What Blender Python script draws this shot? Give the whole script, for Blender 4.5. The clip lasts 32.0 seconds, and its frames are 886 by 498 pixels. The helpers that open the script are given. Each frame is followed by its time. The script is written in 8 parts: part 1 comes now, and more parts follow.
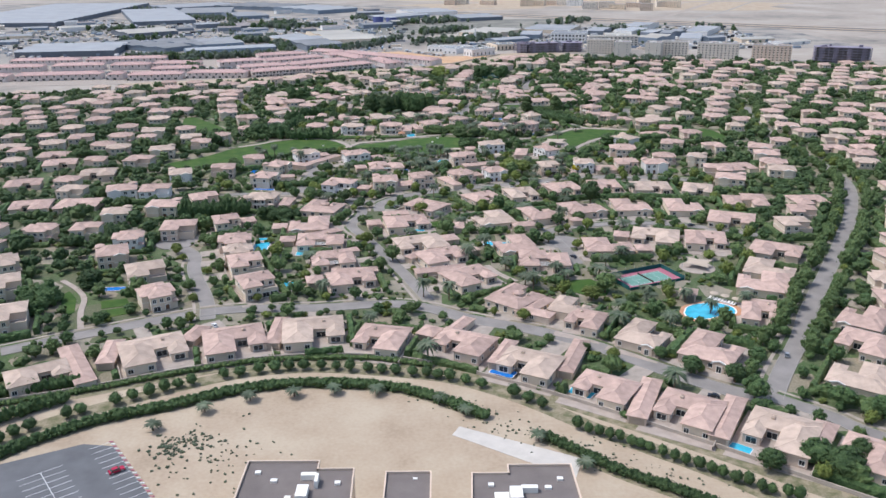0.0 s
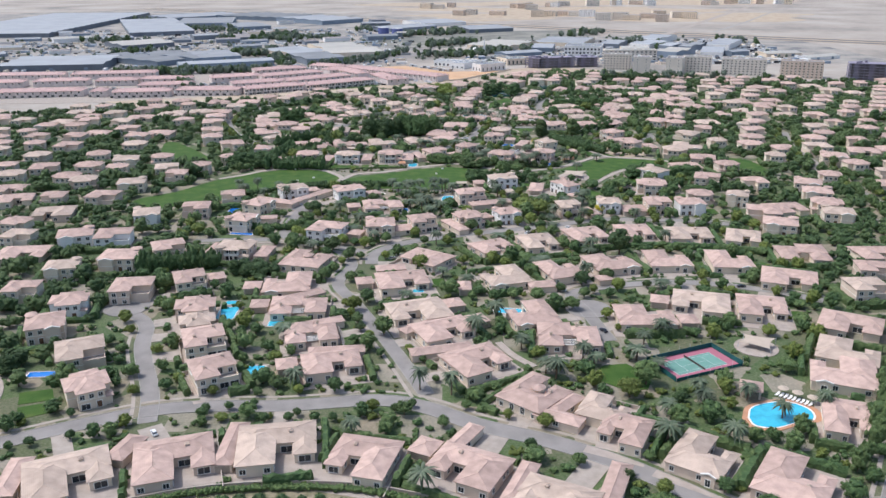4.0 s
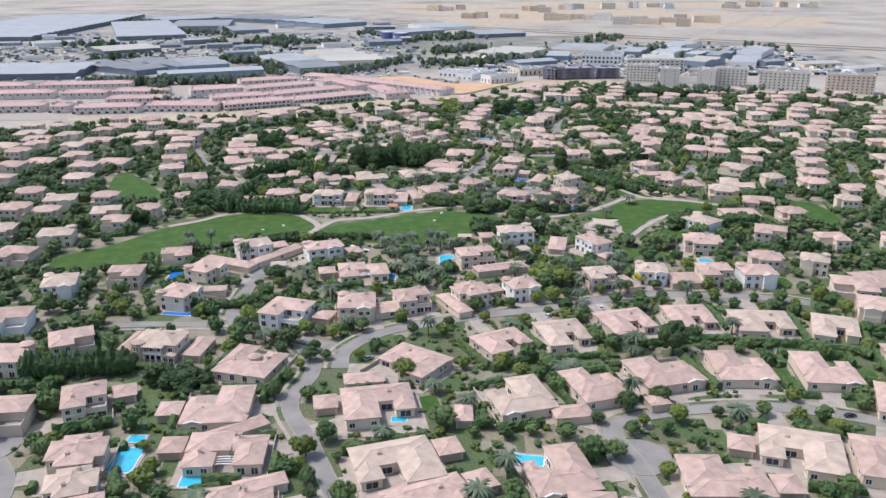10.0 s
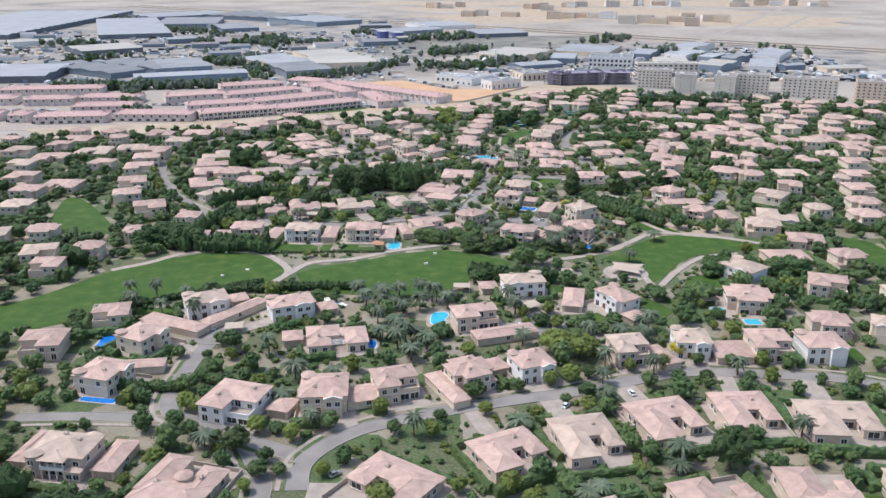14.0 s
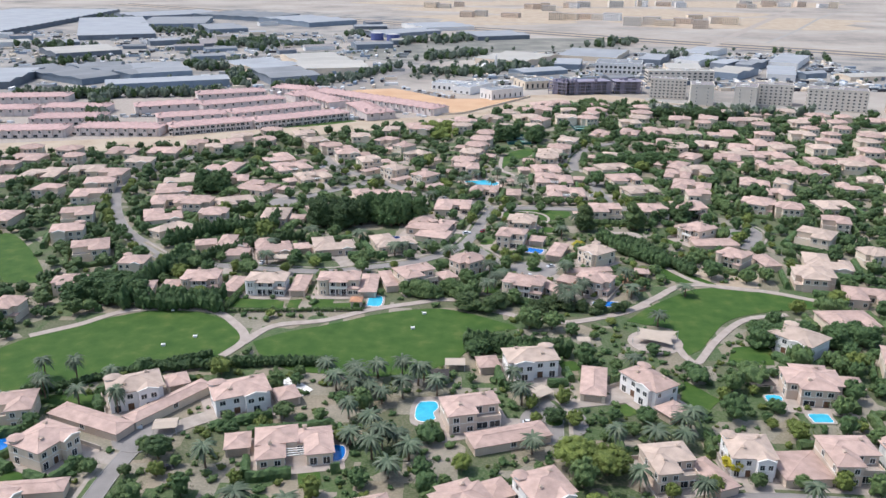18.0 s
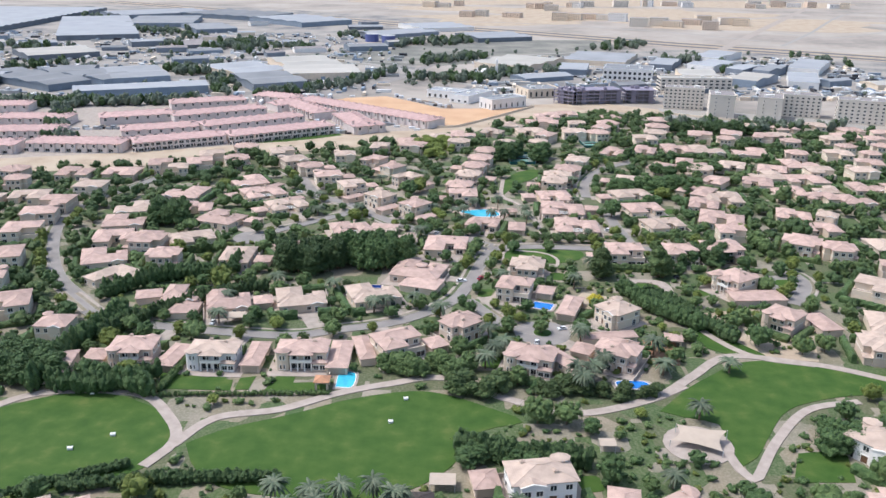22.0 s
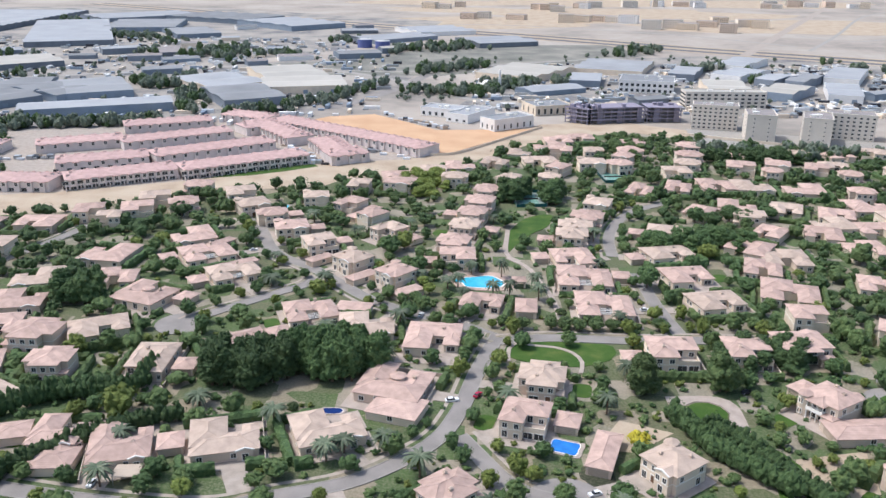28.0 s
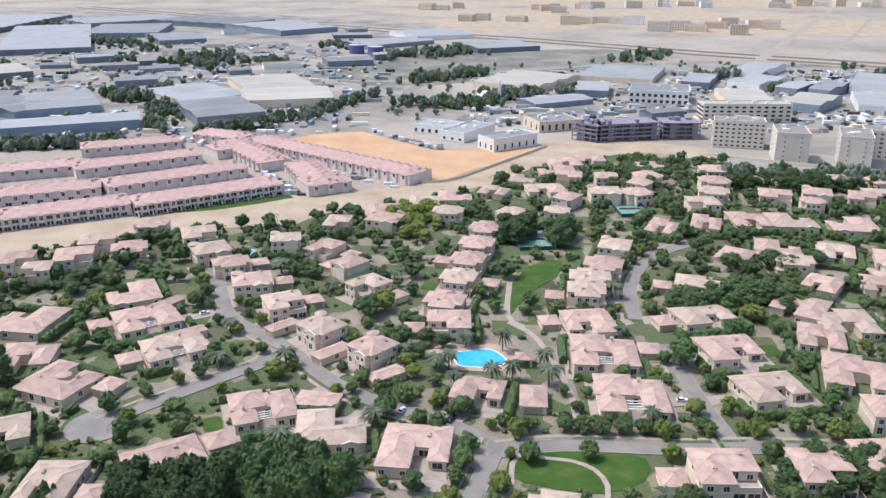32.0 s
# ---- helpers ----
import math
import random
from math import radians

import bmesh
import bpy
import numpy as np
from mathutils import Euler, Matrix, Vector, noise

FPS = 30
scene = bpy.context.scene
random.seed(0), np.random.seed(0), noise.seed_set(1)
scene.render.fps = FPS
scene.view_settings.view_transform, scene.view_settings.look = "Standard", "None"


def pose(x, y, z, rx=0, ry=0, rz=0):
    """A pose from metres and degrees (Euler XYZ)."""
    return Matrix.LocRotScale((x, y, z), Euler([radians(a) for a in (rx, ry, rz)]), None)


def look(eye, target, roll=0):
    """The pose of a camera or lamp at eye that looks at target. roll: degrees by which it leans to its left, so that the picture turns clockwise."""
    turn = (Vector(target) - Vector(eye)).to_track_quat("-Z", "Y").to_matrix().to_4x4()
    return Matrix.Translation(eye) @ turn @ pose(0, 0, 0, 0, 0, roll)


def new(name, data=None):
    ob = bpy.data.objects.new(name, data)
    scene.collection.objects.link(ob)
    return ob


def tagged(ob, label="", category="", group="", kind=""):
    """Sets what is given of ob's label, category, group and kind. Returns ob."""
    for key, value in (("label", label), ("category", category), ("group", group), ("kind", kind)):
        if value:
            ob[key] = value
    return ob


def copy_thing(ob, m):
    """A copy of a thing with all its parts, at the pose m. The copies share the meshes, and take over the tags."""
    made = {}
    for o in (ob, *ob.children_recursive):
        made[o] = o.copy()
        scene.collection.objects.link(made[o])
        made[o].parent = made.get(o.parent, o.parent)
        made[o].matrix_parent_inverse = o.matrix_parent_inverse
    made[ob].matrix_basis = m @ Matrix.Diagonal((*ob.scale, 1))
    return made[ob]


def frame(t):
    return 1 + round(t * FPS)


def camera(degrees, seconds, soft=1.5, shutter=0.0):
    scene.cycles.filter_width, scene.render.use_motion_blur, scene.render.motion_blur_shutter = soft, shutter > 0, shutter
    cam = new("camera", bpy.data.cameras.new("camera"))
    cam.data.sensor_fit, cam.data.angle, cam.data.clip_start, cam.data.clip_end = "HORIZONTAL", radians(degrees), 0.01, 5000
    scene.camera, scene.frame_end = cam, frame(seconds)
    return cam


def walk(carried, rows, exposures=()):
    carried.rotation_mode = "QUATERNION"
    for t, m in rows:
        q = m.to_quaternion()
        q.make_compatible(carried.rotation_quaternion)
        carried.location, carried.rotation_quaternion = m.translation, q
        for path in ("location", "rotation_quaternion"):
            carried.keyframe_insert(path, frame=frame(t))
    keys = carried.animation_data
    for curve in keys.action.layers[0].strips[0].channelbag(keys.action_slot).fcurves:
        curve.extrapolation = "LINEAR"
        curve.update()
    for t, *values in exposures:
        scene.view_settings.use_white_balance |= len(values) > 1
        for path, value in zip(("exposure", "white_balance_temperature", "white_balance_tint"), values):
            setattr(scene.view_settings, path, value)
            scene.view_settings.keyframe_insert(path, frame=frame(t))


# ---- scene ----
cam = camera(55.823, 32.0, soft=1.5)
PATH = [
    (0.0, pose(-0.00, -0.00, 145.21, 70.296, 0, 0.000) @ pose(0, 0, 0, 0, 0, -0.411)),
    (1.0, pose(0.41, 19.34, 145.33, 70.471, 0, 0.151) @ pose(0, 0, 0, 0, 0, -0.434)),
    (2.0, pose(0.93, 38.64, 145.41, 70.645, 0, 0.305) @ pose(0, 0, 0, 0, 0, -0.422)),
    (3.0, pose(1.60, 57.90, 145.41, 70.759, 0, 0.443) @ pose(0, 0, 0, 0, 0, -0.382)),
    (4.0, pose(2.42, 77.11, 145.36, 70.835, 0, 0.573) @ pose(0, 0, 0, 0, 0, -0.328)),
    (5.0, pose(3.33, 96.26, 145.29, 70.906, 0, 0.707) @ pose(0, 0, 0, 0, 0, -0.275)),
    (6.0, pose(4.25, 115.29, 145.25, 70.948, 0, 0.854) @ pose(0, 0, 0, 0, 0, -0.241)),
    (7.0, pose(5.20, 134.19, 145.20, 70.921, 0, 0.986) @ pose(0, 0, 0, 0, 0, -0.226)),
    (8.0, pose(5.91, 153.29, 145.10, 70.864, 0, 1.096) @ pose(0, 0, 0, 0, 0, -0.208)),
    (9.0, pose(6.52, 172.66, 144.94, 70.839, 0, 1.160) @ pose(0, 0, 0, 0, 0, -0.190)),
    (10.0, pose(7.21, 192.18, 144.71, 70.858, 0, 1.228) @ pose(0, 0, 0, 0, 0, -0.155)),
    (11.0, pose(7.74, 211.85, 144.50, 70.822, 0, 1.267) @ pose(0, 0, 0, 0, 0, -0.105)),
    (12.0, pose(8.05, 231.62, 144.39, 70.740, 0, 1.250) @ pose(0, 0, 0, 0, 0, -0.049)),
    (13.0, pose(8.19, 251.35, 144.38, 70.639, 0, 1.206) @ pose(0, 0, 0, 0, 0, 0.006)),
    (14.0, pose(8.44, 270.94, 144.50, 70.599, 0, 1.170) @ pose(0, 0, 0, 0, 0, 0.077)),
    (15.0, pose(8.70, 290.30, 144.70, 70.594, 0, 1.125) @ pose(0, 0, 0, 0, 0, 0.154)),
    (16.0, pose(8.97, 309.45, 144.89, 70.587, 0, 1.087) @ pose(0, 0, 0, 0, 0, 0.233)),
    (17.0, pose(9.35, 328.44, 144.96, 70.523, 0, 1.067) @ pose(0, 0, 0, 0, 0, 0.311)),
    (18.0, pose(10.04, 347.36, 144.93, 70.473, 0, 1.050) @ pose(0, 0, 0, 0, 0, 0.379)),
    (19.0, pose(10.90, 366.26, 144.79, 70.456, 0, 1.044) @ pose(0, 0, 0, 0, 0, 0.449)),
    (20.0, pose(11.59, 385.12, 144.59, 70.411, 0, 1.024) @ pose(0, 0, 0, 0, 0, 0.519)),
    (21.0, pose(12.19, 404.01, 144.31, 70.374, 0, 1.029) @ pose(0, 0, 0, 0, 0, 0.574)),
    (22.0, pose(12.85, 422.76, 144.04, 70.334, 0, 1.044) @ pose(0, 0, 0, 0, 0, 0.598)),
    (23.0, pose(13.47, 441.23, 143.91, 70.326, 0, 1.061) @ pose(0, 0, 0, 0, 0, 0.602)),
    (24.0, pose(13.99, 459.39, 143.82, 70.305, 0, 1.113) @ pose(0, 0, 0, 0, 0, 0.576)),
    (25.0, pose(14.60, 477.69, 143.68, 70.278, 0, 1.168) @ pose(0, 0, 0, 0, 0, 0.520)),
    (26.0, pose(15.38, 496.15, 143.47, 70.240, 0, 1.217) @ pose(0, 0, 0, 0, 0, 0.493)),
    (27.0, pose(16.26, 514.81, 143.32, 70.227, 0, 1.261) @ pose(0, 0, 0, 0, 0, 0.471)),
    (28.0, pose(17.25, 533.62, 143.34, 70.250, 0, 1.298) @ pose(0, 0, 0, 0, 0, 0.420)),
    (29.0, pose(18.17, 552.42, 143.44, 70.221, 0, 1.356) @ pose(0, 0, 0, 0, 0, 0.330)),
    (30.0, pose(19.11, 571.17, 143.62, 70.169, 0, 1.376) @ pose(0, 0, 0, 0, 0, 0.214)),
    (31.0, pose(19.95, 590.00, 143.84, 70.174, 0, 1.380) @ pose(0, 0, 0, 0, 0, 0.108)),
    (32.0, pose(20.64, 608.95, 144.01, 70.202, 0, 1.387) @ pose(0, 0, 0, 0, 0, 0.031)),
]
walk(cam, PATH, exposures=[(0.0, 0.29, 6000, 10), (8.0, 0.42, 6030, 10), (17.0, 0.42, 6050, 10), (23.0, 0.54, 6060, 10), (32.0, 0.47, 6110, 10)])

# ---- light ----
SUN_AZ, SUN_EL = radians(279), radians(60)
world = bpy.data.worlds.new("sky")
scene.world = world
world.use_nodes = True
sky = world.node_tree.nodes.new("ShaderNodeTexSky")
sky.sky_type, sky.sun_disc = "NISHITA", False
sky.sun_elevation, sky.sun_rotation = SUN_EL, SUN_AZ
sky.dust_density, sky.air_density = 3.0, 1.2
world.node_tree.links.new(sky.outputs[0], world.node_tree.nodes["Background"].inputs[0])
world.node_tree.nodes["Background"].inputs[1].default_value = 0.15
sun = new("sun", bpy.data.lights.new("sun", "SUN"))
sun.data.energy, sun.data.angle, sun.data.color = 2.25, radians(0.6), (1.0, 0.97, 0.93)
sun_from = Vector((math.sin(SUN_AZ) * math.cos(SUN_EL), math.cos(SUN_AZ) * math.cos(SUN_EL), math.sin(SUN_EL)))
sun.matrix_world = look(sun_from * 300, (0, 0, 0))
scene.view_settings.exposure = 0.0


# ---- materials ----
def material(name, stops, scale=0.5, rough=0.85, fine=6.0, bump=0.15, vary=0.0, metal=0.0, wave=0.0, spec=0.3, deep=0.1):
    """Colour from two scales of noise through stops, with fine relief; vary shifts it from object to object."""
    m = bpy.data.materials.new(name)
    m.use_nodes = True
    n, l = m.node_tree.nodes, m.node_tree.links
    b = n["Principled BSDF"]
    b.inputs["Roughness"].default_value, b.inputs["Metallic"].default_value = rough, metal
    b.inputs["Specular IOR Level"].default_value = spec
    geo = n.new("ShaderNodeNewGeometry")
    big, small = n.new("ShaderNodeTexNoise"), n.new("ShaderNodeTexNoise")
    big.inputs["Scale"].default_value, big.inputs["Detail"].default_value = scale, 5.0
    small.inputs["Scale"].default_value, small.inputs["Detail"].default_value = fine, 3.0
    l.new(geo.outputs["Position"], big.inputs["Vector"]), l.new(geo.outputs["Position"], small.inputs["Vector"])
    mix = n.new("ShaderNodeMath")
    mix.operation = "MULTIPLY_ADD"
    mix.inputs[1].default_value = 0.35
    l.new(small.outputs["Fac"], mix.inputs[0]), l.new(big.outputs["Fac"], mix.inputs[2])
    ramp = n.new("ShaderNodeValToRGB")
    while len(ramp.color_ramp.elements) < len(stops):
        ramp.color_ramp.elements.new(0.5)
    for e, (p, c) in zip(ramp.color_ramp.elements, stops):
        e.position, e.color = p, (*c, 1)
    l.new(mix.outputs[0], ramp.inputs[0])
    out = ramp.outputs[0]
    if vary:
        info, hsv = n.new("ShaderNodeObjectInfo"), n.new("ShaderNodeHueSaturation")
        rng = n.new("ShaderNodeMapRange")
        rng.inputs["To Min"].default_value, rng.inputs["To Max"].default_value = 1 - vary, 1 + vary
        l.new(info.outputs["Random"], rng.inputs["Value"]), l.new(rng.outputs[0], hsv.inputs["Value"])
        l.new(out, hsv.inputs["Color"])
        out = hsv.outputs[0]
    l.new(out, b.inputs["Base Color"])
    height = small.outputs["Fac"]
    if wave:
        w = n.new("ShaderNodeTexWave")
        w.bands_direction = "Z"
        w.inputs["Scale"].default_value, w.inputs["Distortion"].default_value = wave, 0.6
        l.new(geo.outputs["Position"], w.inputs["Vector"])
        add = n.new("ShaderNodeMath")
        l.new(w.outputs["Fac"], add.inputs[0]), l.new(small.outputs["Fac"], add.inputs[1])
        height = add.outputs[0]
    if bump:
        bp = n.new("ShaderNodeBump")
        bp.inputs["Strength"].default_value, bp.inputs["Distance"].default_value = bump, deep
        l.new(height, bp.inputs["Height"]), l.new(bp.outputs[0], b.inputs["Normal"])
    return m


def tone(c, lo=0.8, hi=1.2, p=(0.4, 0.85)):
    return [(p[0], tuple(v * lo for v in c)), (p[1], tuple(min(1, v * hi) for v in c))]


M = {
    "roof": material("roof_tile", tone((0.435, 0.305, 0.252), 0.78, 1.17), 0.35, 0.8, 5, 0.3, 0.11, wave=2.2),
    "roof_old": material("roof_tile_faded", tone((0.45, 0.345, 0.275), 0.78, 1.14), 0.3, 0.85, 5, 0.3, 0.11, wave=2.2),
    "roof_pink": material("roof_tile_pink", tone((0.455, 0.305, 0.275), 0.82, 1.14), 0.3, 0.8, 4, 0.25, 0.06),
    "cream": material("cream_render", tone((0.68, 0.565, 0.44), 0.9, 1.08), 0.25, 0.9, 3, 0.08, 0.05),
    "pink": material("pink_render", tone((0.61, 0.485, 0.385), 0.9, 1.08), 0.25, 0.9, 3, 0.08, 0.05),
    "white": material("white_render", tone((0.74, 0.71, 0.68), 0.92, 1.06), 0.25, 0.85, 3, 0.06, 0.03),
    "garden_wall": material("garden_wall_render", tone((0.43, 0.365, 0.305), 0.85, 1.1), 0.25, 0.9, 3, 0.1, 0.05),
    "trim": material("white_trim", tone((0.78, 0.74, 0.68), 0.95, 1.04), 0.5, 0.7, 4, 0.03),
    "glass": material("window_glass", tone((0.025, 0.03, 0.035), 0.8, 1.3), 0.4, 0.12, 1, 0.0, 0.2, spec=0.5),
    "wood": material("brown_wood", tone((0.13, 0.07, 0.04), 0.7, 1.3), 1.5, 0.6, 9, 0.1),
    "asphalt": material("asphalt", tone((0.235, 0.213, 0.195), 0.8, 1.15), 0.12, 0.9, 3, 0.1),
    "dark_asphalt": material("dark_asphalt", tone((0.125, 0.125, 0.13), 0.8, 1.15), 0.12, 0.9, 3, 0.1),
    "paving": material("paving", tone((0.335, 0.285, 0.24), 0.8, 1.15), 0.3, 0.9, 2.5, 0.12),
    "path": material("beige_paving", tone((0.36, 0.30, 0.255), 0.82, 1.12), 0.3, 0.9, 2.5, 0.12),
    "terrace_wall": material("pinkish_terrace_render", tone((0.66, 0.575, 0.535), 0.88, 1.08), 0.25, 0.9, 3, 0.08, 0.05),
    "concrete": material("pale_concrete", tone((0.50, 0.46, 0.41), 0.9, 1.1), 0.2, 0.9, 2, 0.08),
    "garage_paint": material("beige_garage_paint", tone((0.42, 0.335, 0.26), 0.9, 1.08), 0.4, 0.6, 4, 0.04, 0.06),
    "kerb": material("kerb", tone((0.30, 0.28, 0.25), 0.85, 1.1), 0.5, 0.9, 5, 0.1),
    "sand": material("sand", [(0.35, (0.28, 0.21, 0.145)), (0.6, (0.385, 0.30, 0.215)), (0.85, (0.44, 0.36, 0.265))], 0.05, 0.95, 0.8, 0.2),
    "orange_sand": material("orange_sand", [(0.35, (0.44, 0.26, 0.145)), (0.85, (0.54, 0.35, 0.21))], 0.04, 0.95, 0.8, 0.2),
    "far_ground": material("desert_ground", [(0.38, (0.15, 0.14, 0.125)), (0.50, (0.24, 0.215, 0.185)), (0.66, (0.33, 0.285, 0.24)), (0.85, (0.39, 0.345, 0.295))], 0.006, 0.95, 0.06, 0.1),
    "lawn": material("lawn", [(0.35, (0.022, 0.056, 0.006)), (0.55, (0.034, 0.080, 0.010)), (0.75, (0.052, 0.098, 0.015)), (0.95, (0.095, 0.122, 0.028))], 0.14, 0.9, 3.5, 0.4),
    "water": material("pool_water", tone((0.06, 0.41, 0.55), 0.85, 1.15), 0.4, 0.08, 2.5, 0.08, spec=0.5),
    "deep_water": material("blue_pool_water", tone((0.02, 0.16, 0.5), 0.8, 1.2), 0.4, 0.08, 2.5, 0.08, spec=0.5),
    "navy_water": material("navy_pool_water", tone((0.015, 0.035, 0.14), 0.8, 1.2), 0.4, 0.08, 2.5, 0.08, spec=0.5),
    "leaf": material("leaves", [(0.35, (0.035, 0.066, 0.021)), (0.6, (0.072, 0.115, 0.037)), (0.9, (0.126, 0.168, 0.058))], 0.8, 0.7, 5.0, 0.9, 0.35, deep=0.5),
    "leaf_light": material("light_leaves", [(0.35, (0.075, 0.108, 0.022)), (0.6, (0.13, 0.168, 0.034)), (0.9, (0.20, 0.232, 0.055))], 0.8, 0.7, 5.0, 0.9, 0.3, deep=0.5),
    "leaf_dark": material("dark_leaves", [(0.35, (0.025, 0.05, 0.017)), (0.6, (0.05, 0.091, 0.03)), (0.9, (0.094, 0.143, 0.048))], 0.8, 0.7, 5.0, 0.9, 0.25, deep=0.5),
    "leaf_yellow": material("yellow_blossom", [(0.35, (0.22, 0.2, 0.02)), (0.9, (0.5, 0.42, 0.03))], 0.5, 0.7, 1.6, 0.0),
    "frond": material("palm_fronds", [(0.35, (0.04, 0.06, 0.032)), (0.65, (0.075, 0.10, 0.055)), (0.9, (0.14, 0.155, 0.10))], 0.4, 0.6, 2.0, 0.0, 0.25),
    "bark": material("bark", tone((0.16, 0.11, 0.075), 0.7, 1.25), 1.2, 0.95, 8, 0.3),
    "grey_roof": material("grey_flat_roof", tone((0.25, 0.225, 0.215), 0.85, 1.12), 0.15, 0.9, 2, 0.08),
    "school_roof": material("brown_grey_flat_roof", tone((0.165, 0.14, 0.128), 0.85, 1.12), 0.15, 0.9, 2, 0.08),
    # far leaves: distance haze put into a paler, greyer green
    "hazed_leaf": material("dusty_leaves", [(0.35, (0.06, 0.08, 0.055)), (0.6, (0.095, 0.12, 0.085)), (0.9, (0.15, 0.17, 0.125))], 0.3, 0.8, 2.0, 0.6, 0.2, deep=0.5),
    "white_roof": material("white_metal_roof", tone((0.30, 0.307, 0.315), 0.9, 1.08), 0.03, 0.85, 0.5, 0.05, 0.1),
    "industrial": material("industrial_yard", [(0.38, (0.085, 0.088, 0.094)), (0.52, (0.155, 0.15, 0.148)), (0.66, (0.27, 0.245, 0.215)), (0.85, (0.34, 0.305, 0.26))], 0.02, 0.9, 0.25, 0.05),
    "metal_roof": material("pale_metal_roof", tone((0.265, 0.27, 0.275), 0.85, 1.1), 0.03, 0.85, 0.5, 0.05, 0.3),
    "cream_roof": material("cream_metal_roof", tone((0.40, 0.37, 0.32), 0.88, 1.08), 0.03, 0.6, 0.5, 0.05, 0.08),
    "blue_wall": material("blue_grey_cladding", tone((0.20, 0.24, 0.29), 0.9, 1.1), 0.1, 0.6, 1, 0.05, 0.2),
    "grey_wall": material("grey_concrete", tone((0.21, 0.195, 0.20), 0.8, 1.15), 0.15, 0.9, 1.5, 0.1),
    "dark_wall": material("dark_blue_cladding", tone((0.17, 0.19, 0.22), 0.85, 1.15), 0.1, 0.6, 1, 0.05, 0.3),
    "violet_concrete": material("violet_grey_concrete", tone((0.25, 0.225, 0.275), 0.8, 1.15), 0.15, 0.9, 1.5, 0.1),
    "scrubland": material("dark_scrubland", [(0.38, (0.10, 0.105, 0.085)), (0.6, (0.17, 0.165, 0.14)), (0.85, (0.27, 0.25, 0.21))], 0.02, 0.95, 0.3, 0.1),
    "apt": material("apartment_render", tone((0.644, 0.575, 0.494), 0.92, 1.06), 0.1, 0.9, 1, 0.05, 0.05),
    "court_green": material("court_green", tone((0.14, 0.27, 0.22), 0.88, 1.12), 0.2, 0.8, 2, 0.04),
    "court_pale": material("court_grey_green", tone((0.22, 0.27, 0.24), 0.88, 1.12), 0.2, 0.8, 2, 0.04),
    "court_red": material("court_red", tone((0.36, 0.13, 0.17), 0.88, 1.12), 0.2, 0.8, 2, 0.04),
    "screen": material("green_windscreen", tone((0.015, 0.085, 0.085), 0.8, 1.2), 0.3, 0.8, 3, 0.05),
    "sail": material("sail_canvas", tone((0.43, 0.35, 0.275), 0.94, 1.05), 0.4, 0.8, 2, 0.03),
    "paint": material("road_paint", tone((0.62, 0.62, 0.60), 0.9, 1.05), 0.4, 0.7, 2, 0.02),
    "red_car": material("red_car_paint", tone((0.34, 0.01, 0.04), 0.9, 1.1), 0.4, 0.25, 2, 0.0, spec=0.5),
    "white_car": material("white_car_paint", tone((0.72, 0.72, 0.72), 0.95, 1.05), 0.4, 0.25, 2, 0.0, spec=0.5),
    "dark_car": material("dark_car_paint", tone((0.03, 0.03, 0.04), 0.9, 1.1), 0.4, 0.25, 2, 0.0, spec=0.5),
    "silver_car": material("silver_car_paint", tone((0.35, 0.36, 0.37), 0.95, 1.05), 0.4, 0.3, 2, 0.0, metal=0.5),
    "rubber": material("rubber", tone((0.02, 0.02, 0.02)), 1, 0.9, 5, 0.0),
    "steel": material("painted_steel", tone((0.45, 0.44, 0.42), 0.9, 1.05), 1, 0.5, 5, 0.02),
    "tank": material("blue_tank_paint", tone((0.10, 0.12, 0.28), 0.9, 1.1), 0.1, 0.6, 1, 0.02),
    "terracotta": material("terracotta_paving", tone((0.46, 0.24, 0.14), 0.85, 1.12), 0.3, 0.9, 2.5, 0.1),
    "terracotta_pale": material("pinkish_pool_paving", tone((0.43, 0.31, 0.25), 0.85, 1.12), 0.3, 0.9, 2.5, 0.1),
    "thatch": material("dark_thatch", tone((0.06, 0.05, 0.045), 0.8, 1.3), 0.8, 0.95, 6, 0.3),
    "dry_planting": material("dry_planting_ground", [(0.38, (0.07, 0.085, 0.035)), (0.55, (0.14, 0.135, 0.07)), (0.8, (0.28, 0.235, 0.16))], 0.3, 0.95, 1.5, 0.3),
    "soil": material("bare_soil", tone((0.25, 0.14, 0.08), 0.8, 1.2), 0.2, 0.95, 2, 0.2),
}


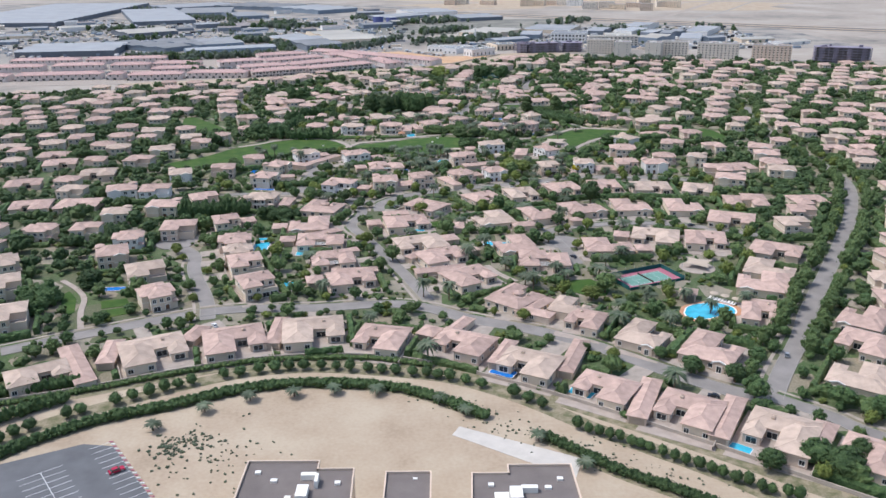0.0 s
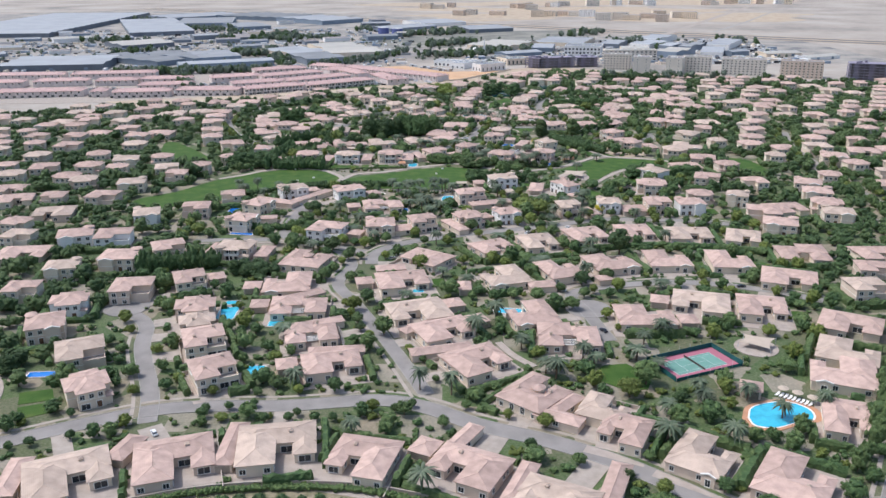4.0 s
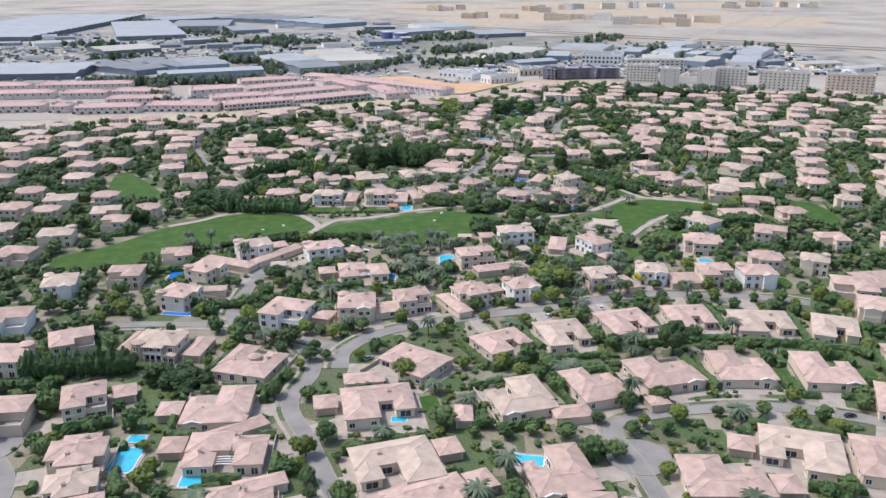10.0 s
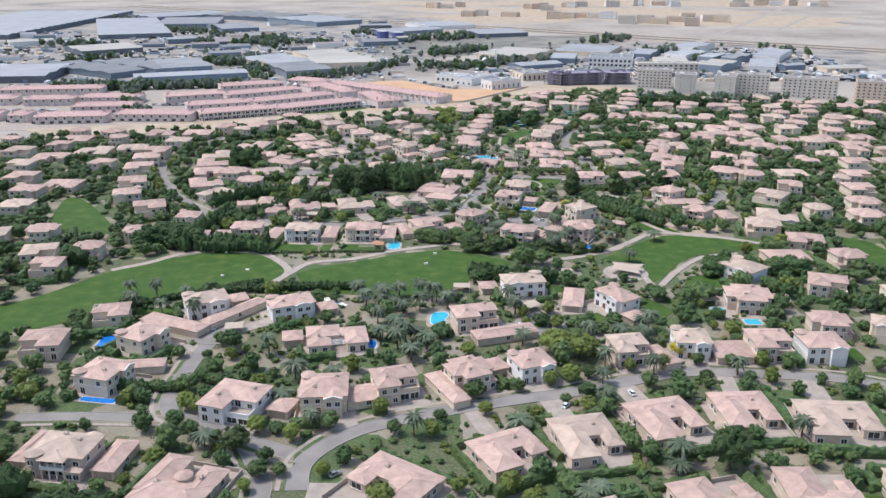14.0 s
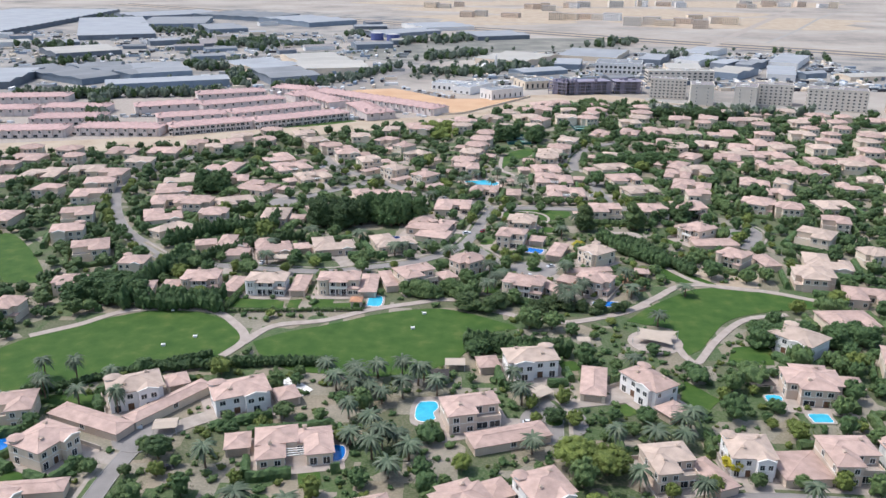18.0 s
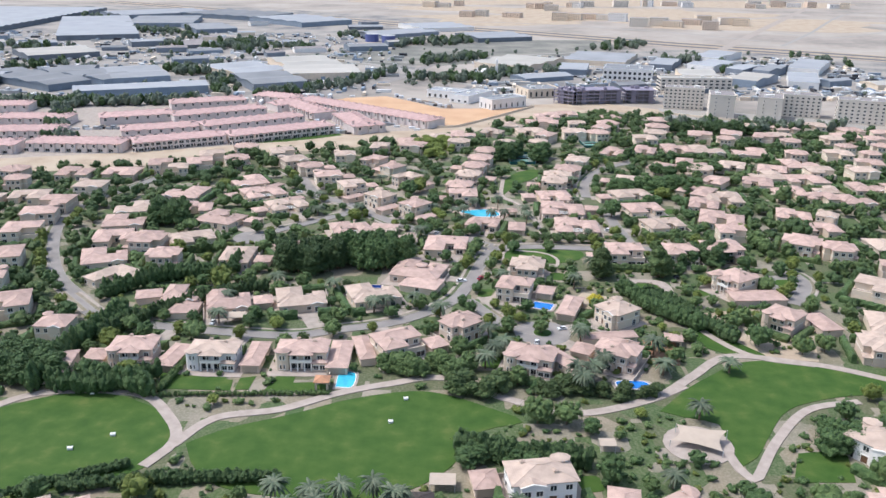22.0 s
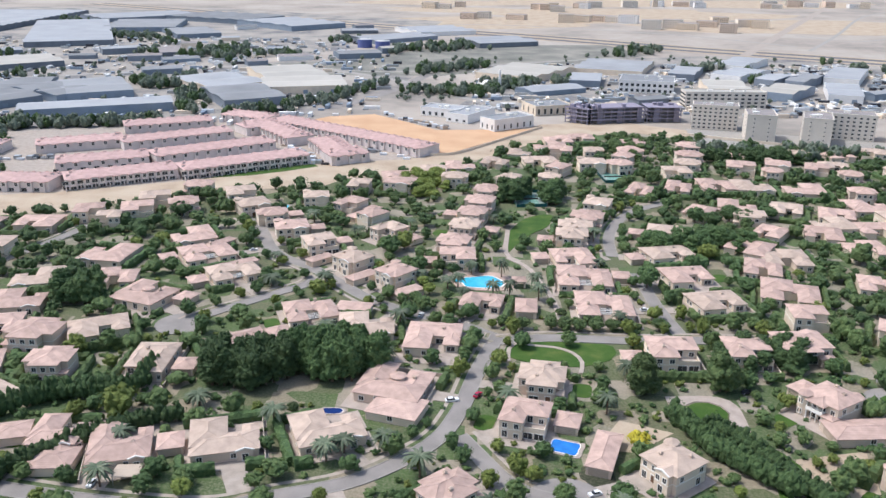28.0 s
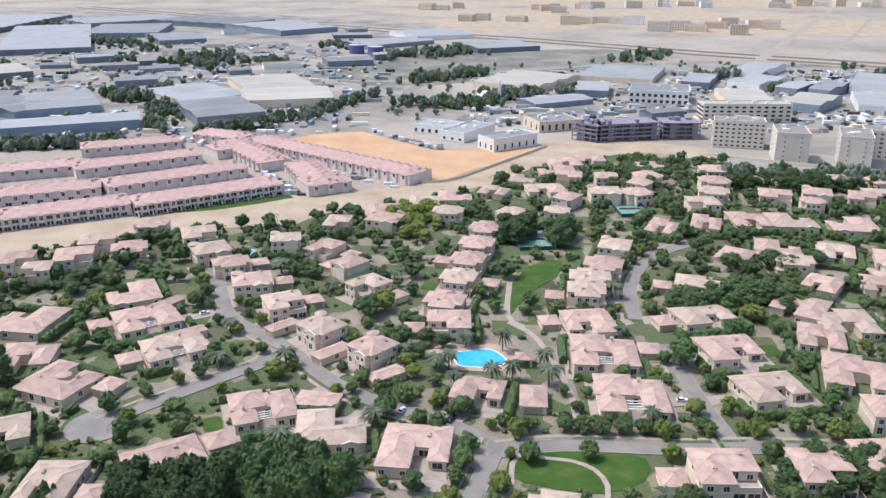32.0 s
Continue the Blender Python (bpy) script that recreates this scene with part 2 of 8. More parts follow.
def garden_material():
    """Plot-sized patches of clipped grass, planting, paving and soil."""
    m = bpy.data.materials.new("garden_ground")
    m.use_nodes = True
    n, l = m.node_tree.nodes, m.node_tree.links
    b = n["Principled BSDF"]
    b.inputs["Roughness"].default_value = 0.95
    geo, cell, nz, fine = n.new("ShaderNodeNewGeometry"), n.new("ShaderNodeTexVoronoi"), n.new("ShaderNodeTexNoise"), n.new("ShaderNodeTexNoise")
    cell.distance = "CHEBYCHEV"
    cell.inputs["Scale"].default_value = 0.085
    nz.inputs["Scale"].default_value, nz.inputs["Detail"].default_value = 0.07, 6
    fine.inputs["Scale"].default_value, fine.inputs["Detail"].default_value = 1.2, 4
    for k in (cell, nz, fine):
        l.new(geo.outputs["Position"], k.inputs["Vector"])
    sep = n.new("ShaderNodeSeparateColor")
    l.new(cell.outputs["Color"], sep.inputs[0])
    r1 = n.new("ShaderNodeValToRGB")
    r1.color_ramp.interpolation = "CONSTANT"
    for p, c in ((0.0, (0.045, 0.095, 0.02)), (0.18, (0.11, 0.11, 0.055)), (0.27, (0.06, 0.11, 0.025)), (0.4, (0.37, 0.305, 0.25)), (0.62, (0.09, 0.105, 0.045)), (0.8, (0.34, 0.265, 0.20))):
        e = r1.color_ramp.elements.new(p)
        e.color = (*c, 1)
    l.new(sep.outputs[0], r1.inputs[0])
    r2 = n.new("ShaderNodeValToRGB")
    r2.color_ramp.elements[0].position, r2.color_ramp.elements[0].color = 0.42, (0.06, 0.08, 0.03, 1)
    r2.color_ramp.elements[1].position, r2.color_ramp.elements[1].color = 0.7, (0.20, 0.18, 0.12, 1)
    l.new(fine.outputs["Fac"], r2.inputs[0])
    mx = n.new("ShaderNodeMix")
    mx.data_type = "RGBA"
    l.new(nz.outputs["Fac"], mx.inputs["Factor"]), l.new(r1.outputs[0], mx.inputs["A"]), l.new(r2.outputs[0], mx.inputs["B"])
    l.new(mx.outputs["Result"], b.inputs["Base Color"])
    return m


M["garden"] = garden_material()


# ---- mesh tools ----
class Build:
    """A mesh in the making: corners, faces and a material for each face."""

    def __init__(self):
        self.v, self.f, self.s, self.mats = [], [], [], []

    def slot(self, mat):
        if mat not in self.mats:
            self.mats.append(mat)
        return self.mats.index(mat)

    def face(self, pts, mat):
        i = len(self.v)
        self.v += [tuple(p) for p in pts]
        self.f.append(tuple(range(i, i + len(pts))))
        self.s.append(self.slot(mat))

    def box(self, x0, y0, z0, x1, y1, z1, mat, top=None):
        a = [(x0, y0), (x1, y0), (x1, y1), (x0, y1)]
        for i in range(4):
            p, q = a[i], a[(i + 1) % 4]
            self.face([(*p, z0), (*q, z0), (*q, z1), (*p, z1)], mat)
        self.face([(*p, z1) for p in a], top or mat)
        self.face([(*p, z0) for p in reversed(a)], mat)

    def prism(self, pts, z0, z1, mat, top=None):
        n = len(pts)
        for i in range(n):
            p, q = pts[i], pts[(i + 1) % n]
            self.face([(*p, z0), (*q, z0), (*q, z1), (*p, z1)], mat)
        self.face([(*p, z1) for p in pts], top or mat)

    def hip(self, x0, y0, x1, y1, z, h, mat, over=0.55, thick=0.22):
        x0, y0, x1, y1 = x0 - over, y0 - over, x1 + over, y1 + over
        w, d = x1 - x0, y1 - y0
        k = min(w, d) / 2
        if w >= d:
            a, b = (x0 + k, (y0 + y1) / 2), (x1 - k, (y0 + y1) / 2)
        else:
            a, b = ((x0 + x1) / 2, y0 + k), ((x0 + x1) / 2, y1 - k)
        A, B = (*a, z + h), (*b, z + h)
        c = [(x0, y0, z), (x1, y0, z), (x1, y1, z), (x0, y1, z)]
        if w >= d:
            for pts in ([c[0], c[1], B, A], [c[1], c[2], B], [c[2], c[3], A, B], [c[3], c[0], A]):
                self.face(pts, mat)
        else:
            for pts in ([c[0], c[1], A], [c[1], c[2], B, A], [c[2], c[3], B], [c[3], c[0], A, B]):
                self.face(pts, mat)
        lo = [(p[0], p[1], z - thick) for p in c]
        for i in range(4):
            j = (i + 1) % 4
            self.face([lo[i], lo[j], c[j], c[i]], mat)
        self.face(list(reversed(lo)), mat)
        # ridge and hip caps
        for p, q in ((A, B), (c[0], A), (c[3], A), (c[1], B if w >= d else A), (c[2], B)) if w >= d else ((A, B), (c[0], A), (c[1], A), (c[2], B), (c[3], B)):
            self.rib(p, q, 0.16, 0.10, mat)

    def rib(self, p, q, w, h, mat):
        p, q = Vector(p), Vector(q)
        d = q - p
        if d.length < 0.05:
            return
        side = Vector((-d.y, d.x, 0))
        side = side.normalized() * w if side.length > 1e-4 else Vector((w, 0, 0))
        up = Vector((0, 0, h))
        self.face([p - side, q - side, q + up, p + up], mat)
        self.face([p + up, q + up, q + side, p + side], mat)

    def cone(self, x, y, z0, z1, r0, r1, mat, n=10, cap=True):
        a = [(math.cos(2 * math.pi * i / n), math.sin(2 * math.pi * i / n)) for i in range(n)]
        for i in range(n):
            p, q = a[i], a[(i + 1) % n]
            lo = [(x + p[0] * r0, y + p[1] * r0, z0), (x + q[0] * r0, y + q[1] * r0, z0)]
            if r1 > 1e-3:
                self.face(lo + [(x + q[0] * r1, y + q[1] * r1, z1), (x + p[0] * r1, y + p[1] * r1, z1)], mat)
            else:
                self.face(lo + [(x, y, z1)], mat)
        if cap and r1 > 1e-3:
            self.face([(x + p[0] * r1, y + p[1] * r1, z1) for p in a], mat)

    def mirrored(self):
        self.v = [(-x, y, z) for x, y, z in self.v]
        self.f = [tuple(reversed(f)) for f in self.f]
        return self

    def mesh(self, name):
        me = bpy.data.meshes.new(name)
        me.from_pydata(self.v, [], self.f)
        for m in self.mats:
            me.materials.append(M[m])
        me.polygons.foreach_set("material_index", self.s)
        me.update()
        return me


def part(name, b, parent=None, label="", m=None):
    """One mesh object from a Build or a mesh, under its thing."""
    ob = new(name, b if isinstance(b, bpy.types.Mesh) else b.mesh(name))
    ob.parent = parent
    if m is not None:
        ob.matrix_basis = m
    if label:
        ob["label"] = label
    return ob


def holder(name, m, label, category, group="", kind=""):
    ob = new(name)
    ob.empty_display_size = 0.5
    ob.matrix_basis = m
    return tagged(ob, label, category, group, kind)


def spline(pts, step=3.0):
    """Catmull-Rom through points on the plan."""
    p = [Vector(q) for q in pts]
    p = [2 * p[0] - p[1]] + p + [2 * p[-1] - p[-2]]
    out = []
    for i in range(1, len(p) - 2):
        n = max(1, int((p[i + 1] - p[i]).length / step))
        for k in range(n):
            t = k / n
            out.append(0.5 * (2 * p[i] + (p[i + 1] - p[i - 1]) * t + (2 * p[i - 1] - 5 * p[i] + 4 * p[i + 1] - p[i + 2]) * t * t + (3 * p[i] - p[i - 1] - 3 * p[i + 1] + p[i + 2]) * t ** 3))
    return out + [p[-2]]


def band(b, line, left, right, z0, z1, mat):
    """A raised strip along a line, between two offsets to its left."""
    n = len(line)
    rail = []
    for i, p in enumerate(line):
        d = (line[min(n - 1, i + 1)] - line[max(0, i - 1)]).normalized()
        s = Vector((-d.y, d.x))
        rail.append((p + s * left, p + s * right))
    for (a, c), (e, g) in zip(rail, rail[1:]):
        b.face([(*c, z1), (*g, z1), (*e, z1), (*a, z1)], mat)
        if z1 - z0 > 0.05:
            b.face([(*a, z0), (*a, z1), (*e, z1), (*e, z0)], mat)
            b.face([(*c, z1), (*c, z0), (*g, z0), (*g, z1)], mat)


ROADS, LAWNS, HOUSES, KEEP = [], [], [], []


def near_line(x, y, lines, extra):
    for line, w in lines:
        for p in line:
            if abs(p.x - x) < w + extra and abs(p.y - y) < w + extra and math.hypot(p.x - x, p.y - y) < w / 2 + extra:
                return True
    return False


def inside(x, y, poly):
    hit = False
    for p, q in zip(poly, poly[1:] + poly[:1]):
        if (p[1] > y) != (q[1] > y) and x < (q[0] - p[0]) * (y - p[1]) / (q[1] - p[1]) + p[0]:
            hit = not hit
    return hit


# ---- ground, roads, lawns ----
def sheet(name, pts, z, mat, label, category, kind="structure", side=None):
    b = Build()
    b.prism(pts, z - 0.3, z, side or mat, mat)
    return tagged(part(name, b), label, category, kind=kind)


b = Build()
b.face([(-4500, -400, -0.3), (4500, -400, -0.3), (4500, 4800, -0.3), (-4500, 4800, -0.3)], "far_ground")
tagged(part("ground", b), "sandy desert ground reaching to the horizon", "ground", kind="structure")
NORTH = [(-420, 700), (-260, 760), (-165, 791), (-153, 802), (-130, 815), (-108, 828), (-82, 833), (-58, 837), (-48, 854), (-31, 860), (0, 883), (29, 905), (55, 941), (93, 969), (129, 981), (170, 952), (238, 917), (420, 880), (520, 820)]
ESTATE = [(-420, 150), (-123.1, 202.2), (-101.5, 209.2), (-75.8, 220.2), (-52.2, 227.2), (-24.6, 228.2), (-3.9, 223.2), (11.8, 215.2), (33.5, 202.2), (53.2, 188.2), (70.9, 175.2), (85.7, 163.2), (137.9, 127.2), (520, 60)] + NORTH[::-1]
sheet("ground_gardens", ESTATE, -0.12, "garden", "planted garden ground between the villas", "ground")


def road(line, width, mat="asphalt", label="grey asphalt estate road with pale kerbs", name="road"):
    s = spline(line)
    ROADS.append((s, width))
    z = 0.02 + 0.006 * len(ROADS)
    b = Build()
    band(b, s, width / 2, -width / 2, z, z, mat)
    ob = tagged(part(name, b), label, "road", kind="structure")
    b = Build()
    band(b, s, width / 2 + 0.2, width / 2, z - 0.3, z + 0.10, "kerb")
    band(b, s, -width / 2, -width / 2 - 0.2, z - 0.3, z + 0.10, "kerb")
    part("kerb", b, ob)
    b = Build()
    band(b, s, width / 2 + 1.5, width / 2 + 0.2, -0.2, z + 0.05, "garden")
    part("grass_verge", b, ob)
    b = Build()
    band(b, s, width / 2 + 2.6, width / 2 + 1.5, -0.2, z + 0.06, "paving")
    part("pavement", b, ob)


def turning_circle(x, y, r, island=0.0):
    """The round end of a close, with a planted island where it has one."""
    ring = [(x + r * math.cos(k * math.pi / 14), y + r * math.sin(k * math.pi / 14)) for k in range(28)]
    ob = sheet("turning_circle", ring, 0.17, "asphalt", "round asphalt end of a close", "road")
    KEEP.append((x, y, r))
    if island:
        b = Build()
        b.cone(x, y, 0.0, 0.30, island, island, "kerb", 20)
        b.cone(x, y, 0.30, 0.31, island - 0.3, island - 0.3, "lawn", 20)
        part("island", b, ob)


def path(line, width):
    s = spline(line)
    ROADS.append((s, width))
    z = 0.06 + 0.004 * len(ROADS)
    b = Build()
    band(b, s, width / 2, -width / 2, -0.2, z, "path")
    tagged(part("path", b), "pale paved footpath winding through lawns", "path", kind="structure")


def lawn(pts, label="broad clipped green park lawn"):
    s = [tuple(p) for p in spline(pts + [pts[0]], 4.0)][:-1]
    LAWNS.append(s)
    sheet("lawn", s, 0.03 + 0.004 * len(LAWNS), "lawn", label, "lawn")


road([(-137, 233), (-114, 246), (-78, 263), (-44, 265), (-19, 268), (-5, 264), (9, 255), (27, 247), (42, 238), (54, 228), (68, 215), (79, 206), (89, 201)], 5.9)
road([(90, 202), (100, 219), (112, 238), (124, 260), (146, 296), (166, 329), (192, 376), (212, 427), (216, 492), (218, 540), (223, 599), (235, 644)], 5.4)
road([(90, 202), (95, 197.6), (101.5, 192), (107, 184.5), (116, 177)], 4.9)
road([(-79, 256), (-84, 273), (-96, 301), (-101, 319), (-112, 332)], 4.8)
road([(-5, 271), (-15, 297), (-23, 316), (-33, 339), (-41, 357), (-38, 378), (-49, 402)], 4.4)
road([(-30, 378), (-30, 390), (-20, 403), (-2, 412), (21, 420), (38, 425), (56, 432), (75, 438), (97, 437), (117, 435), (130, 430)], 4.8)
road([(-31, 391), (-49, 400), (-61, 406), (-72, 415), (-73, 440), (-71, 459)], 4.4)
road([(-69, 409), (-94, 409), (-110, 408)], 3.9)
road([(53, 306), (49, 329), (46, 345), (60, 353), (90, 357), (116, 350), (135, 339)], 4.4)
road([(-126, 606), (-106, 587), (-89, 583), (-66, 579), (-42, 577), (-27, 582), (-9, 589), (7, 604), (14, 620), (19, 642), (26, 667)], 4.4)
road([(26, 662), (42, 665), (70, 664), (91, 665), (119, 664)], 4.8)
road([(14, 608), (26, 588), (37, 582)], 4.4)
road([(26, 664), (11, 676), (-1, 682), (-18, 694), (-41, 721), (-60, 739), (-73, 769), (-85, 786)], 4.8)
road([(84, 665), (81, 691), (80, 722)], 4.4)
road([(74, 740), (76, 762), (83, 784), (95, 803), (113, 817)], 4.4)
road([(-75, 672), (-69.6, 678.7), (-61, 687.5), (-50, 698.5), (-42, 706), (-39, 715)], 4.4)
road([(-112, 595), (-138, 625), (-157, 662), (-167, 695), (-165, 720), (-155, 748), (-148, 771)], 4.4)
road([(133, 642), (139, 637), (138, 625), (128, 609)], 4.4)
road([(31, 481), (34, 474), (33, 459)], 4.4)
lawn([(-79, 537), (-94, 539), (-113, 528), (-128, 515), (-144, 490), (-160, 474), (-154, 460), (-137, 461), (-118, 472), (-95, 488), (-78, 496), (-63, 504), (-58, 517), (-64, 528)])
lawn([(-56, 515), (-48, 522), (-32, 530), (-16, 539), (3, 543), (21, 534), (28, 528), (17, 523), (10, 508), (3, 500), (-10, 494), (-38, 496), (-50, 504)])
lawn([(65, 535), (76, 548), (86, 557), (95, 564), (111, 566), (125, 561), (139, 556), (134, 548), (115, 544), (100, 537), (91, 525), (84, 514), (78, 509), (78, 519), (79, 529), (71, 532)])
lawn([(90, 607), (95, 598), (96, 583), (105, 568), (97, 568), (87, 575), (86, 587)])
lawn([(29, 661), (34, 663), (49, 662), (61, 660), (59, 651), (49, 646), (40, 647), (31, 650), (27, 653)])
lawn([(32, 764), (43, 789), (55, 795), (52, 778), (44, 767), (36, 751), (32, 742)])
lawn([(-178, 566), (-190, 615), (-178, 611), (-150, 573), (-150, 561)])
lawn([(171, 565), (182, 558), (184, 533), (173, 516), (169, 539)])
lawn([(48, 289), (55, 290), (60, 279), (58, 274), (50, 275), (44, 282)])
path([(-128, 517), (-116, 526), (-103, 538), (-77, 539), (-64, 527), (-59, 516), (-63, 505)], 3)
path([(-59, 514), (-52, 527), (-36, 532), (-22, 541), (-8, 547), (7, 551), (26, 539), (43, 533), (62, 540), (75, 549)], 3)
path([(58, 538), (68, 544), (79, 555), (93, 568), (112, 565), (124, 561), (140, 552)], 3)
path([(77, 521), (78, 509), (80, 504), (91, 521), (105, 537), (121, 542)], 2.5)
path([(28.3, 648.7), (28.9, 657), (31.5, 661.5), (37, 659.5), (43, 658.5), (48.1, 655), (50.1, 648.8), (48.8, 642.1)], 1.3)
path([(32, 737), (40, 725), (46, 696), (47, 673)], 2)
path([(34, 772), (32, 742), (37, 733)], 2)
path([(17, 305), (21, 296), (27, 288)], 2.5)
path([(70, 628), (86, 627), (86, 607), (87, 597)], 3)
path([(87, 597), (92, 581), (101, 568), (117, 563)], 2.5)
path([(-118.5, 248.5), (-124, 262), (-128, 275), (-135, 284.5), (-143, 292)], 2)
turning_circle(38, 582, 9, 3.2)
turning_circle(-113, 334, 8)
turning_circle(-71, 460, 7.5)
turning_circle(132, 628, 8.5, 4.5)
turning_circle(-76.5, 671, 8)
turning_circle(34, 470, 9, 2.6)
turning_circle(50, 332, 8)
lawn([(84.7, 621.3), (83.7, 624.6), (80.9, 626.6), (77.5, 626.6), (74.8, 624.6), (73.7, 621.3), (74.8, 618.1), (77.5, 616.1), (80.9, 616.1), (83.7, 618.1)], "round clipped lawn ringed by a path")
path([(86.2, 621.3), (84.9, 625.5), (81.4, 628.0), (77.0, 628.0), (73.5, 625.5), (72.2, 621.3), (73.5, 617.2), (77.0, 614.7), (81.4, 614.7), (84.9, 617.2), (86.2, 621.3)], 2)


# ---- villas and bungalows ----
def window_mesh(name, w, h, arch=False, frame_mat="trim"):
    """A glazed window with a raised surround, a mullion and a sill, facing -y."""
    b = Build()
    t = 0.16
    b.box(-w / 2, -0.03, 0, w / 2, 0.02, h, "glass")
    b.box(-w / 2 - t, -0.10, 0, -w / 2, 0.02, h + t, frame_mat)
    b.box(w / 2, -0.10, 0, w / 2 + t, 0.02, h + t, frame_mat)
    b.box(-w / 2, -0.10, h, w / 2, 0.02, h + t, frame_mat)
    b.box(-w / 2 - t, -0.18, -0.12, w / 2 + t, 0.02, 0, frame_mat)
    b.box(-0.04, -0.06, 0, 0.04, 0.0, h, frame_mat)
    if arch:
        n = 8
        pts = [(w / 2 * math.cos(math.pi * i / n), h + w / 2 * math.sin(math.pi * i / n)) for i in range(n + 1)]
        b.face([(x, -0.105, z) for x, z in pts], "glass")
    return b.mesh(name)


WIN = {
    "window": window_mesh("window", 1.3, 1.6),
    "tall_window": window_mesh("tall_window", 1.5, 2.3),
    "arched_window": window_mesh("arched_window", 1.3, 1.9, True),
    "wide_window": window_mesh("wide_window", 2.6, 2.1),
}
door_b = Build()
door_b.box(-0.75, -0.06, 0, 0.75, 0.02, 2.4, "wood")
door_b.box(-0.95, -0.14, 0, -0.75, 0.02, 2.6, "trim")
door_b.box(0.75, -0.14, 0, 0.95, 0.02, 2.6, "trim")
door_b.box(-0.75, -0.14, 2.4, 0.75, 0.02, 2.6, "trim")
DOOR = door_b.mesh("door")
gar_b = Build()
gar_b.box(-2.4, -0.05, 0, 2.4, 0.02, 2.4, "garage_paint")
for gi in range(4):
    gar_b.box(-2.4, -0.08, 0.1 + gi * 0.6, 2.4, -0.05, 0.16 + gi * 0.6, "garage_paint")
GARAGE = gar_b.mesh("garage_door")
vent_b = Build()
vent_b.box(-0.4, -0.4, -0.5, 0.4, 0.4, 0.8, "cream")
vent_b.hip(-0.4, -0.4, 0.4, 0.4, 0.82, 0.35, "roof_old", 0.15, 0.1)
VENT = vent_b.mesh("roof_vent")


def wall_windows(house, block, side, kinds, z, mirror):
    """Windows spaced along one side of a block. side: s, n, e, w."""
    x0, y0, x1, y1 = block
    for i, k in enumerate(kinds):
        if not k:
            continue
        t = (i + 0.5) / len(kinds)
        if side == "s":
            x, y, r = x0 + (x1 - x0) * t, y0, 0
        elif side == "n":
            x, y, r = x0 + (x1 - x0) * t, y1, 180
        elif side == "e":
            x, y, r = x1, y0 + (y1 - y0) * t, 90
        else:
            x, y, r = x0, y0 + (y1 - y0) * t, -90
        if mirror:
            x, r = -x, -r
        mesh = WIN.get(k) or (DOOR if k == "door" else GARAGE)
        part(k, mesh, house, m=pose(x, y, z, 0, 0, r))


W, T, A, D, G, N = "window", "tall_window", "arched_window", "wide_window", "garage_door", None
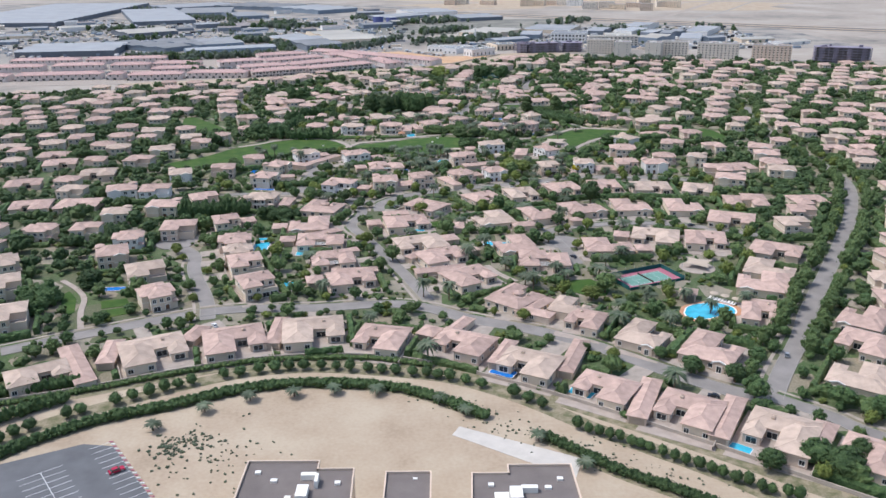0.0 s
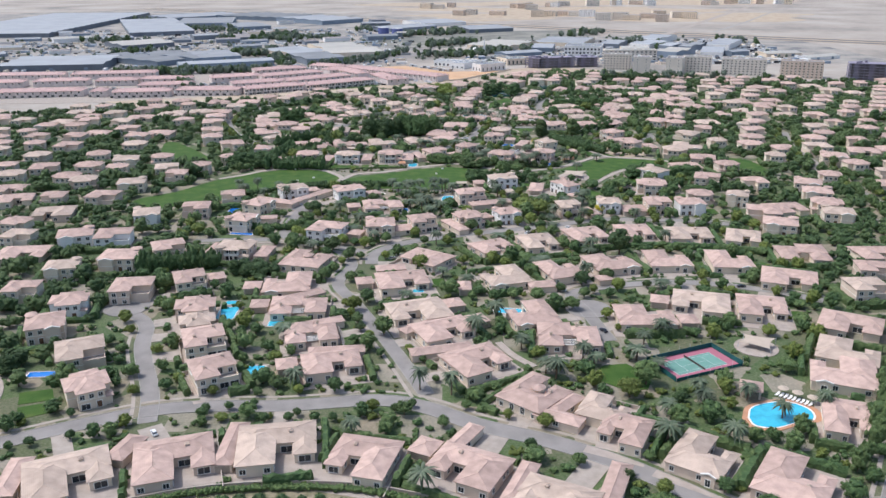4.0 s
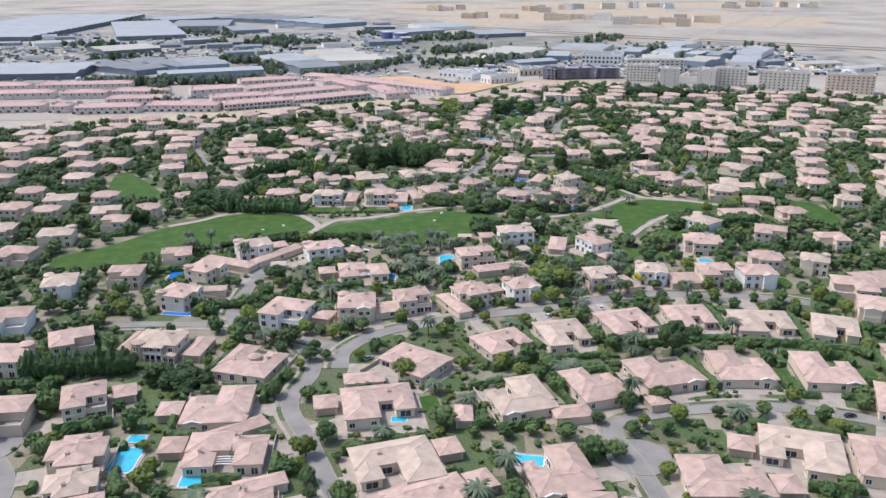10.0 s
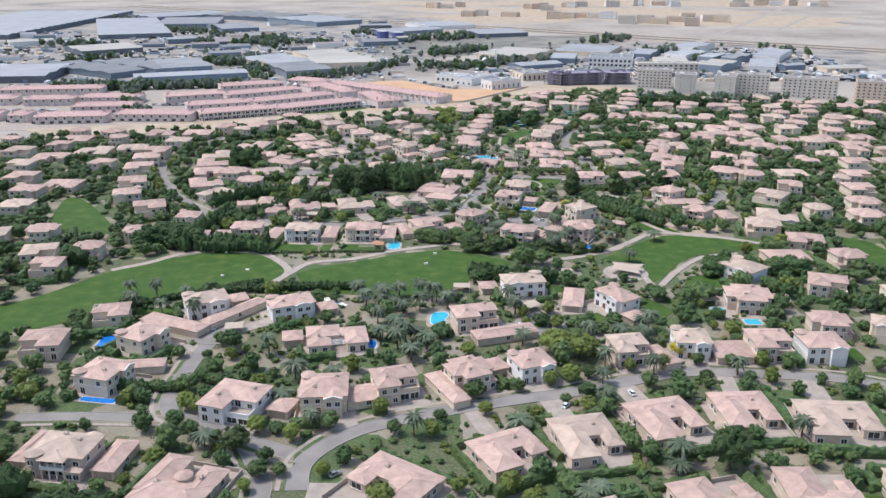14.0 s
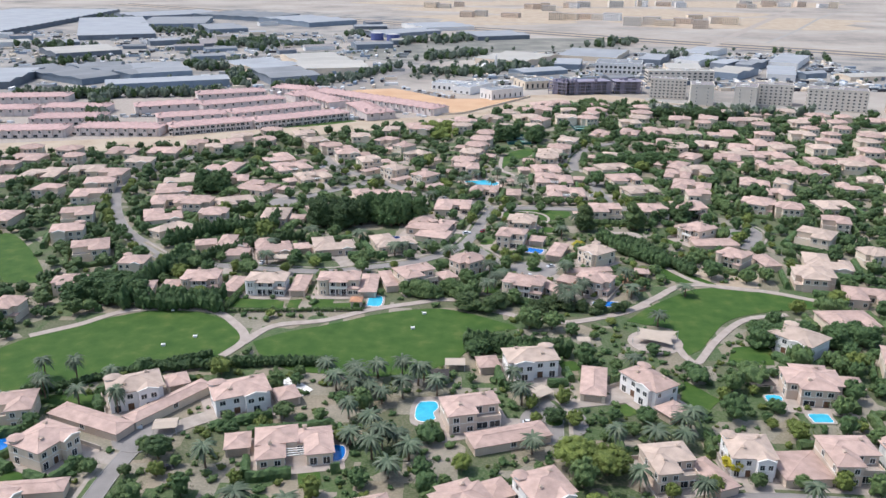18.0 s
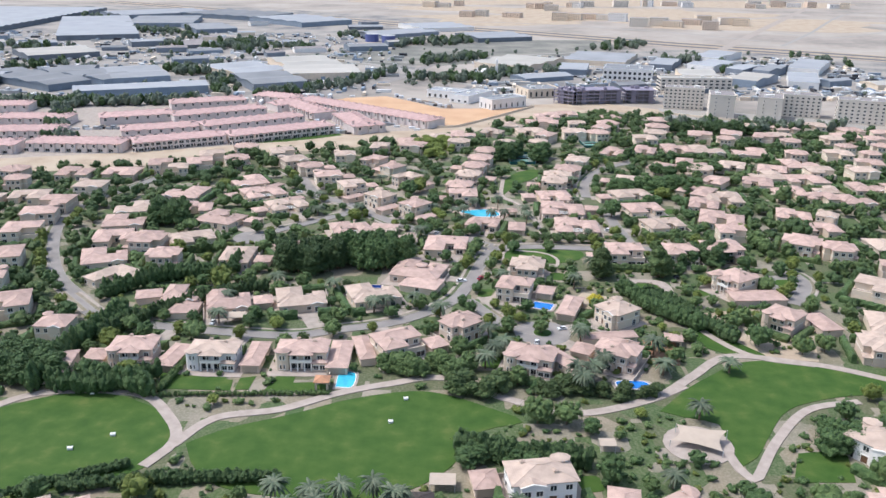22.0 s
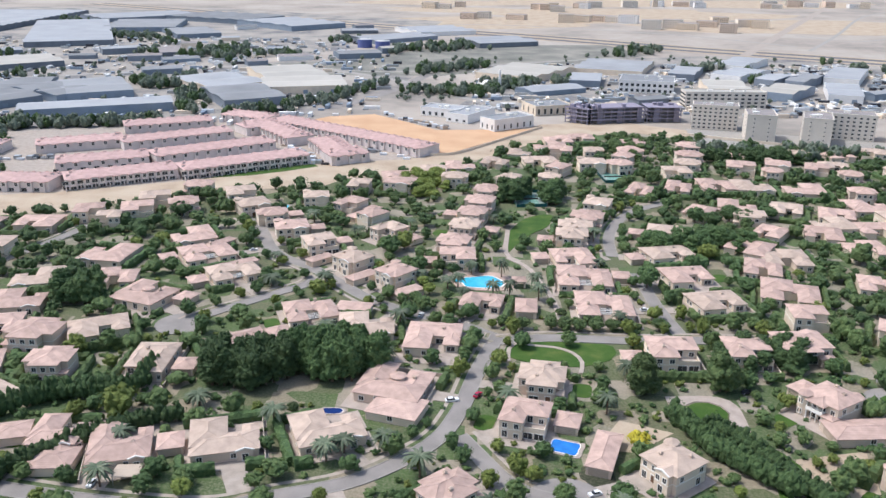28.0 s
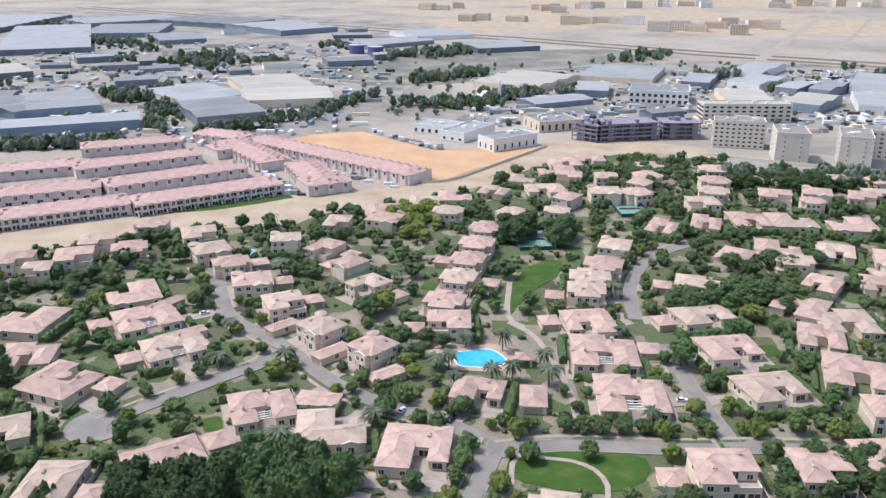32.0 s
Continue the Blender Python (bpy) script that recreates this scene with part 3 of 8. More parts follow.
# walls of each plan as rectangles with an eaves height and a kind of roof; windows by block, side and height
PLANS = {
    "gable_villa": dict(size=14, words="gabled villa with round turret and", vents=((3.4, 3.6), (-2.6, -1.6)), drum=(-4.9, 5.0, 1.9, 7.9),
                        blocks=(((-6.5, -4.6, 6.5, 6.5), 6.8, "hip"), ((0.4, -6.5, 5.2, 1.5), 6.8, "gable")),
                        win=((0, "s", (W, W, N, N), 4.1), (0, "s", (T, "door", N, N), 0.1), (1, "s", (W, W), 4.1), (1, "s", (T,), 0.4), (0, "e", (W, N, W), 4.1), (0, "e", (N, T), 0.3), (0, "w", (W, W), 4.1), (0, "w", (N, T), 0.3), (1, "w", (W,), 4.1))),
    "arcade_villa": dict(size=14, words="villa with arcaded balcony, tower and", vents=((3.0, 2.0), (-1.5, 4.4)), drum=(-4.9, -4.2, 2.1, 7.2), balcony=True,
                         blocks=(((-6.5, -4.2, 6.5, 6.5), 6.8, "hip"), ((-2.9, -6.2, 2.9, 1.0), 6.5, "porch"), ((3.1, -6.2, 6.5, -3.9), 3.5, "hip"), ((2.4, 2.0, 5.8, 7.3), 6.8, "gable")),
                         win=((0, "s", (N, D, D, N), 0.2), (0, "s", (N, T, T, W), 3.8), (2, "s", (W, W), 0.8), (0, "e", (W, W), 4.1), (0, "w", (N, W), 4.1))),
    "terrace_villa": dict(size=14, words="two-storey villa with roof terrace and", vents=((3.6, 3.0), (-3.2, -2.4)), drum=None,
                          blocks=(((-6.5, -1.6, 6.5, 6.5), 6.8, "hip"), ((-6.5, -6.5, 0.2, 3.0), 6.8, "hip"), ((0.2, -5.2, 6.5, -1.5), 3.4, "flat")),
                          win=((1, "s", (W, W), 4.1), (1, "s", (T, W), 0.6), (0, "s", (N, N, T, W), 3.9), (2, "s", (D, D), 0.3), (0, "e", (W, W), 4.1), (1, "w", (W, N, W), 4.1), (1, "e", (W,), 4.2))),
    "cross_villa": dict(size=14, words="two-storey villa with crossing wings and", vents=((1.8, 3.6), (-1.4, -3.2)), drum=None,
                        blocks=(((-6.5, -3.6, 6.5, 4.4), 6.8, "hip"), ((-3.8, -6.5, 4.4, 6.5), 6.8, "hip"), ((4.4, -6.0, 6.5, -3.5), 3.3, "hip")),
                        win=((1, "s", (W, W, W), 4.1), (1, "s", (D, "door"), 0.1), (0, "s", (W, N, N, N), 4.1), (0, "e", (W, N, W), 4.1), (0, "w", (W, W), 4.1), (0, "w", (T, N), 0.3), (2, "s", (W,), 0.8))),
    "court_bungalow": dict(size=18, words="bungalow round a front court with", vents=((3.0, 3.2), (-4.2, -3.6)), drum=None, patio=(-0.5, -8.2, 8.2, 0.3),
                           blocks=(((-8.5, 0.2, 8.5, 8.5), 3.8, "hip"), ((-8.5, -8.5, -0.6, 5.4), 4.3, "hip"), ((4.0, -4.6, 8.5, 5.0), 3.5, "hip")),
                           win=((1, "s", (W, N, W), 1.1), (0, "s", (N, N, D, N), 0.2), (2, "s", (D,), 0.5), (1, "e", (T, T, N), 0.2), (0, "w", (W,), 1.1), (1, "w", (W, W), 1.1), (2, "w", (W, N), 1.0))),
    "patio_bungalow": dict(size=18, words="bungalow round a patio with", vents=((2.6, 4.6), (-5.4, -3.0)), drum=None, patio=(-2.3, -8.2, 2.5, -1.1), pergola=True,
                           blocks=(((-8.5, -1.2, 0.6, 8.5), 4.4, "hip"), ((-8.5, -8.5, -2.4, 3.4), 3.8, "hip"), ((2.6, -8.5, 8.5, 3.4), 3.9, "hip"), ((-1.0, -0.6, 8.5, 7.2), 3.5, "hip")),
                           win=((1, "s", (W, W), 1.1), (2, "s", (T, T), 0.2), (3, "s", (D, N, N), 0.2), (1, "w", (W, W), 1.1), (2, "e", (W, W), 1.1), (1, "e", (T, N), 0.2))),
    "garden_bungalow": dict(size=18, words="bungalow with a back garden and", vents=((3.8, -3.6), (-4.4, 4.2)), drum=None, patio=(0.5, 0.3, 4.9, 6.5),
                            blocks=(((-8.5, -8.5, 8.5, 0.2), 3.8, "hip"), ((-8.5, -5.0, 0.4, 8.5), 4.3, "hip"), ((3.0, -9.0, 7.2, -3.0), 3.6, "gable"), ((5.0, -1.0, 8.5, 4.6), 3.2, "hip")),
                            win=((0, "s", (W, N, W, N), 1.1), (2, "s", (T,), 0.2), (0, "e", (W, W), 1.1), (1, "w", (W, N, W), 1.1), (1, "e", (N, D), 0.3))),
    "turret_bungalow": dict(size=18, words="bungalow with a small turret and", vents=((-4.6, -2.6), (4.8, 1.4)), drum=(0.4, 1.0, 1.9, 5.2), patio=(-1.4, 1.6, 2.1, 7.5),
                            blocks=(((-8.5, -8.5, 8.5, 0.4), 3.8, "hip"), ((-8.5, -5.0, -2.0, 8.5), 4.3, "hip"), ((2.2, -5.0, 8.5, 7.0), 3.5, "hip")),
                            win=((0, "s", (W, T, T, W), 0.8), (0, "w", (W, N), 1.1), (1, "w", (N, W), 1.1), (2, "e", (W, W), 1.1))),
}
PITCH = 0.36


def gable_roof(b, r, z, mat, wall):
    """A roof with a raised white-edged gable over the front of a bay, running back into the main roof."""
    x0, y0, x1, y1 = r[0] - 0.35, r[1] - 0.12, r[2] + 0.35, r[3]
    h, xm = PITCH * (x1 - x0) / 2, (x0 + x1) / 2
    b.face([(x0, y0, z), (xm, y0, z + h), (xm, y1, z + h), (x0, y1, z)], mat)
    b.face([(xm, y0, z + h), (x1, y0, z), (x1, y1, z), (xm, y1, z + h)], mat)
    b.face([(r[0], r[1], z - 0.1), (r[2], r[1], z - 0.1), (xm, r[1], z + h)], wall)
    for p, q in (((x0, z), (xm, z + h)), ((xm, z + h), (x1, z))):
        lo, hi = (0, 0.0), (0, 0.4)
        f = [(p[0], p[1] + lo[1]), (q[0], q[1] + lo[1]), (q[0], q[1] + hi[1]), (p[0], p[1] + hi[1])]
        b.face([(u, y0 - 0.1, v - 0.15) for u, v in f], "trim")
        b.face([(u, y0 + 0.25, v - 0.15) for u, v in reversed(f)], "trim")
        b.face([(p[0], y0 - 0.1, p[1] + 0.25), (q[0], y0 - 0.1, q[1] + 0.25), (q[0], y0 + 0.25, q[1] + 0.25), (p[0], y0 + 0.25, p[1] + 0.25)], "trim")


def house(kind, plan, mirror, wall, roof, m, label, group, full=True):
    """A house: walls, roofs, turret, balcony, windows, doors, roof vents and paving."""
    h = holder("bungalow" if plan["size"] > 15 else "villa", m, label, "bungalow" if plan["size"] > 15 else "villa", group)

    def put(nm, b, lab="", parent=None):
        return part(nm, b.mirrored() if mirror else b, parent or h, lab)

    walls, roofs = Build(), Build()
    for i, (r, eave, top) in enumerate(plan["blocks"]):
        b = Build() if full else walls
        if top == "porch":
            b = Build() if full else roofs
            b.hip(*r, eave, PITCH * (min(r[2] - r[0], r[3] - r[1]) / 2 + 0.4), roof, 0.4, 0.25)
            if full:
                put("porch_roof", b)
            continue
        inset = 0.004 * i
        b.box(r[0] + inset, r[1], -0.2, r[2] - inset, r[3] - inset, eave - 0.01 * i, wall, "path" if top == "flat" else None)
        if eave > 5:
            b.box(r[0] - 0.06, r[1] - 0.06, 3.5, r[2] + 0.06, r[3] + 0.06, 3.68, "trim")
        if top == "flat":
            for q in ((r[0], r[1], r[2], r[1] + 0.2), (r[2] - 0.2, r[1] + 0.2, r[2], r[3])):
                b.box(q[0], q[1], eave - 0.05, q[2], q[3], eave + 0.95, wall)
        if full:
            put("wall", b)
        b = Build() if full else roofs
        if top == "hip":
            b.hip(*r, eave + 0.02 + 0.006 * i, PITCH * (min(r[2] - r[0], r[3] - r[1]) / 2 + 0.5), roof, 0.5, 0.2)
        elif top == "gable":
            gable_roof(b, r, eave + 0.03, roof, wall)
        if full and b.f:
            put("roof", b)
    if not full:
        put("wall", walls)
        put("roof", roofs)
    if plan["drum"]:
        x, y, r, top = plan["drum"]
        b = Build()
        b.cone(x, y, -0.2 if y < 0 else top - 3.5, top, r, r, wall, 8, False)
        b.cone(x, y, top - 0.25, top - 0.03, r + 0.12, r + 0.3, "trim", 8, False)
        b.cone(x, y, top - 0.03, top + 0.06, r + 0.42, r + 0.42, roof, 8, False)
        b.cone(x, y, top + 0.06, top + 0.95, r + 0.42, 0.0, roof, 8, False)
        t = put("turret", b)
        if y < 0 and full:
            for z in (0.8, 4.4):
                part("window", WIN["window"], t, m=pose((-x if mirror else x), y - r * 0.93, z))
    for i, side, kinds, z in plan["win"][:99 if full else 1 + (abs(m.translation.x) < 220)]:
        wall_windows(h, plan["blocks"][i][0], side, kinds, z, mirror)
    for x, y in plan["vents"][:2 if full else 0]:
        part("roof_vent", VENT, h, m=pose(-x if mirror else x, y, plan["blocks"][0][1] + 0.9))
    if full:
        e = plan["size"] / 2
        b = Build()
        b.box(-e - 1.8, -e - 3.2, -0.25, e + 2.0, e + 1.6, 0.045, "path")
        put("paved_apron", b)
    if plan.get("balcony") and full:
        b = Build()
        b.box(-2.95, -6.25, 3.2, 2.95, -4.1, 3.5, "trim")
        b.box(-2.95, -6.25, 3.5, 2.95, -6.1, 4.35, "trim")
        balcony = put("balcony", b, "white balcony with a balustrade over an arcade")
        for x in (-2.7, -0.9, 0.9, 2.7):
            b = Build()
            b.cone(x, -6.0, 0, 3.2, 0.2, 0.17, "trim", 8)
            b.cone(x, -6.0, 3.5, 6.3, 0.17, 0.15, "trim", 8)
            put("column", b, "", balcony)
    if plan.get("patio") and full:
        r = plan["patio"]
        b = Build()
        b.box(*r[:2], -0.1, *r[2:], 0.12, "path")
        patio = put("patio", b)
        if plan.get("pergola") and full:
            for k in range(4):
                y = r[1] + 1.4 + k * 1.25
                b = Build()
                b.box(r[0] + 0.05, y, 2.9, r[2] - 0.05, y + 0.3, 3.1, "trim")
                put("pergola_beam", b, "white pergola beam", patio)
    return h


PROTO = {}
LABELS = {"cream": "cream rendered", "pink": "beige rendered", "white": "white rendered"}


def settle(kind, *rows):
    """Houses of one plan, each fitted to its own plot."""
    plan = PLANS[kind]
    for x, y, w, d, a, flags in rows:
        n = len(HOUSES)
        mirror, wall = flags % 2 == 1, "white" if flags >= 2 else ("cream", "pink", "cream")[(n * 5 + int(y)) % 3]
        roof = "roof" if (n + int(y)) % 3 else "roof_old"
        full = abs(x - 8) < 104 and y < 775
        key = (kind, mirror, wall, roof, full)
        HOUSES.append((x, y, radians(a), w / 2, d / 2))
        m = pose(x, y, 0, 0, 0, a)
        if key in PROTO:
            h = copy_thing(PROTO[key], m)
        else:
            sort = "bungalows" if plan["size"] > 15 else "villas"
            h = PROTO[key] = house(kind, plan, mirror, wall, roof, m, f"{LABELS[wall]} {plan['words']} {'pale pink' if roof == 'roof' else 'faded pink'} tile roofs", f"{sort} of the estate", full)
        h.scale = (w / plan["size"], d / plan["size"], 0.96 + 0.08 * ((n * 37) % 10) / 10)


# middle, width, depth and turn of each house; 1: mirrored, 2: white walls
settle("court_bungalow", (100.7, 170.1, 12.5, 16.4, -37, 1), (83.6, 179.9, 17, 19.5, -33, 1), (63.8, 191.1, 16.5, 17.6, -31, 1), (44.1, 203.2, 16.7, 14.7, -32, 1), (-115.9, 212.9, 17.2, 12.5, 32, 0), (24.7, 217.9, 17.8, 16.2, -27, 1), (-87.8, 228.2, 19.5, 19.5, 26, 0), (127.9, 229.2, 15.3, 17.9, -39, 1), (5.7, 231.6, 18.4, 15.5, -27, 1), (-64.9, 235, 19, 19.5, 18, 0), (-19.6, 235.7, 16.3, 17.7, -14, 1), (-41.3, 241.3, 19.5, 19.5, 9, 0), (46.1, 248, 12.5, 15.1, -26, 1), (105.4, 253.9, 12.6, 19.5, -20, 0), (-33.6, 285.4, 17.7, 14.5, 14, 0), (10, 287, 18.5, 17.9, 30, 0))
settle("court_bungalow", (-0.2, 309.3, 19.5, 16.3, 25, 0), (132.4, 312.6, 19.1, 18.1, -30, 0), (-9.2, 324.3, 20, 19, 19, 1), (108.9, 327.7, 16.5, 19.5, -14, 0), (89.1, 331.7, 19.5, 19.5, -16, 1), (-16.1, 353, 19.5, 18.3, 12, 0), (128.5, 354.7, 20, 19, -21, 0), (-8.3, 378.1, 19.5, 16.4, -34, 1), (19.4, 391.4, 17, 15.4, 28, 0), (39, 398, 15.6, 19.5, 13, 0), (127.5, 403.8, 14.4, 19.5, -19, 0), (60.9, 406.8, 17.2, 19.5, 16, 0), (105.3, 407.6, 19.5, 18.5, -3, 0), (82.6, 411.8, 15.6, 18.9, 4, 0), (-113.9, 618.8, 15.1, 17.1, -32, 0), (-75.1, 641.6, 12.5, 19.5, 1, 1))
settle("court_bungalow", (-51.9, 651.7, 18.1, 17.2, 32, 0), (5.8, 659.4, 16.8, 19.5, -5, 0), (-131.8, 661.8, 15.1, 17.5, 12, 0), (-98.9, 661.9, 18.2, 15.5, 25, 0), (188.3, 666.2, 17.4, 16.5, 0, 0), (21.2, 687, 13.9, 13.2, -12, 0), (168.6, 687.4, 14.5, 13.8, 0, 1), (101.1, 690.6, 18.1, 15.8, 12, 0), (96.9, 714.4, 17.9, 16.4, 9, 0), (57.2, 731.8, 15.6, 19.1, 8, 1), (95.4, 738, 19.5, 14.6, 13, 0), (189.3, 738.5, 14.8, 14.1, 2, 1), (-241.1, 744.9, 20, 19, 2, 1), (129.2, 746, 17.4, 19.5, -33, 1), (166.5, 765, 15.2, 19.4, -16, 1), (-168.5, 765.8, 18.8, 17.9, 3, 1))
settle("court_bungalow", (144.8, 766.2, 12.5, 17.3, -36, 1), (194, 771.6, 20, 19, 2, 1), (183.7, 792.8, 15.7, 19.5, -20, 0), (121.9, 794.3, 12.5, 19.5, -34, 1), (163.4, 800.1, 14.7, 19.5, -21, 0), (-18.8, 851.5, 18.5, 19.5, 9, 0), (-1.6, 864.1, 14.6, 19.5, 1, 0), (88.6, 951.9, 16, 15.2, 2, 1))
settle("garden_bungalow", (117.2, 208.8, 16, 17.7, -35, 1), (81.2, 226.6, 16.2, 19.5, -34, 0), (63, 236.7, 13.9, 17.4, -35, 0), (137, 248.2, 14, 19.5, -38, 1), (42.9, 258.8, 12.5, 13.2, -28, 0), (115.3, 279.5, 17.7, 19.5, -22, 1), (122.7, 292.6, 17.7, 16.8, -28, 0), (67, 320.2, 19.5, 16.3, 0, 0), (28.9, 321.9, 15.6, 19.2, 13, 1), (-58.7, 350.8, 17.5, 19.3, 5, 1), (21.9, 357.5, 16.6, 18.7, 18, 1), (43.9, 364, 14.9, 18.6, 20, 0), (64.8, 372.2, 18.9, 17.2, 17, 0), (112.5, 374.8, 16.4, 19.5, -4, 0), (88.1, 376.1, 16.9, 18.3, 1, 0), (152.5, 586.9, 17.9, 17, -15, 0))
settle("garden_bungalow", (-67.3, 598.9, 14.5, 18.4, 16, 0), (-43.1, 602.1, 16.6, 16.1, 15, 0), (-84, 602.7, 12.5, 13.6, 3, 0), (-18.9, 606.9, 17.1, 15.6, 22, 0), (-126.2, 639.3, 16.8, 17.9, 21, 0), (-15.7, 667.3, 17.4, 16.5, 7, 0), (-134.9, 682.8, 17.4, 16.5, 13, 0), (210.4, 700.4, 12.5, 11.9, -14, 0), (-138, 703.2, 17.4, 16.5, 15, 1), (-122.3, 728.8, 19, 19, -8, 1), (203.6, 733.5, 16.1, 15.3, 2, 0), (196, 751.2, 12, 11.4, -10, 1), (-97.1, 751.4, 17.2, 18.3, 29, 1), (219.3, 757.2, 17, 16.1, 2, 0), (175.5, 778.8, 17.7, 16.8, 3, 1), (141.8, 802.7, 17.5, 19.5, -15, 0))
settle("garden_bungalow", (203.7, 805.8, 20, 19, 3, 0), (184.6, 834.9, 19.5, 19.5, -7, 1), (160.7, 840.2, 19.5, 19.5, -3, 0), (12.8, 874.2, 16.3, 15.5, 2, 0), (47.4, 907, 13.3, 12.6, -13, 0), (66.8, 925.3, 20, 19, 2, 1))
settle("terrace_villa", (-142.5, 251.4, 11.3, 15.5, 22, 0), (-67, 278.7, 13, 14.4, 28, 0), (-157.8, 279, 11.6, 15.5, 27, 0), (-110.4, 290.1, 14.2, 15.5, 25, 0), (-75.4, 299.1, 13, 15, 21, 0), (-113.8, 343.3, 14.5, 14.5, 7, 0), (-95.4, 351.8, 11.6, 13.6, 22, 0), (-114.5, 387.4, 13.3, 12.5, 26, 0), (-143.4, 403.3, 14.8, 14.8, 9, 2), (-52.4, 412.2, 15, 15, -16, 2), (-10.7, 423.3, 12.5, 12, 18, 0), (147.5, 436.2, 15, 15, -14, 1), (58.4, 446.5, 11.4, 12.8, 10, 0), (101.8, 450.1, 12.7, 13.6, 1, 0), (12.1, 469.5, 15.2, 10.6, 15, 0), (139.7, 499.7, 13.5, 13.5, -19, 0))
settle("terrace_villa", (-160.1, 526.7, 13.2, 13.2, 15, 0), (-230.3, 526.9, 15, 15, 13, 0), (-7, 565.8, 14.5, 12.8, 29, 0), (230.8, 577.2, 15, 15, 0, 1), (-242.5, 586, 15, 15, 0, 0), (-138.2, 589.6, 14.6, 14.6, 21, 1), (30.8, 611.9, 12.1, 12.3, -15, 0), (-251, 616.1, 15, 15, 0, 1), (-276.5, 616.3, 13.4, 13.4, 0, 0), (159.4, 616.3, 15, 15, -36, 1), (209.6, 631.4, 15, 15, 0, 0), (-163, 634.2, 14.4, 14.4, 18, 1), (256.1, 640.5, 15, 15, 0, 0), (-225.4, 643.7, 15, 15, 0, 0), (76.3, 649.3, 14.7, 14.2, 0, 0), (98.5, 650.3, 13.4, 13.7, -1, 0))
settle("terrace_villa", (220, 658.4, 14.5, 14.5, 0, 0), (-170.7, 664.5, 15, 15, 12, 0), (-239.7, 670.2, 15, 15, 0, 1), (274.3, 685.6, 15, 15, 0, 1), (232.6, 688.1, 15, 15, 0, 0), (-257.1, 703.8, 15, 15, -1, 0), (-175.5, 706.1, 15, 15, 2, 1), (12.6, 727.8, 13.9, 13.9, 1, 1), (291.6, 727.9, 15, 15, -1, 0), (-42.4, 741.3, 13.2, 14, 25, 0), (-16.2, 758.1, 11.3, 13.5, -45, 0), (-138.9, 769, 10.5, 10.5, 16, 1), (-151.8, 779, 12.8, 14.1, 15, 0), (-131.9, 784, 14.1, 15.4, 19, 0), (-37.3, 795.9, 10.5, 15, -31, 0), (-91.7, 810.8, 14.2, 15.5, 21, 0))
settle("terrace_villa", (-36.9, 827.6, 10.5, 15.5, -5, 0), (127.8, 862, 14.4, 14.4, 1, 1), (204.9, 871, 12.5, 15.5, -22, 0), (165.6, 874.9, 15.5, 15.5, -15, 0))
settle("cross_villa", (-100.1, 269.3, 12.1, 14.4, 31, 0), (-168.7, 300, 12, 15.5, 30, 0), (-81.1, 311.8, 11.7, 11.7, 18, 0), (-85.5, 324.9, 13.6, 13.8, 12, 0), (-131, 329.9, 12.8, 12.8, 14, 2), (9.7, 429.2, 12.7, 12.9, 26, 0), (182.4, 449.6, 14.7, 14.7, -16, 1), (107, 487.3, 15.5, 15.5, -7, 0), (-195.7, 497.5, 14.3, 14.3, 11, 0), (206.9, 503.4, 12, 12, -15, 1), (-208.6, 506.5, 14.3, 14.3, 0, 0), (-248.8, 557.6, 15, 15, 0, 1), (-212.5, 560.3, 13.9, 13.9, 16, 0), (58.5, 562.3, 13.2, 12.1, -27, 0), (140, 569.2, 15, 15, -11, 1), (11.7, 579.6, 12.9, 10.9, 42, 0))
settle("cross_villa", (191.3, 584, 15, 15, 0, 1), (-201.3, 590.6, 15, 15, 0, 1), (237.5, 599.8, 15, 15, 0, 0), (199.4, 605, 15, 15, 0, 0), (36.7, 632.1, 13, 14.8, -10, 0), (-266.1, 653.9, 15, 15, 0, 1), (162.8, 656.4, 13.2, 13.2, -10, 0), (151.1, 664.3, 15.1, 15.5, -27, 0), (10.9, 744, 13.5, 15.1, -13, 0), (59.4, 753.7, 13.3, 15.5, -8, 0), (15.4, 764.5, 12.8, 15.2, -14, 0), (62.3, 766.2, 14.8, 14.5, -7, 0), (255.9, 776.7, 15, 15, -12, 1), (-69.6, 777.1, 13.8, 12.5, 22, 0), (69.1, 779.2, 14.4, 15.4, -16, 0), (18.8, 782.3, 13.1, 15.2, -14, 0))
settle("cross_villa", (-113.5, 792, 13.8, 15, 20, 0), (22.4, 801.4, 13.8, 15.5, -14, 0), (26.1, 821, 12.6, 15.5, -14, 0), (37.5, 842, 10.7, 15.5, -34, 0), (217.3, 857.6, 12.4, 12.4, -15, 0), (178.7, 863.3, 11.2, 11.2, -12, 1), (247.1, 866.7, 13.9, 13.9, 3, 1), (99.9, 875.9, 14.3, 14.3, 21, 0), (137.7, 879.6, 14.7, 15.5, -12, 0), (143.2, 898.1, 15.5, 15.5, -3, 0), (111.7, 908.5, 15.5, 15.5, -2, 0), (149.5, 922.4, 15.5, 15.5, -3, 0), (116.9, 930.2, 15.5, 15.5, -3, 0))
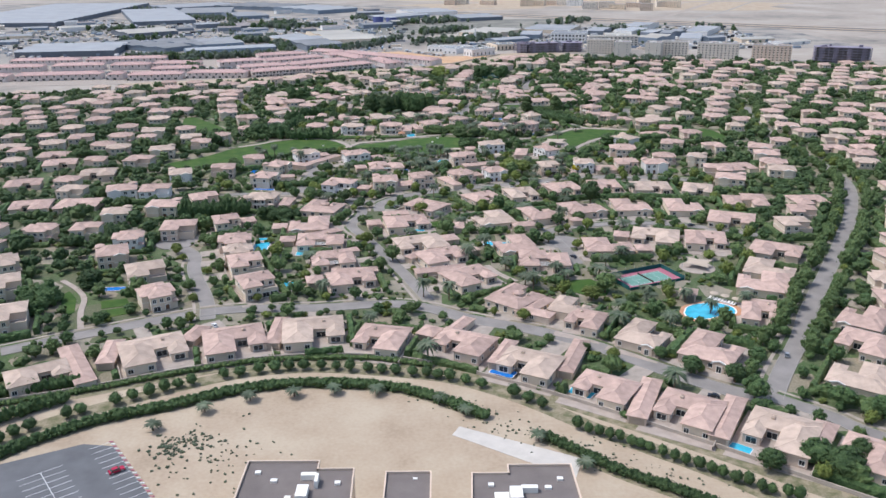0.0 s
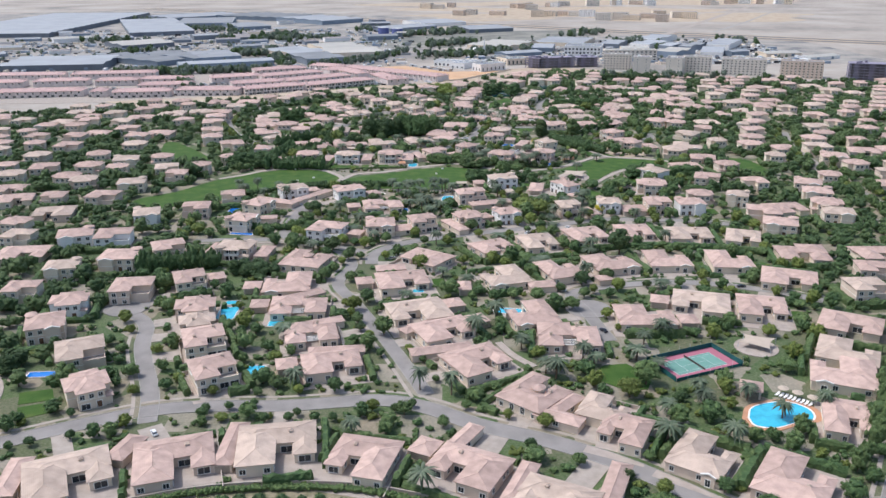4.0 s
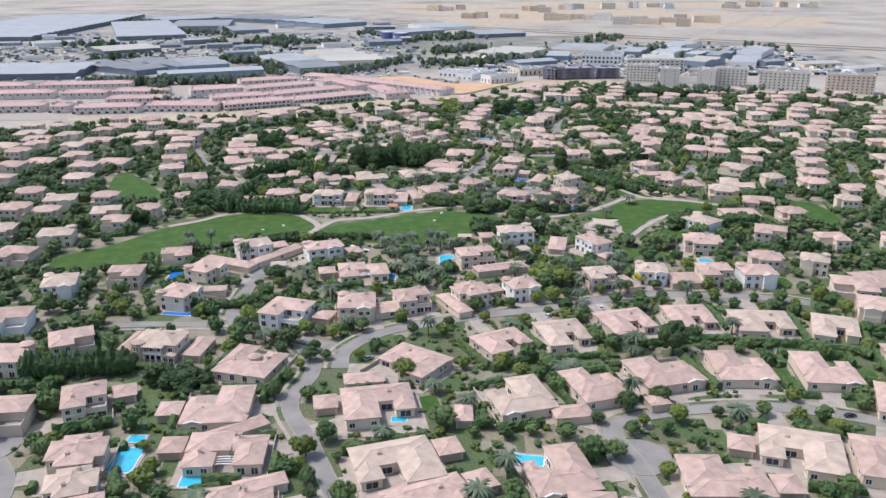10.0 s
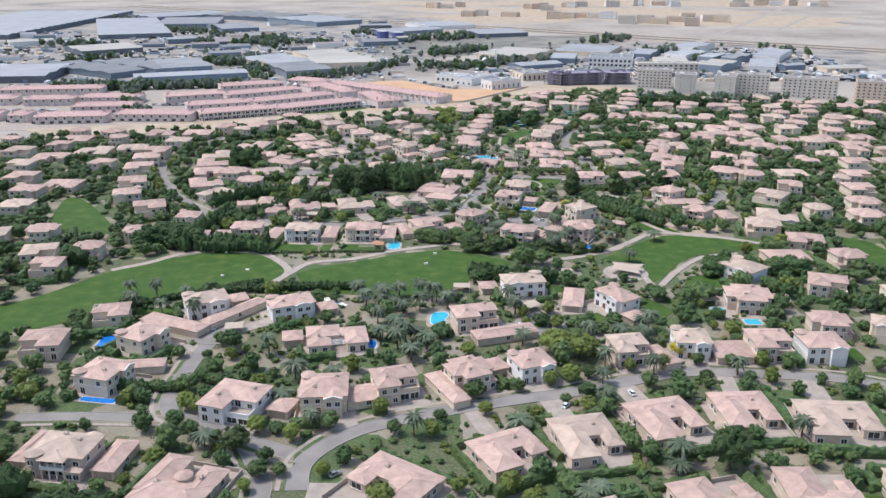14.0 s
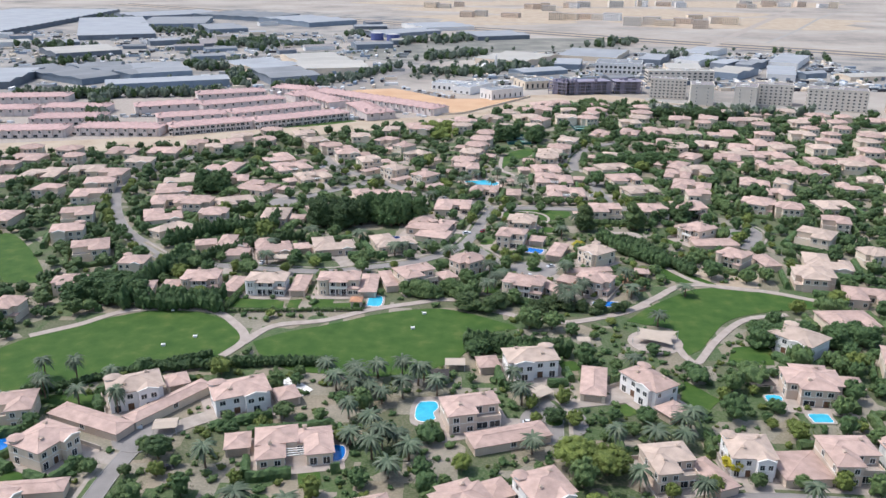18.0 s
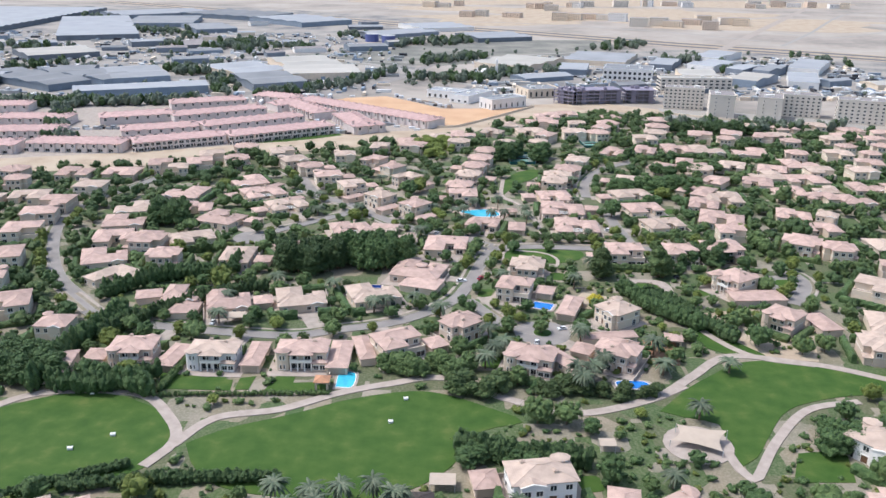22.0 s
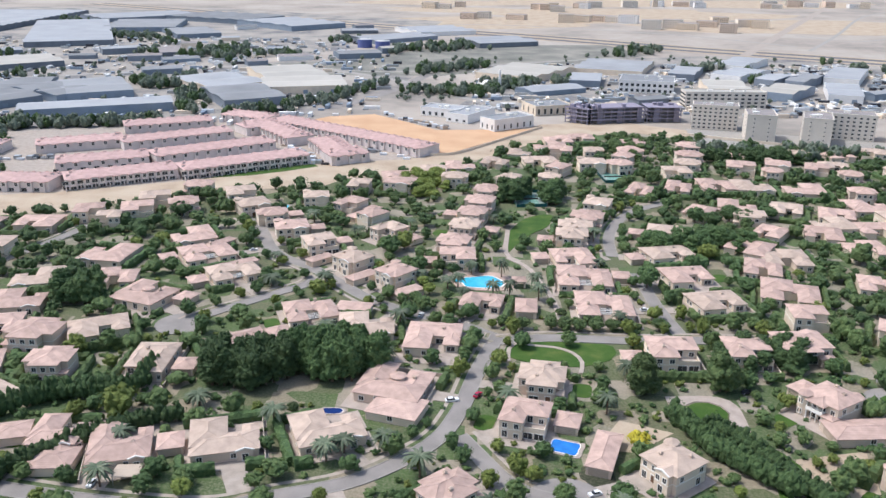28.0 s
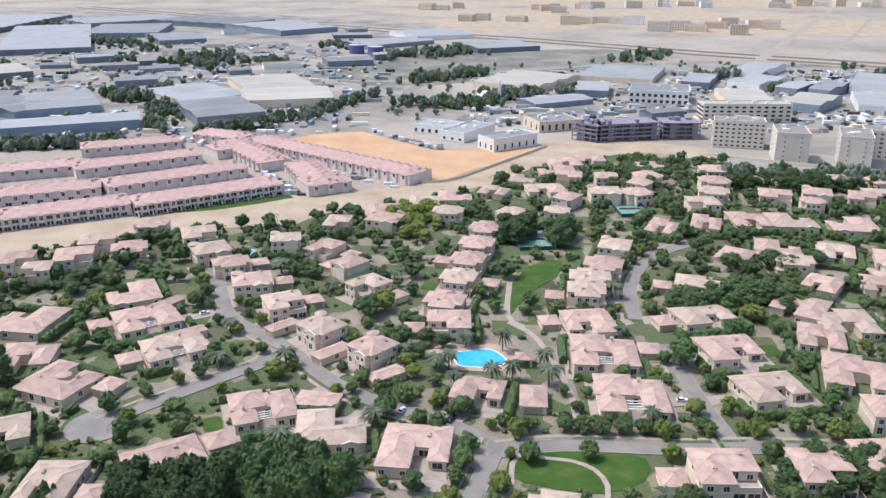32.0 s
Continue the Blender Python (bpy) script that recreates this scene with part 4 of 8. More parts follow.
settle("gable_villa", (-130.1, 309.7, 12.3, 15.5, 22, 0), (-148.3, 363.3, 12.8, 12.8, 11, 1), (-130.5, 375.2, 15, 15, 1, 1), (-159.7, 402.5, 14.8, 14.8, 18, 3), (-29.4, 416.9, 13.1, 15.5, 6, 0), (148.2, 417.1, 15, 15, -20, 1), (-92.6, 425.5, 12.4, 13.5, 76, 0), (180.5, 432.3, 14.1, 14.1, -15, 0), (-140, 434.8, 12.2, 15.5, 17, 2), (28.2, 434.9, 11.2, 12.8, 23, 2), (117, 448.6, 13.1, 13.5, 2, 2), (-90.7, 450.8, 12.5, 13.1, 66, 0), (78.3, 451.1, 11.1, 12.9, -2, 2), (143.7, 462.2, 10.9, 10.9, -23, 1), (185.8, 468.6, 14.4, 14.4, -18, 1), (-49.9, 476.1, 15.5, 11.9, 25, 2))
settle("gable_villa", (-78.9, 477.2, 14.6, 12.5, 27, 2), (60.9, 484.7, 14.6, 10.5, -57, 2), (188.2, 486.4, 13.8, 13.8, -20, 0), (-167.8, 492.1, 14.7, 14.7, 12, 1), (29.9, 497.7, 15.5, 11.5, 10, 3), (113.4, 514.1, 14.9, 13.5, -51, 2), (-190.7, 546.3, 15, 15, 14, 0), (228.2, 546.9, 15, 15, -14, 0), (-114.6, 572.8, 10.5, 11.1, 0, 0), (62.6, 591.6, 11.2, 12.9, -53, 0), (-156.5, 609.8, 13.5, 13.5, 17, 1), (-209.1, 615.9, 15, 15, 0, 0), (207.7, 648.2, 8.8, 8.8, -28, 1), (-287.5, 654, 15, 15, 0, 1), (-174.4, 687.2, 15, 15, 14, 1), (175.5, 699.1, 9.3, 9.3, -30, 0))
settle("gable_villa", (-10.2, 708.7, 11.6, 13.6, -41, 0), (-27.4, 721.6, 13.1, 12.9, -40, 0), (-170.5, 732.2, 15, 15, 2, 0), (-57.4, 759.2, 14.1, 14.8, 17, 0), (-25.7, 776.9, 10.8, 13.1, -40, 0), (229.4, 783.9, 14.8, 14.8, 3, 0), (-81.2, 791.2, 14.5, 15.5, 31, 0), (76.7, 799.7, 12.4, 15.5, -18, 0), (-54.5, 804, 12.3, 12.3, 11, 0), (-17.3, 831.8, 15, 15, -13, 0), (65.3, 867.4, 10.9, 15.5, -33, 0), (85, 876.8, 15.5, 15.5, 1, 0), (186.4, 877.5, 13.6, 15.5, -18, 0), (105.3, 894.3, 11.4, 15.5, -32, 0))
settle("patio_bungalow", (39.3, 304.3, 19.5, 16.6, -2, 0), (-43.2, 306.8, 16.9, 14.7, 13, 0), (-50.9, 329.3, 19.5, 14.8, 5, 0), (144.4, 383.1, 19.7, 18.7, -8, 1), (-31.3, 454.3, 19, 14, 12, 0), (-35.3, 677.4, 16.6, 15.8, 21, 0), (62.1, 686.2, 18.8, 19.5, -2, 0), (128.9, 699.8, 19.5, 19.5, -18, 0), (-110.6, 704.6, 15.6, 14.8, 11, 0), (163.8, 707.2, 15.2, 14.4, -17, 0), (-215.2, 710.7, 20, 19, 2, 1), (58.8, 711.3, 19.5, 19.5, -3, 0), (-69.5, 711.4, 18.3, 15.1, 32, 0), (227.7, 716, 12.8, 12.2, -15, 1), (127.2, 722.7, 13.7, 16.1, -18, 0), (-85.3, 731.5, 19.5, 17.6, 32, 0))
settle("patio_bungalow", (139.2, 734.3, 18.4, 17.5, -3, 1), (175.7, 746.5, 16.7, 15.9, 2, 1), (239.8, 758.1, 20, 19, 2, 1), (101.2, 761.9, 19, 19.5, -16, 0), (-192.5, 764.5, 17.3, 16.4, 3, 0), (102.7, 830.5, 12.5, 18.6, -26, 0), (288.8, 836, 19.6, 18.6, 3, 0), (122.8, 836.9, 12.5, 19.5, -18, 0), (142.8, 841, 17.4, 19.5, 1, 0), (32.1, 884.9, 14.5, 13.8, -19, 0), (73.5, 944.8, 17.9, 17, 2, 1))
settle("turret_bungalow", (25.2, 266.9, 15, 18, -41, 0), (-55.9, 376.5, 17.2, 18.2, -14, 0), (-3.6, 630.5, 18.8, 18.7, -15, 0), (-93.9, 689.4, 18, 17.5, -20, 0))
settle("arcade_villa", (-86.6, 386.2, 14.6, 12.7, -7, 0), (-60.3, 556.9, 14.7, 10.5, -1, 2), (32.2, 557.8, 14.6, 11, -17, 0), (-34.4, 558, 15.3, 10.5, 1, 0), (-84.5, 558.2, 13.3, 11.4, 3, 0), (116.7, 589.4, 11.1, 11.4, -45, 0), (110.6, 621.6, 11.5, 13.9, -57, 0), (115.9, 654.5, 15.5, 14.3, 4, 0))


# outlying villas, seen from afar, fill the blocks between the streets
def outlying():
    rnd = random.Random(5)
    lines = [(s, w) for s, w in ROADS]
    spots = []
    for side in (-1, 1):
        for i in range(-5, 16):
            for j in range(34):
                x = side * (105 + i * 23) + rnd.uniform(-3, 3) + (11 if j % 2 else 0)
                y = 215 + j * 21 + rnd.uniform(-3, 3)
                if i < 0 and y < 830:
                    continue
                if not inside(x, y, ESTATE) or near_line(x, y, lines, 10) or any(inside(x + dx, y + dy, l) for l in LAWNS for dx, dy in ((0, 0), (9, 0), (-9, 0), (0, 9), (0, -9))):
                    continue
                if any(math.hypot(x - h[0], y - h[1]) < 17.5 for h in HOUSES) or any(math.hypot(x - c[0], y - c[1]) < c[2] + 9 for c in KEEP):
                    continue
                if rnd.random() < (0.24 if side < 0 else 0.18) or abs(x) > 120 + y * 0.42:
                    continue
                HOUSES.append((x, y, 0.0, 8, 7))
                spots.append((x, y, rnd.uniform(-14, 14) - side * 4, rnd.uniform(0.85, 1.15), rnd.randrange(3)))
    for x, y, a, s, k in spots:
        HOUSES.pop()
    for x, y, a, s, k in spots:
        size = (13.5, 13.5, 17)[k] * s
        settle(("cross_villa", "terrace_villa", "court_bungalow")[k], (x, y, size, size * 0.95, a, int(x) % 2))


KEEP += [(0, 474, 9), (76, 291, 14), (98, 268, 16), (24, 708, 13), (98, 301, 8), (71, 520, 9), (46, 819, 16), (95, 864, 12), (-29, 640, 22), (37, 582, 7)]
outlying()


# ---- trees ----
def ico(sub):
    bm = bmesh.new()
    bmesh.ops.create_icosphere(bm, subdivisions=sub, radius=1)
    v = np.array([x.co for x in bm.verts])
    f = np.array([[x.index for x in p.verts] for p in bm.faces])
    bm.free()
    return v, f


ICO1, ICO2 = ico(1), ico(2)


def crown(seed, leaves, lumps=16, body=0.76, sub=2, leaf=0.12, size=(0.2, 0.34)):
    """Unit crown: a lumpy leaf mass with many smaller clumps and leaf sprays on it; verts, triangles."""
    r = np.random.RandomState(seed)
    iv, fv = (ICO1, ICO2)[sub - 1]
    squash = np.array([r.uniform(0.85, 1.15), r.uniform(0.85, 1.15), 1.0])
    V, F = [iv * (1 + r.uniform(-0.13, 0.13, (len(iv), 1))) * body * squash], [fv]
    n = len(iv)
    bv, bf = ICO1
    for k in range(lumps):
        d = r.normal(size=3)
        d[2] = abs(d[2]) if k % 3 else d[2] * 0.6
        d /= np.linalg.norm(d)
        s = r.uniform(*size)
        F.append(bf + n)
        V.append(bv * (1 + r.uniform(-0.25, 0.25, (len(bv), 1))) * s * np.array([1, 1, 1.25]) + d * (0.98 - s * 0.8) * squash * r.uniform(0.85, 1.08))
        n += len(bv)
    for k in range(leaves):
        d = r.normal(size=3)
        d[2] = abs(d[2]) * 0.9 - 0.3
        d /= np.linalg.norm(d)
        p = d * squash * r.uniform(0.84, 1.08)
        u = np.cross(d, r.normal(size=3))
        u /= np.linalg.norm(u)
        w = np.cross(u, d) + d * r.uniform(-0.3, 0.9)
        a = leaf * r.uniform(0.6, 1.3)
        V.append(np.array([p - u * a, p + w * a * 0.4 - u * 0.1 * a, p + u * a, p + w * a]))
        F.append(np.array([[n, n + 1, n + 3], [n + 1, n + 2, n + 3]]))
        n += 4
    return np.concatenate(V), np.concatenate(F)


def tri_mesh(name, v, f, mat):
    me = bpy.data.meshes.new(name)
    me.vertices.add(len(v))
    me.vertices.foreach_set("co", np.asarray(v, dtype=np.float32).ravel())
    me.loops.add(len(f) * 3)
    me.loops.foreach_set("vertex_index", np.asarray(f, dtype=np.int32).ravel())
    me.polygons.add(len(f))
    me.polygons.foreach_set("loop_start", np.arange(0, len(f) * 3, 3, dtype=np.int32))
    me.materials.append(M[mat])
    me.polygons.foreach_set("use_smooth", np.zeros(len(f), dtype=bool))
    me.update()
    me.validate()
    return me


def trunk_build(h, r, limbs, seed):
    b, rnd = Build(), random.Random(seed)
    b.cone(0, 0, -0.2, h * 0.55, r, r * 0.65, "bark", 7)
    for k in range(limbs):
        a = 6.28 * k / limbs + rnd.uniform(-0.4, 0.4)
        p, q = Vector((0, 0, h * rnd.uniform(0.35, 0.5))), Vector((math.cos(a) * h * 0.28, math.sin(a) * h * 0.28, h * 0.8))
        for s in ((r * 0.5, 0), (0, r * 0.5)):
            o = Vector((*s, 0))
            b.face([p - o, p + o, q + o * 0.3, q - o * 0.3], "bark")
    return b


TREE_V, TREE_F = {}, {}
for si in range(6):
    TREE_V[si], TREE_F[si] = crown(10 + si, 520, 38, 0.72, 2, 0.085, (0.13, 0.28))
SMALL = [crown(40 + si, 130, 20, 0.72, 2, 0.12, (0.16, 0.32)) for si in range(5)]
TINY = [crown(80 + si, 34, 9, 0.74, 1, 0.17, (0.2, 0.38)) for si in range(5)]
BUSH = [crown(60 + si, 22, 5, 0.76, 1, 0.17, (0.22, 0.4)) for si in range(3)]
TREES = {}
TREE_MATS = ("leaf", "leaf_light", "leaf_dark", "leaf_light", "leaf", "leaf")
CROWN_COUNT = [0]


def tree(x, y, h, r, mat=None, tall=1.0, label="", base=0.0):
    """A tree with trunk, limbs and a leafy crown of radius r."""
    k = CROWN_COUNT[0] % 6
    CROWN_COUNT[0] += 1
    mat = mat or TREE_MATS[k]
    key = (k, mat)
    m = pose(x, y, base, 0, 0, (x * 37 + y * 11) % 360)
    if key not in TREES:
        words = {"leaf": "green", "leaf_dark": "dark green", "leaf_light": "light green", "leaf_yellow": "yellow-blossomed"}[mat]
        t = holder("tree", m, f"{words} broadleaf garden tree with a rounded uneven crown", "tree", "garden trees")
        part("trunk", trunk_build(5.0, 0.2, 4, k), t)
        part("crown", tri_mesh("crown", TREE_V[k] * np.array([2.7, 2.7, 2.9]) + np.array([0, 0, 3.5]), TREE_F[k], mat), t)
        TREES[key] = t
    else:
        t = copy_thing(TREES[key], m)
    t.scale = (r / 2.4, r / 2.4, h / 6.4)
    if label:
        t["label"] = label
    return t


def frond_mesh(seed, n, length, droop):
    """Palm head: arched fronds, each a folded leaf blade."""
    b, rnd = Build(), random.Random(seed)
    for i in range(n):
        a = 2 * math.pi * i / n * 2.4 + rnd.uniform(-0.2, 0.2)
        up = rnd.uniform(-0.5, 1.3)
        ln = length * rnd.uniform(0.85, 1.1)
        d, s = Vector((math.cos(a), math.sin(a), 0)), Vector((-math.sin(a), math.cos(a), 0))
        pts = []
        for k in range(5):
            t = k / 4
            z = up * t * ln * 0.55 - droop * t * t * ln * 0.8
            w = 0.3 * math.sin(math.pi * min(1, t * 0.85 + 0.15)) + 0.03
            pts.append((d * (t * ln * 0.85) + Vector((0, 0, z)), w))
        for (p, w), (q, w2) in zip(pts, pts[1:]):
            dn = Vector((0, 0, -0.22))
            b.face([p, q, q + s * w2 + dn * w2 * 2, p + s * w + dn * w * 2], "frond")
            b.face([q, p, p - s * w + dn * w * 2, q - s * w2 + dn * w2 * 2], "frond")
    return b.mesh("fronds")


PALM_HEADS = [frond_mesh(s, 46, 3.5, 0.9) for s in range(3)]
pt = Build()
for ring in range(6):
    pt.cone(0, 0, ring, ring + 1.02, 0.24 - ring * 0.01, 0.20 - ring * 0.01, "bark", 8, False)
PALM_TRUNK = pt.mesh("palm_trunk")
PALMS = {}


def palm(x, y, h=6.0, s=1.0):
    k = (int(x * 3) + int(y)) % 3
    m = pose(x, y, 0, 0, 0, (x * 53 + y * 29) % 360)
    if k not in PALMS:
        p = PALMS[k] = holder("palm_tree", m, "date palm with a ringed trunk and arching grey-green fronds", "palm tree", "date palms")
        part("trunk", PALM_TRUNK, p)
        part("fronds", PALM_HEADS[k], p, m=pose(0, 0, 6.0))
    else:
        p = copy_thing(PALMS[k], m)
    p.scale = (s, s, h / 6.0)
    return p


class Swarm:
    """Many plants of one kind in one mesh."""

    def __init__(self, shapes):
        self.shapes, self.v, self.f, self.n = shapes, [], [], 0

    def add(self, x, y, z, r, h, k, turn):
        v, f = self.shapes[k % len(self.shapes)]
        c, s = math.cos(turn), math.sin(turn)
        self.v.append(np.stack([(v[:, 0] * c - v[:, 1] * s) * r + x, (v[:, 0] * s + v[:, 1] * c) * r + y, v[:, 2] * h + z], 1))
        self.f.append(f + self.n)
        self.n += len(v)

    def done(self, name, mat, label, category):
        if self.v:
            ob = part(name, tri_mesh(name, np.concatenate(self.v), np.concatenate(self.f), mat))
            tagged(ob, label, category, kind="stuff")


# occupied ground on a 2 m grid
GX, GY = -520, 140
TAKEN = np.zeros((520, 430), dtype=bool)


def mark(x, y, r):
    i0, i1, j0, j1 = int((x - r - GX) / 2), int((x + r - GX) / 2) + 1, int((y - r - GY) / 2), int((y + r - GY) / 2) + 1
    TAKEN[max(0, i0):max(0, i1), max(0, j0):max(0, j1)] = True


def taken(x, y):
    i, j = int((x - GX) / 2), int((y - GY) / 2)
    return not (0 <= i < 520 and 0 <= j < 430) or TAKEN[i, j]


for hx, hy, ha, hw, hd in HOUSES:
    ca, sa = math.cos(ha), math.sin(ha)
    nu, nv = int(hw), int(hd)
    for iu in range(-nu, nu + 1):
        for iv in range(-nv, nv + 1):
            if abs(iu) <= hw - 0.5 and abs(iv) <= hd - 0.5:
                mark(hx + iu * ca - iv * sa, hy + iu * sa + iv * ca, 0.4)
for s, w in ROADS:
    for p, q in zip(s, s[1:]):
        for t in (0, 0.5):
            mark(p.x + (q.x - p.x) * t, p.y + (q.y - p.y) * t, w / 2 + 0.8)
for l in LAWNS:
    xs, ys = [p[0] for p in l], [p[1] for p in l]
    for gx in np.arange(min(xs), max(xs), 2):
        for gy in np.arange(min(ys), max(ys), 2):
            if inside(gx, gy, l):
                mark(gx, gy, 0.5)
for kx, ky, kr in KEEP:
    mark(kx, ky, kr * 0.8)


def clipped(b, run, r, top, rnd):
    """A clipped hedge: an uneven rounded strip along a run of points."""
    rings = []
    for i, (x, y) in enumerate(run):
        p, q = run[max(0, i - 1)], run[min(len(run) - 1, i + 1)]
        d = Vector((q[0] - p[0], q[1] - p[1])).normalized()
        ring = []
        for o, z in ((-1, 0.0), (-1.05, 0.62), (-0.55, 1.0), (0.55, 1.0), (1.05, 0.62), (1, 0.0)):
            k = r * o * rnd.uniform(0.8, 1.2)
            ring.append((x - d.y * k + rnd.uniform(-0.15, 0.15), y + d.x * k + rnd.uniform(-0.15, 0.15), z * top * rnd.uniform(0.85, 1.15) - (0.2 if z == 0 else 0)))
        rings.append(ring)
    for g, h in zip(rings, rings[1:]):
        for k in range(5):
            b.face([g[k], h[k], h[k + 1], g[k + 1]], b.leaf)
    b.face(rings[0], b.leaf), b.face(rings[-1][::-1], b.leaf)


def plant():
    """Garden trees, palms and shrubs wherever the plots leave room."""
    rnd = random.Random(21)
    swarms = {"leaf": Swarm(SMALL), "leaf_dark": Swarm(SMALL), "leaf_light": Swarm(SMALL)}
    outer = {"leaf": Swarm(TINY), "leaf_dark": Swarm(TINY), "leaf_light": Swarm(TINY)}
    bushes = {"leaf": Swarm(BUSH), "leaf_light": Swarm(BUSH), "leaf_dark": Swarm(BUSH)}
    trunks = Build()
    strips = {}
    for k in ("leaf", "leaf_dark", "leaf_light"):
        strips[k] = Build()
        strips[k].leaf = k
    near, palms = 0, 0
    # clipped hedges round the plots
    for hx, hy, ha, hw, hd in HOUSES:
        ca, sa = math.cos(ha), math.sin(ha)
        mat = rnd.choice(("leaf", "leaf_dark", "leaf_dark", "leaf"))
        for x0, y0, x1, y1 in ((-hw - 2.2, -hd - 2, -hw - 2.2, hd + 2), (hw + 2.2, -hd - 2, hw + 2.2, hd + 2), (-hw - 2, hd + 2.2, hw + 2, hd + 2.2), (-hw - 2, -hd - 3.2, hw + 2, -hd - 3.2)):
            if rnd.random() < 0.3:
                continue
            n = int(math.hypot(x1 - x0, y1 - y0) / 1.1)
            r, top = rnd.uniform(0.8, 1.3), rnd.uniform(1.8, 3.2)
            run = []
            for i in range(n + 1):
                u, v = x0 + (x1 - x0) * i / n, y0 + (y1 - y0) * i / n
                x, y = hx + u * ca - v * sa, hy + u * sa + v * ca
                if i < n and not taken(x, y) and inside(x, y, ESTATE):
                    run.append((x, y))
                    continue
                if len(run) > 2:
                    clipped(strips[mat], run, r, top, rnd)
                run = []
    # street trees along the roads
    for s, w in ROADS:
        n = 0
        for p, q in zip(s, s[1:]):
            d = q - p
            n += d.length
            if w < 4.2 or n < (9 if w > 5 else 7) or d.length < 0.1:
                continue
            n = rnd.uniform(-4, 2)
            for side in (-1, 1):
                if rnd.random() < 0.25:
                    continue
                o = Vector((-d.y, d.x)).normalized() * side * (w / 2 + rnd.uniform(1.6, 3.4))
                x, y, r = p.x + o.x, p.y + o.y, rnd.uniform(1.1, 2.2) if p.y < 330 else rnd.uniform(1.4, 2.8)
                if not inside(x, y, ESTATE) or any(math.hypot(x - h[0], y - h[1]) < 7 for h in HOUSES) or near_line(x, y, ROADS, 0.8):
                    continue
                if abs(x - 10) < 80 and y < 800 and near < 90:
                    tree(x, y, r * 2.2, r)
                    near += 1
                else:
                    swarms[rnd.choice(("leaf", "leaf_light", "leaf_dark"))].add(x, y, r * 1.1, r * 1.2, r * 1.2, rnd.randrange(5), rnd.uniform(0, 6))
                mark(x, y, r * (0.66 if abs(x - 8) > 100 and y > 330 else 0.82))
    for _ in range(64000):
        y = rnd.uniform(160, 960)
        x = rnd.uniform(-130 - y * 0.42, 130 + y * 0.42)
        if taken(x, y) or not inside(x, y, ESTATE):
            continue
        close = abs(x - 10) < 70 and y < 800
        u = rnd.random()
        if u < (0.38 if abs(x - 8) > 100 and y > 330 else 0.24 if y < 470 else 0.28):
            r = rnd.uniform(1.3, 2.9 if y < 470 else 3.3) * (1.0 if rnd.random() < 0.88 else 1.35)
            if taken(x + r * 0.6, y) or taken(x - r * 0.6, y) or taken(x, y - r * 0.6) or taken(x, y + r * 0.5):
                continue
            h = r * rnd.uniform(1.6, 2.4)
            if close and near < 105 and rnd.random() < 0.5:
                tree(x, y, h, r)
                near += 1
            else:
                far = abs(x - 10) > 130 or y > 760
                mat = rnd.choice(("leaf", "leaf_dark", "leaf_dark", "leaf") if far else ("leaf", "leaf_light", "leaf_dark", "leaf", "leaf_dark"))
                r *= 1.1 if far else 1.0
                (swarms if abs(x - 10) < 130 and y < 760 else outer)[mat].add(x, y, h * 0.5, r * 1.2, h * 0.52, rnd.randrange(5), rnd.uniform(0, 6))
                trunks.cone(x, y, -0.2, h * 0.5, 0.2, 0.14, "bark", 5, False)
            mark(x, y, r * (0.66 if abs(x - 8) > 100 and y > 330 else 0.82))
        elif u < 0.40:
            if close and palms < 80:
                palm(x, y, rnd.uniform(3.5, 7), rnd.uniform(1.0, 1.4))
                palms += 1
                mark(x, y, 1.8)
        elif u < (0.64 if close else 0.46):
            r = rnd.uniform(0.7, 1.7)
            bushes[rnd.choice(("leaf", "leaf", "leaf_light", "leaf_dark"))].add(x, y, r * 0.45, r * 1.2, r * 0.8, rnd.randrange(3), rnd.uniform(0, 6))
            mark(x, y, r * 0.7)
    # low planting that fills what is left of the nearer plots
    for _ in range(26000):
        y = rnd.uniform(225, 680)
        x = rnd.uniform(-110, 126)
        if taken(x, y) or not inside(x, y, ESTATE):
            continue
        r = rnd.uniform(0.5, 1.25)
        if rnd.random() < 0.55:
            bushes[rnd.choice(("leaf", "leaf_dark", "leaf_light", "leaf_dark"))].add(x, y, r * 0.45, r * 1.2, r * 0.9, rnd.randrange(3), rnd.uniform(0, 6))
        mark(x, y, 0.4)
    for k, s in swarms.items():
        s.done("tree_cover", k, "dense garden trees filling the plots between villas", "trees")
    for k, s in outer.items():
        s.done("tree_cover", k, "dense garden trees of the outlying plots", "trees")
    for k, b in strips.items():
        tagged(part("garden_hedges", b), "clipped green hedges round the villa gardens", "hedge", kind="stuff")
    for k, s in bushes.items():
        s.done("shrubs", k, "low clipped shrubs and planting in the gardens", "shrubs")
    tagged(part("tree_trunks", trunks), "brown trunks of the garden trees", "tree trunks", kind="stuff")


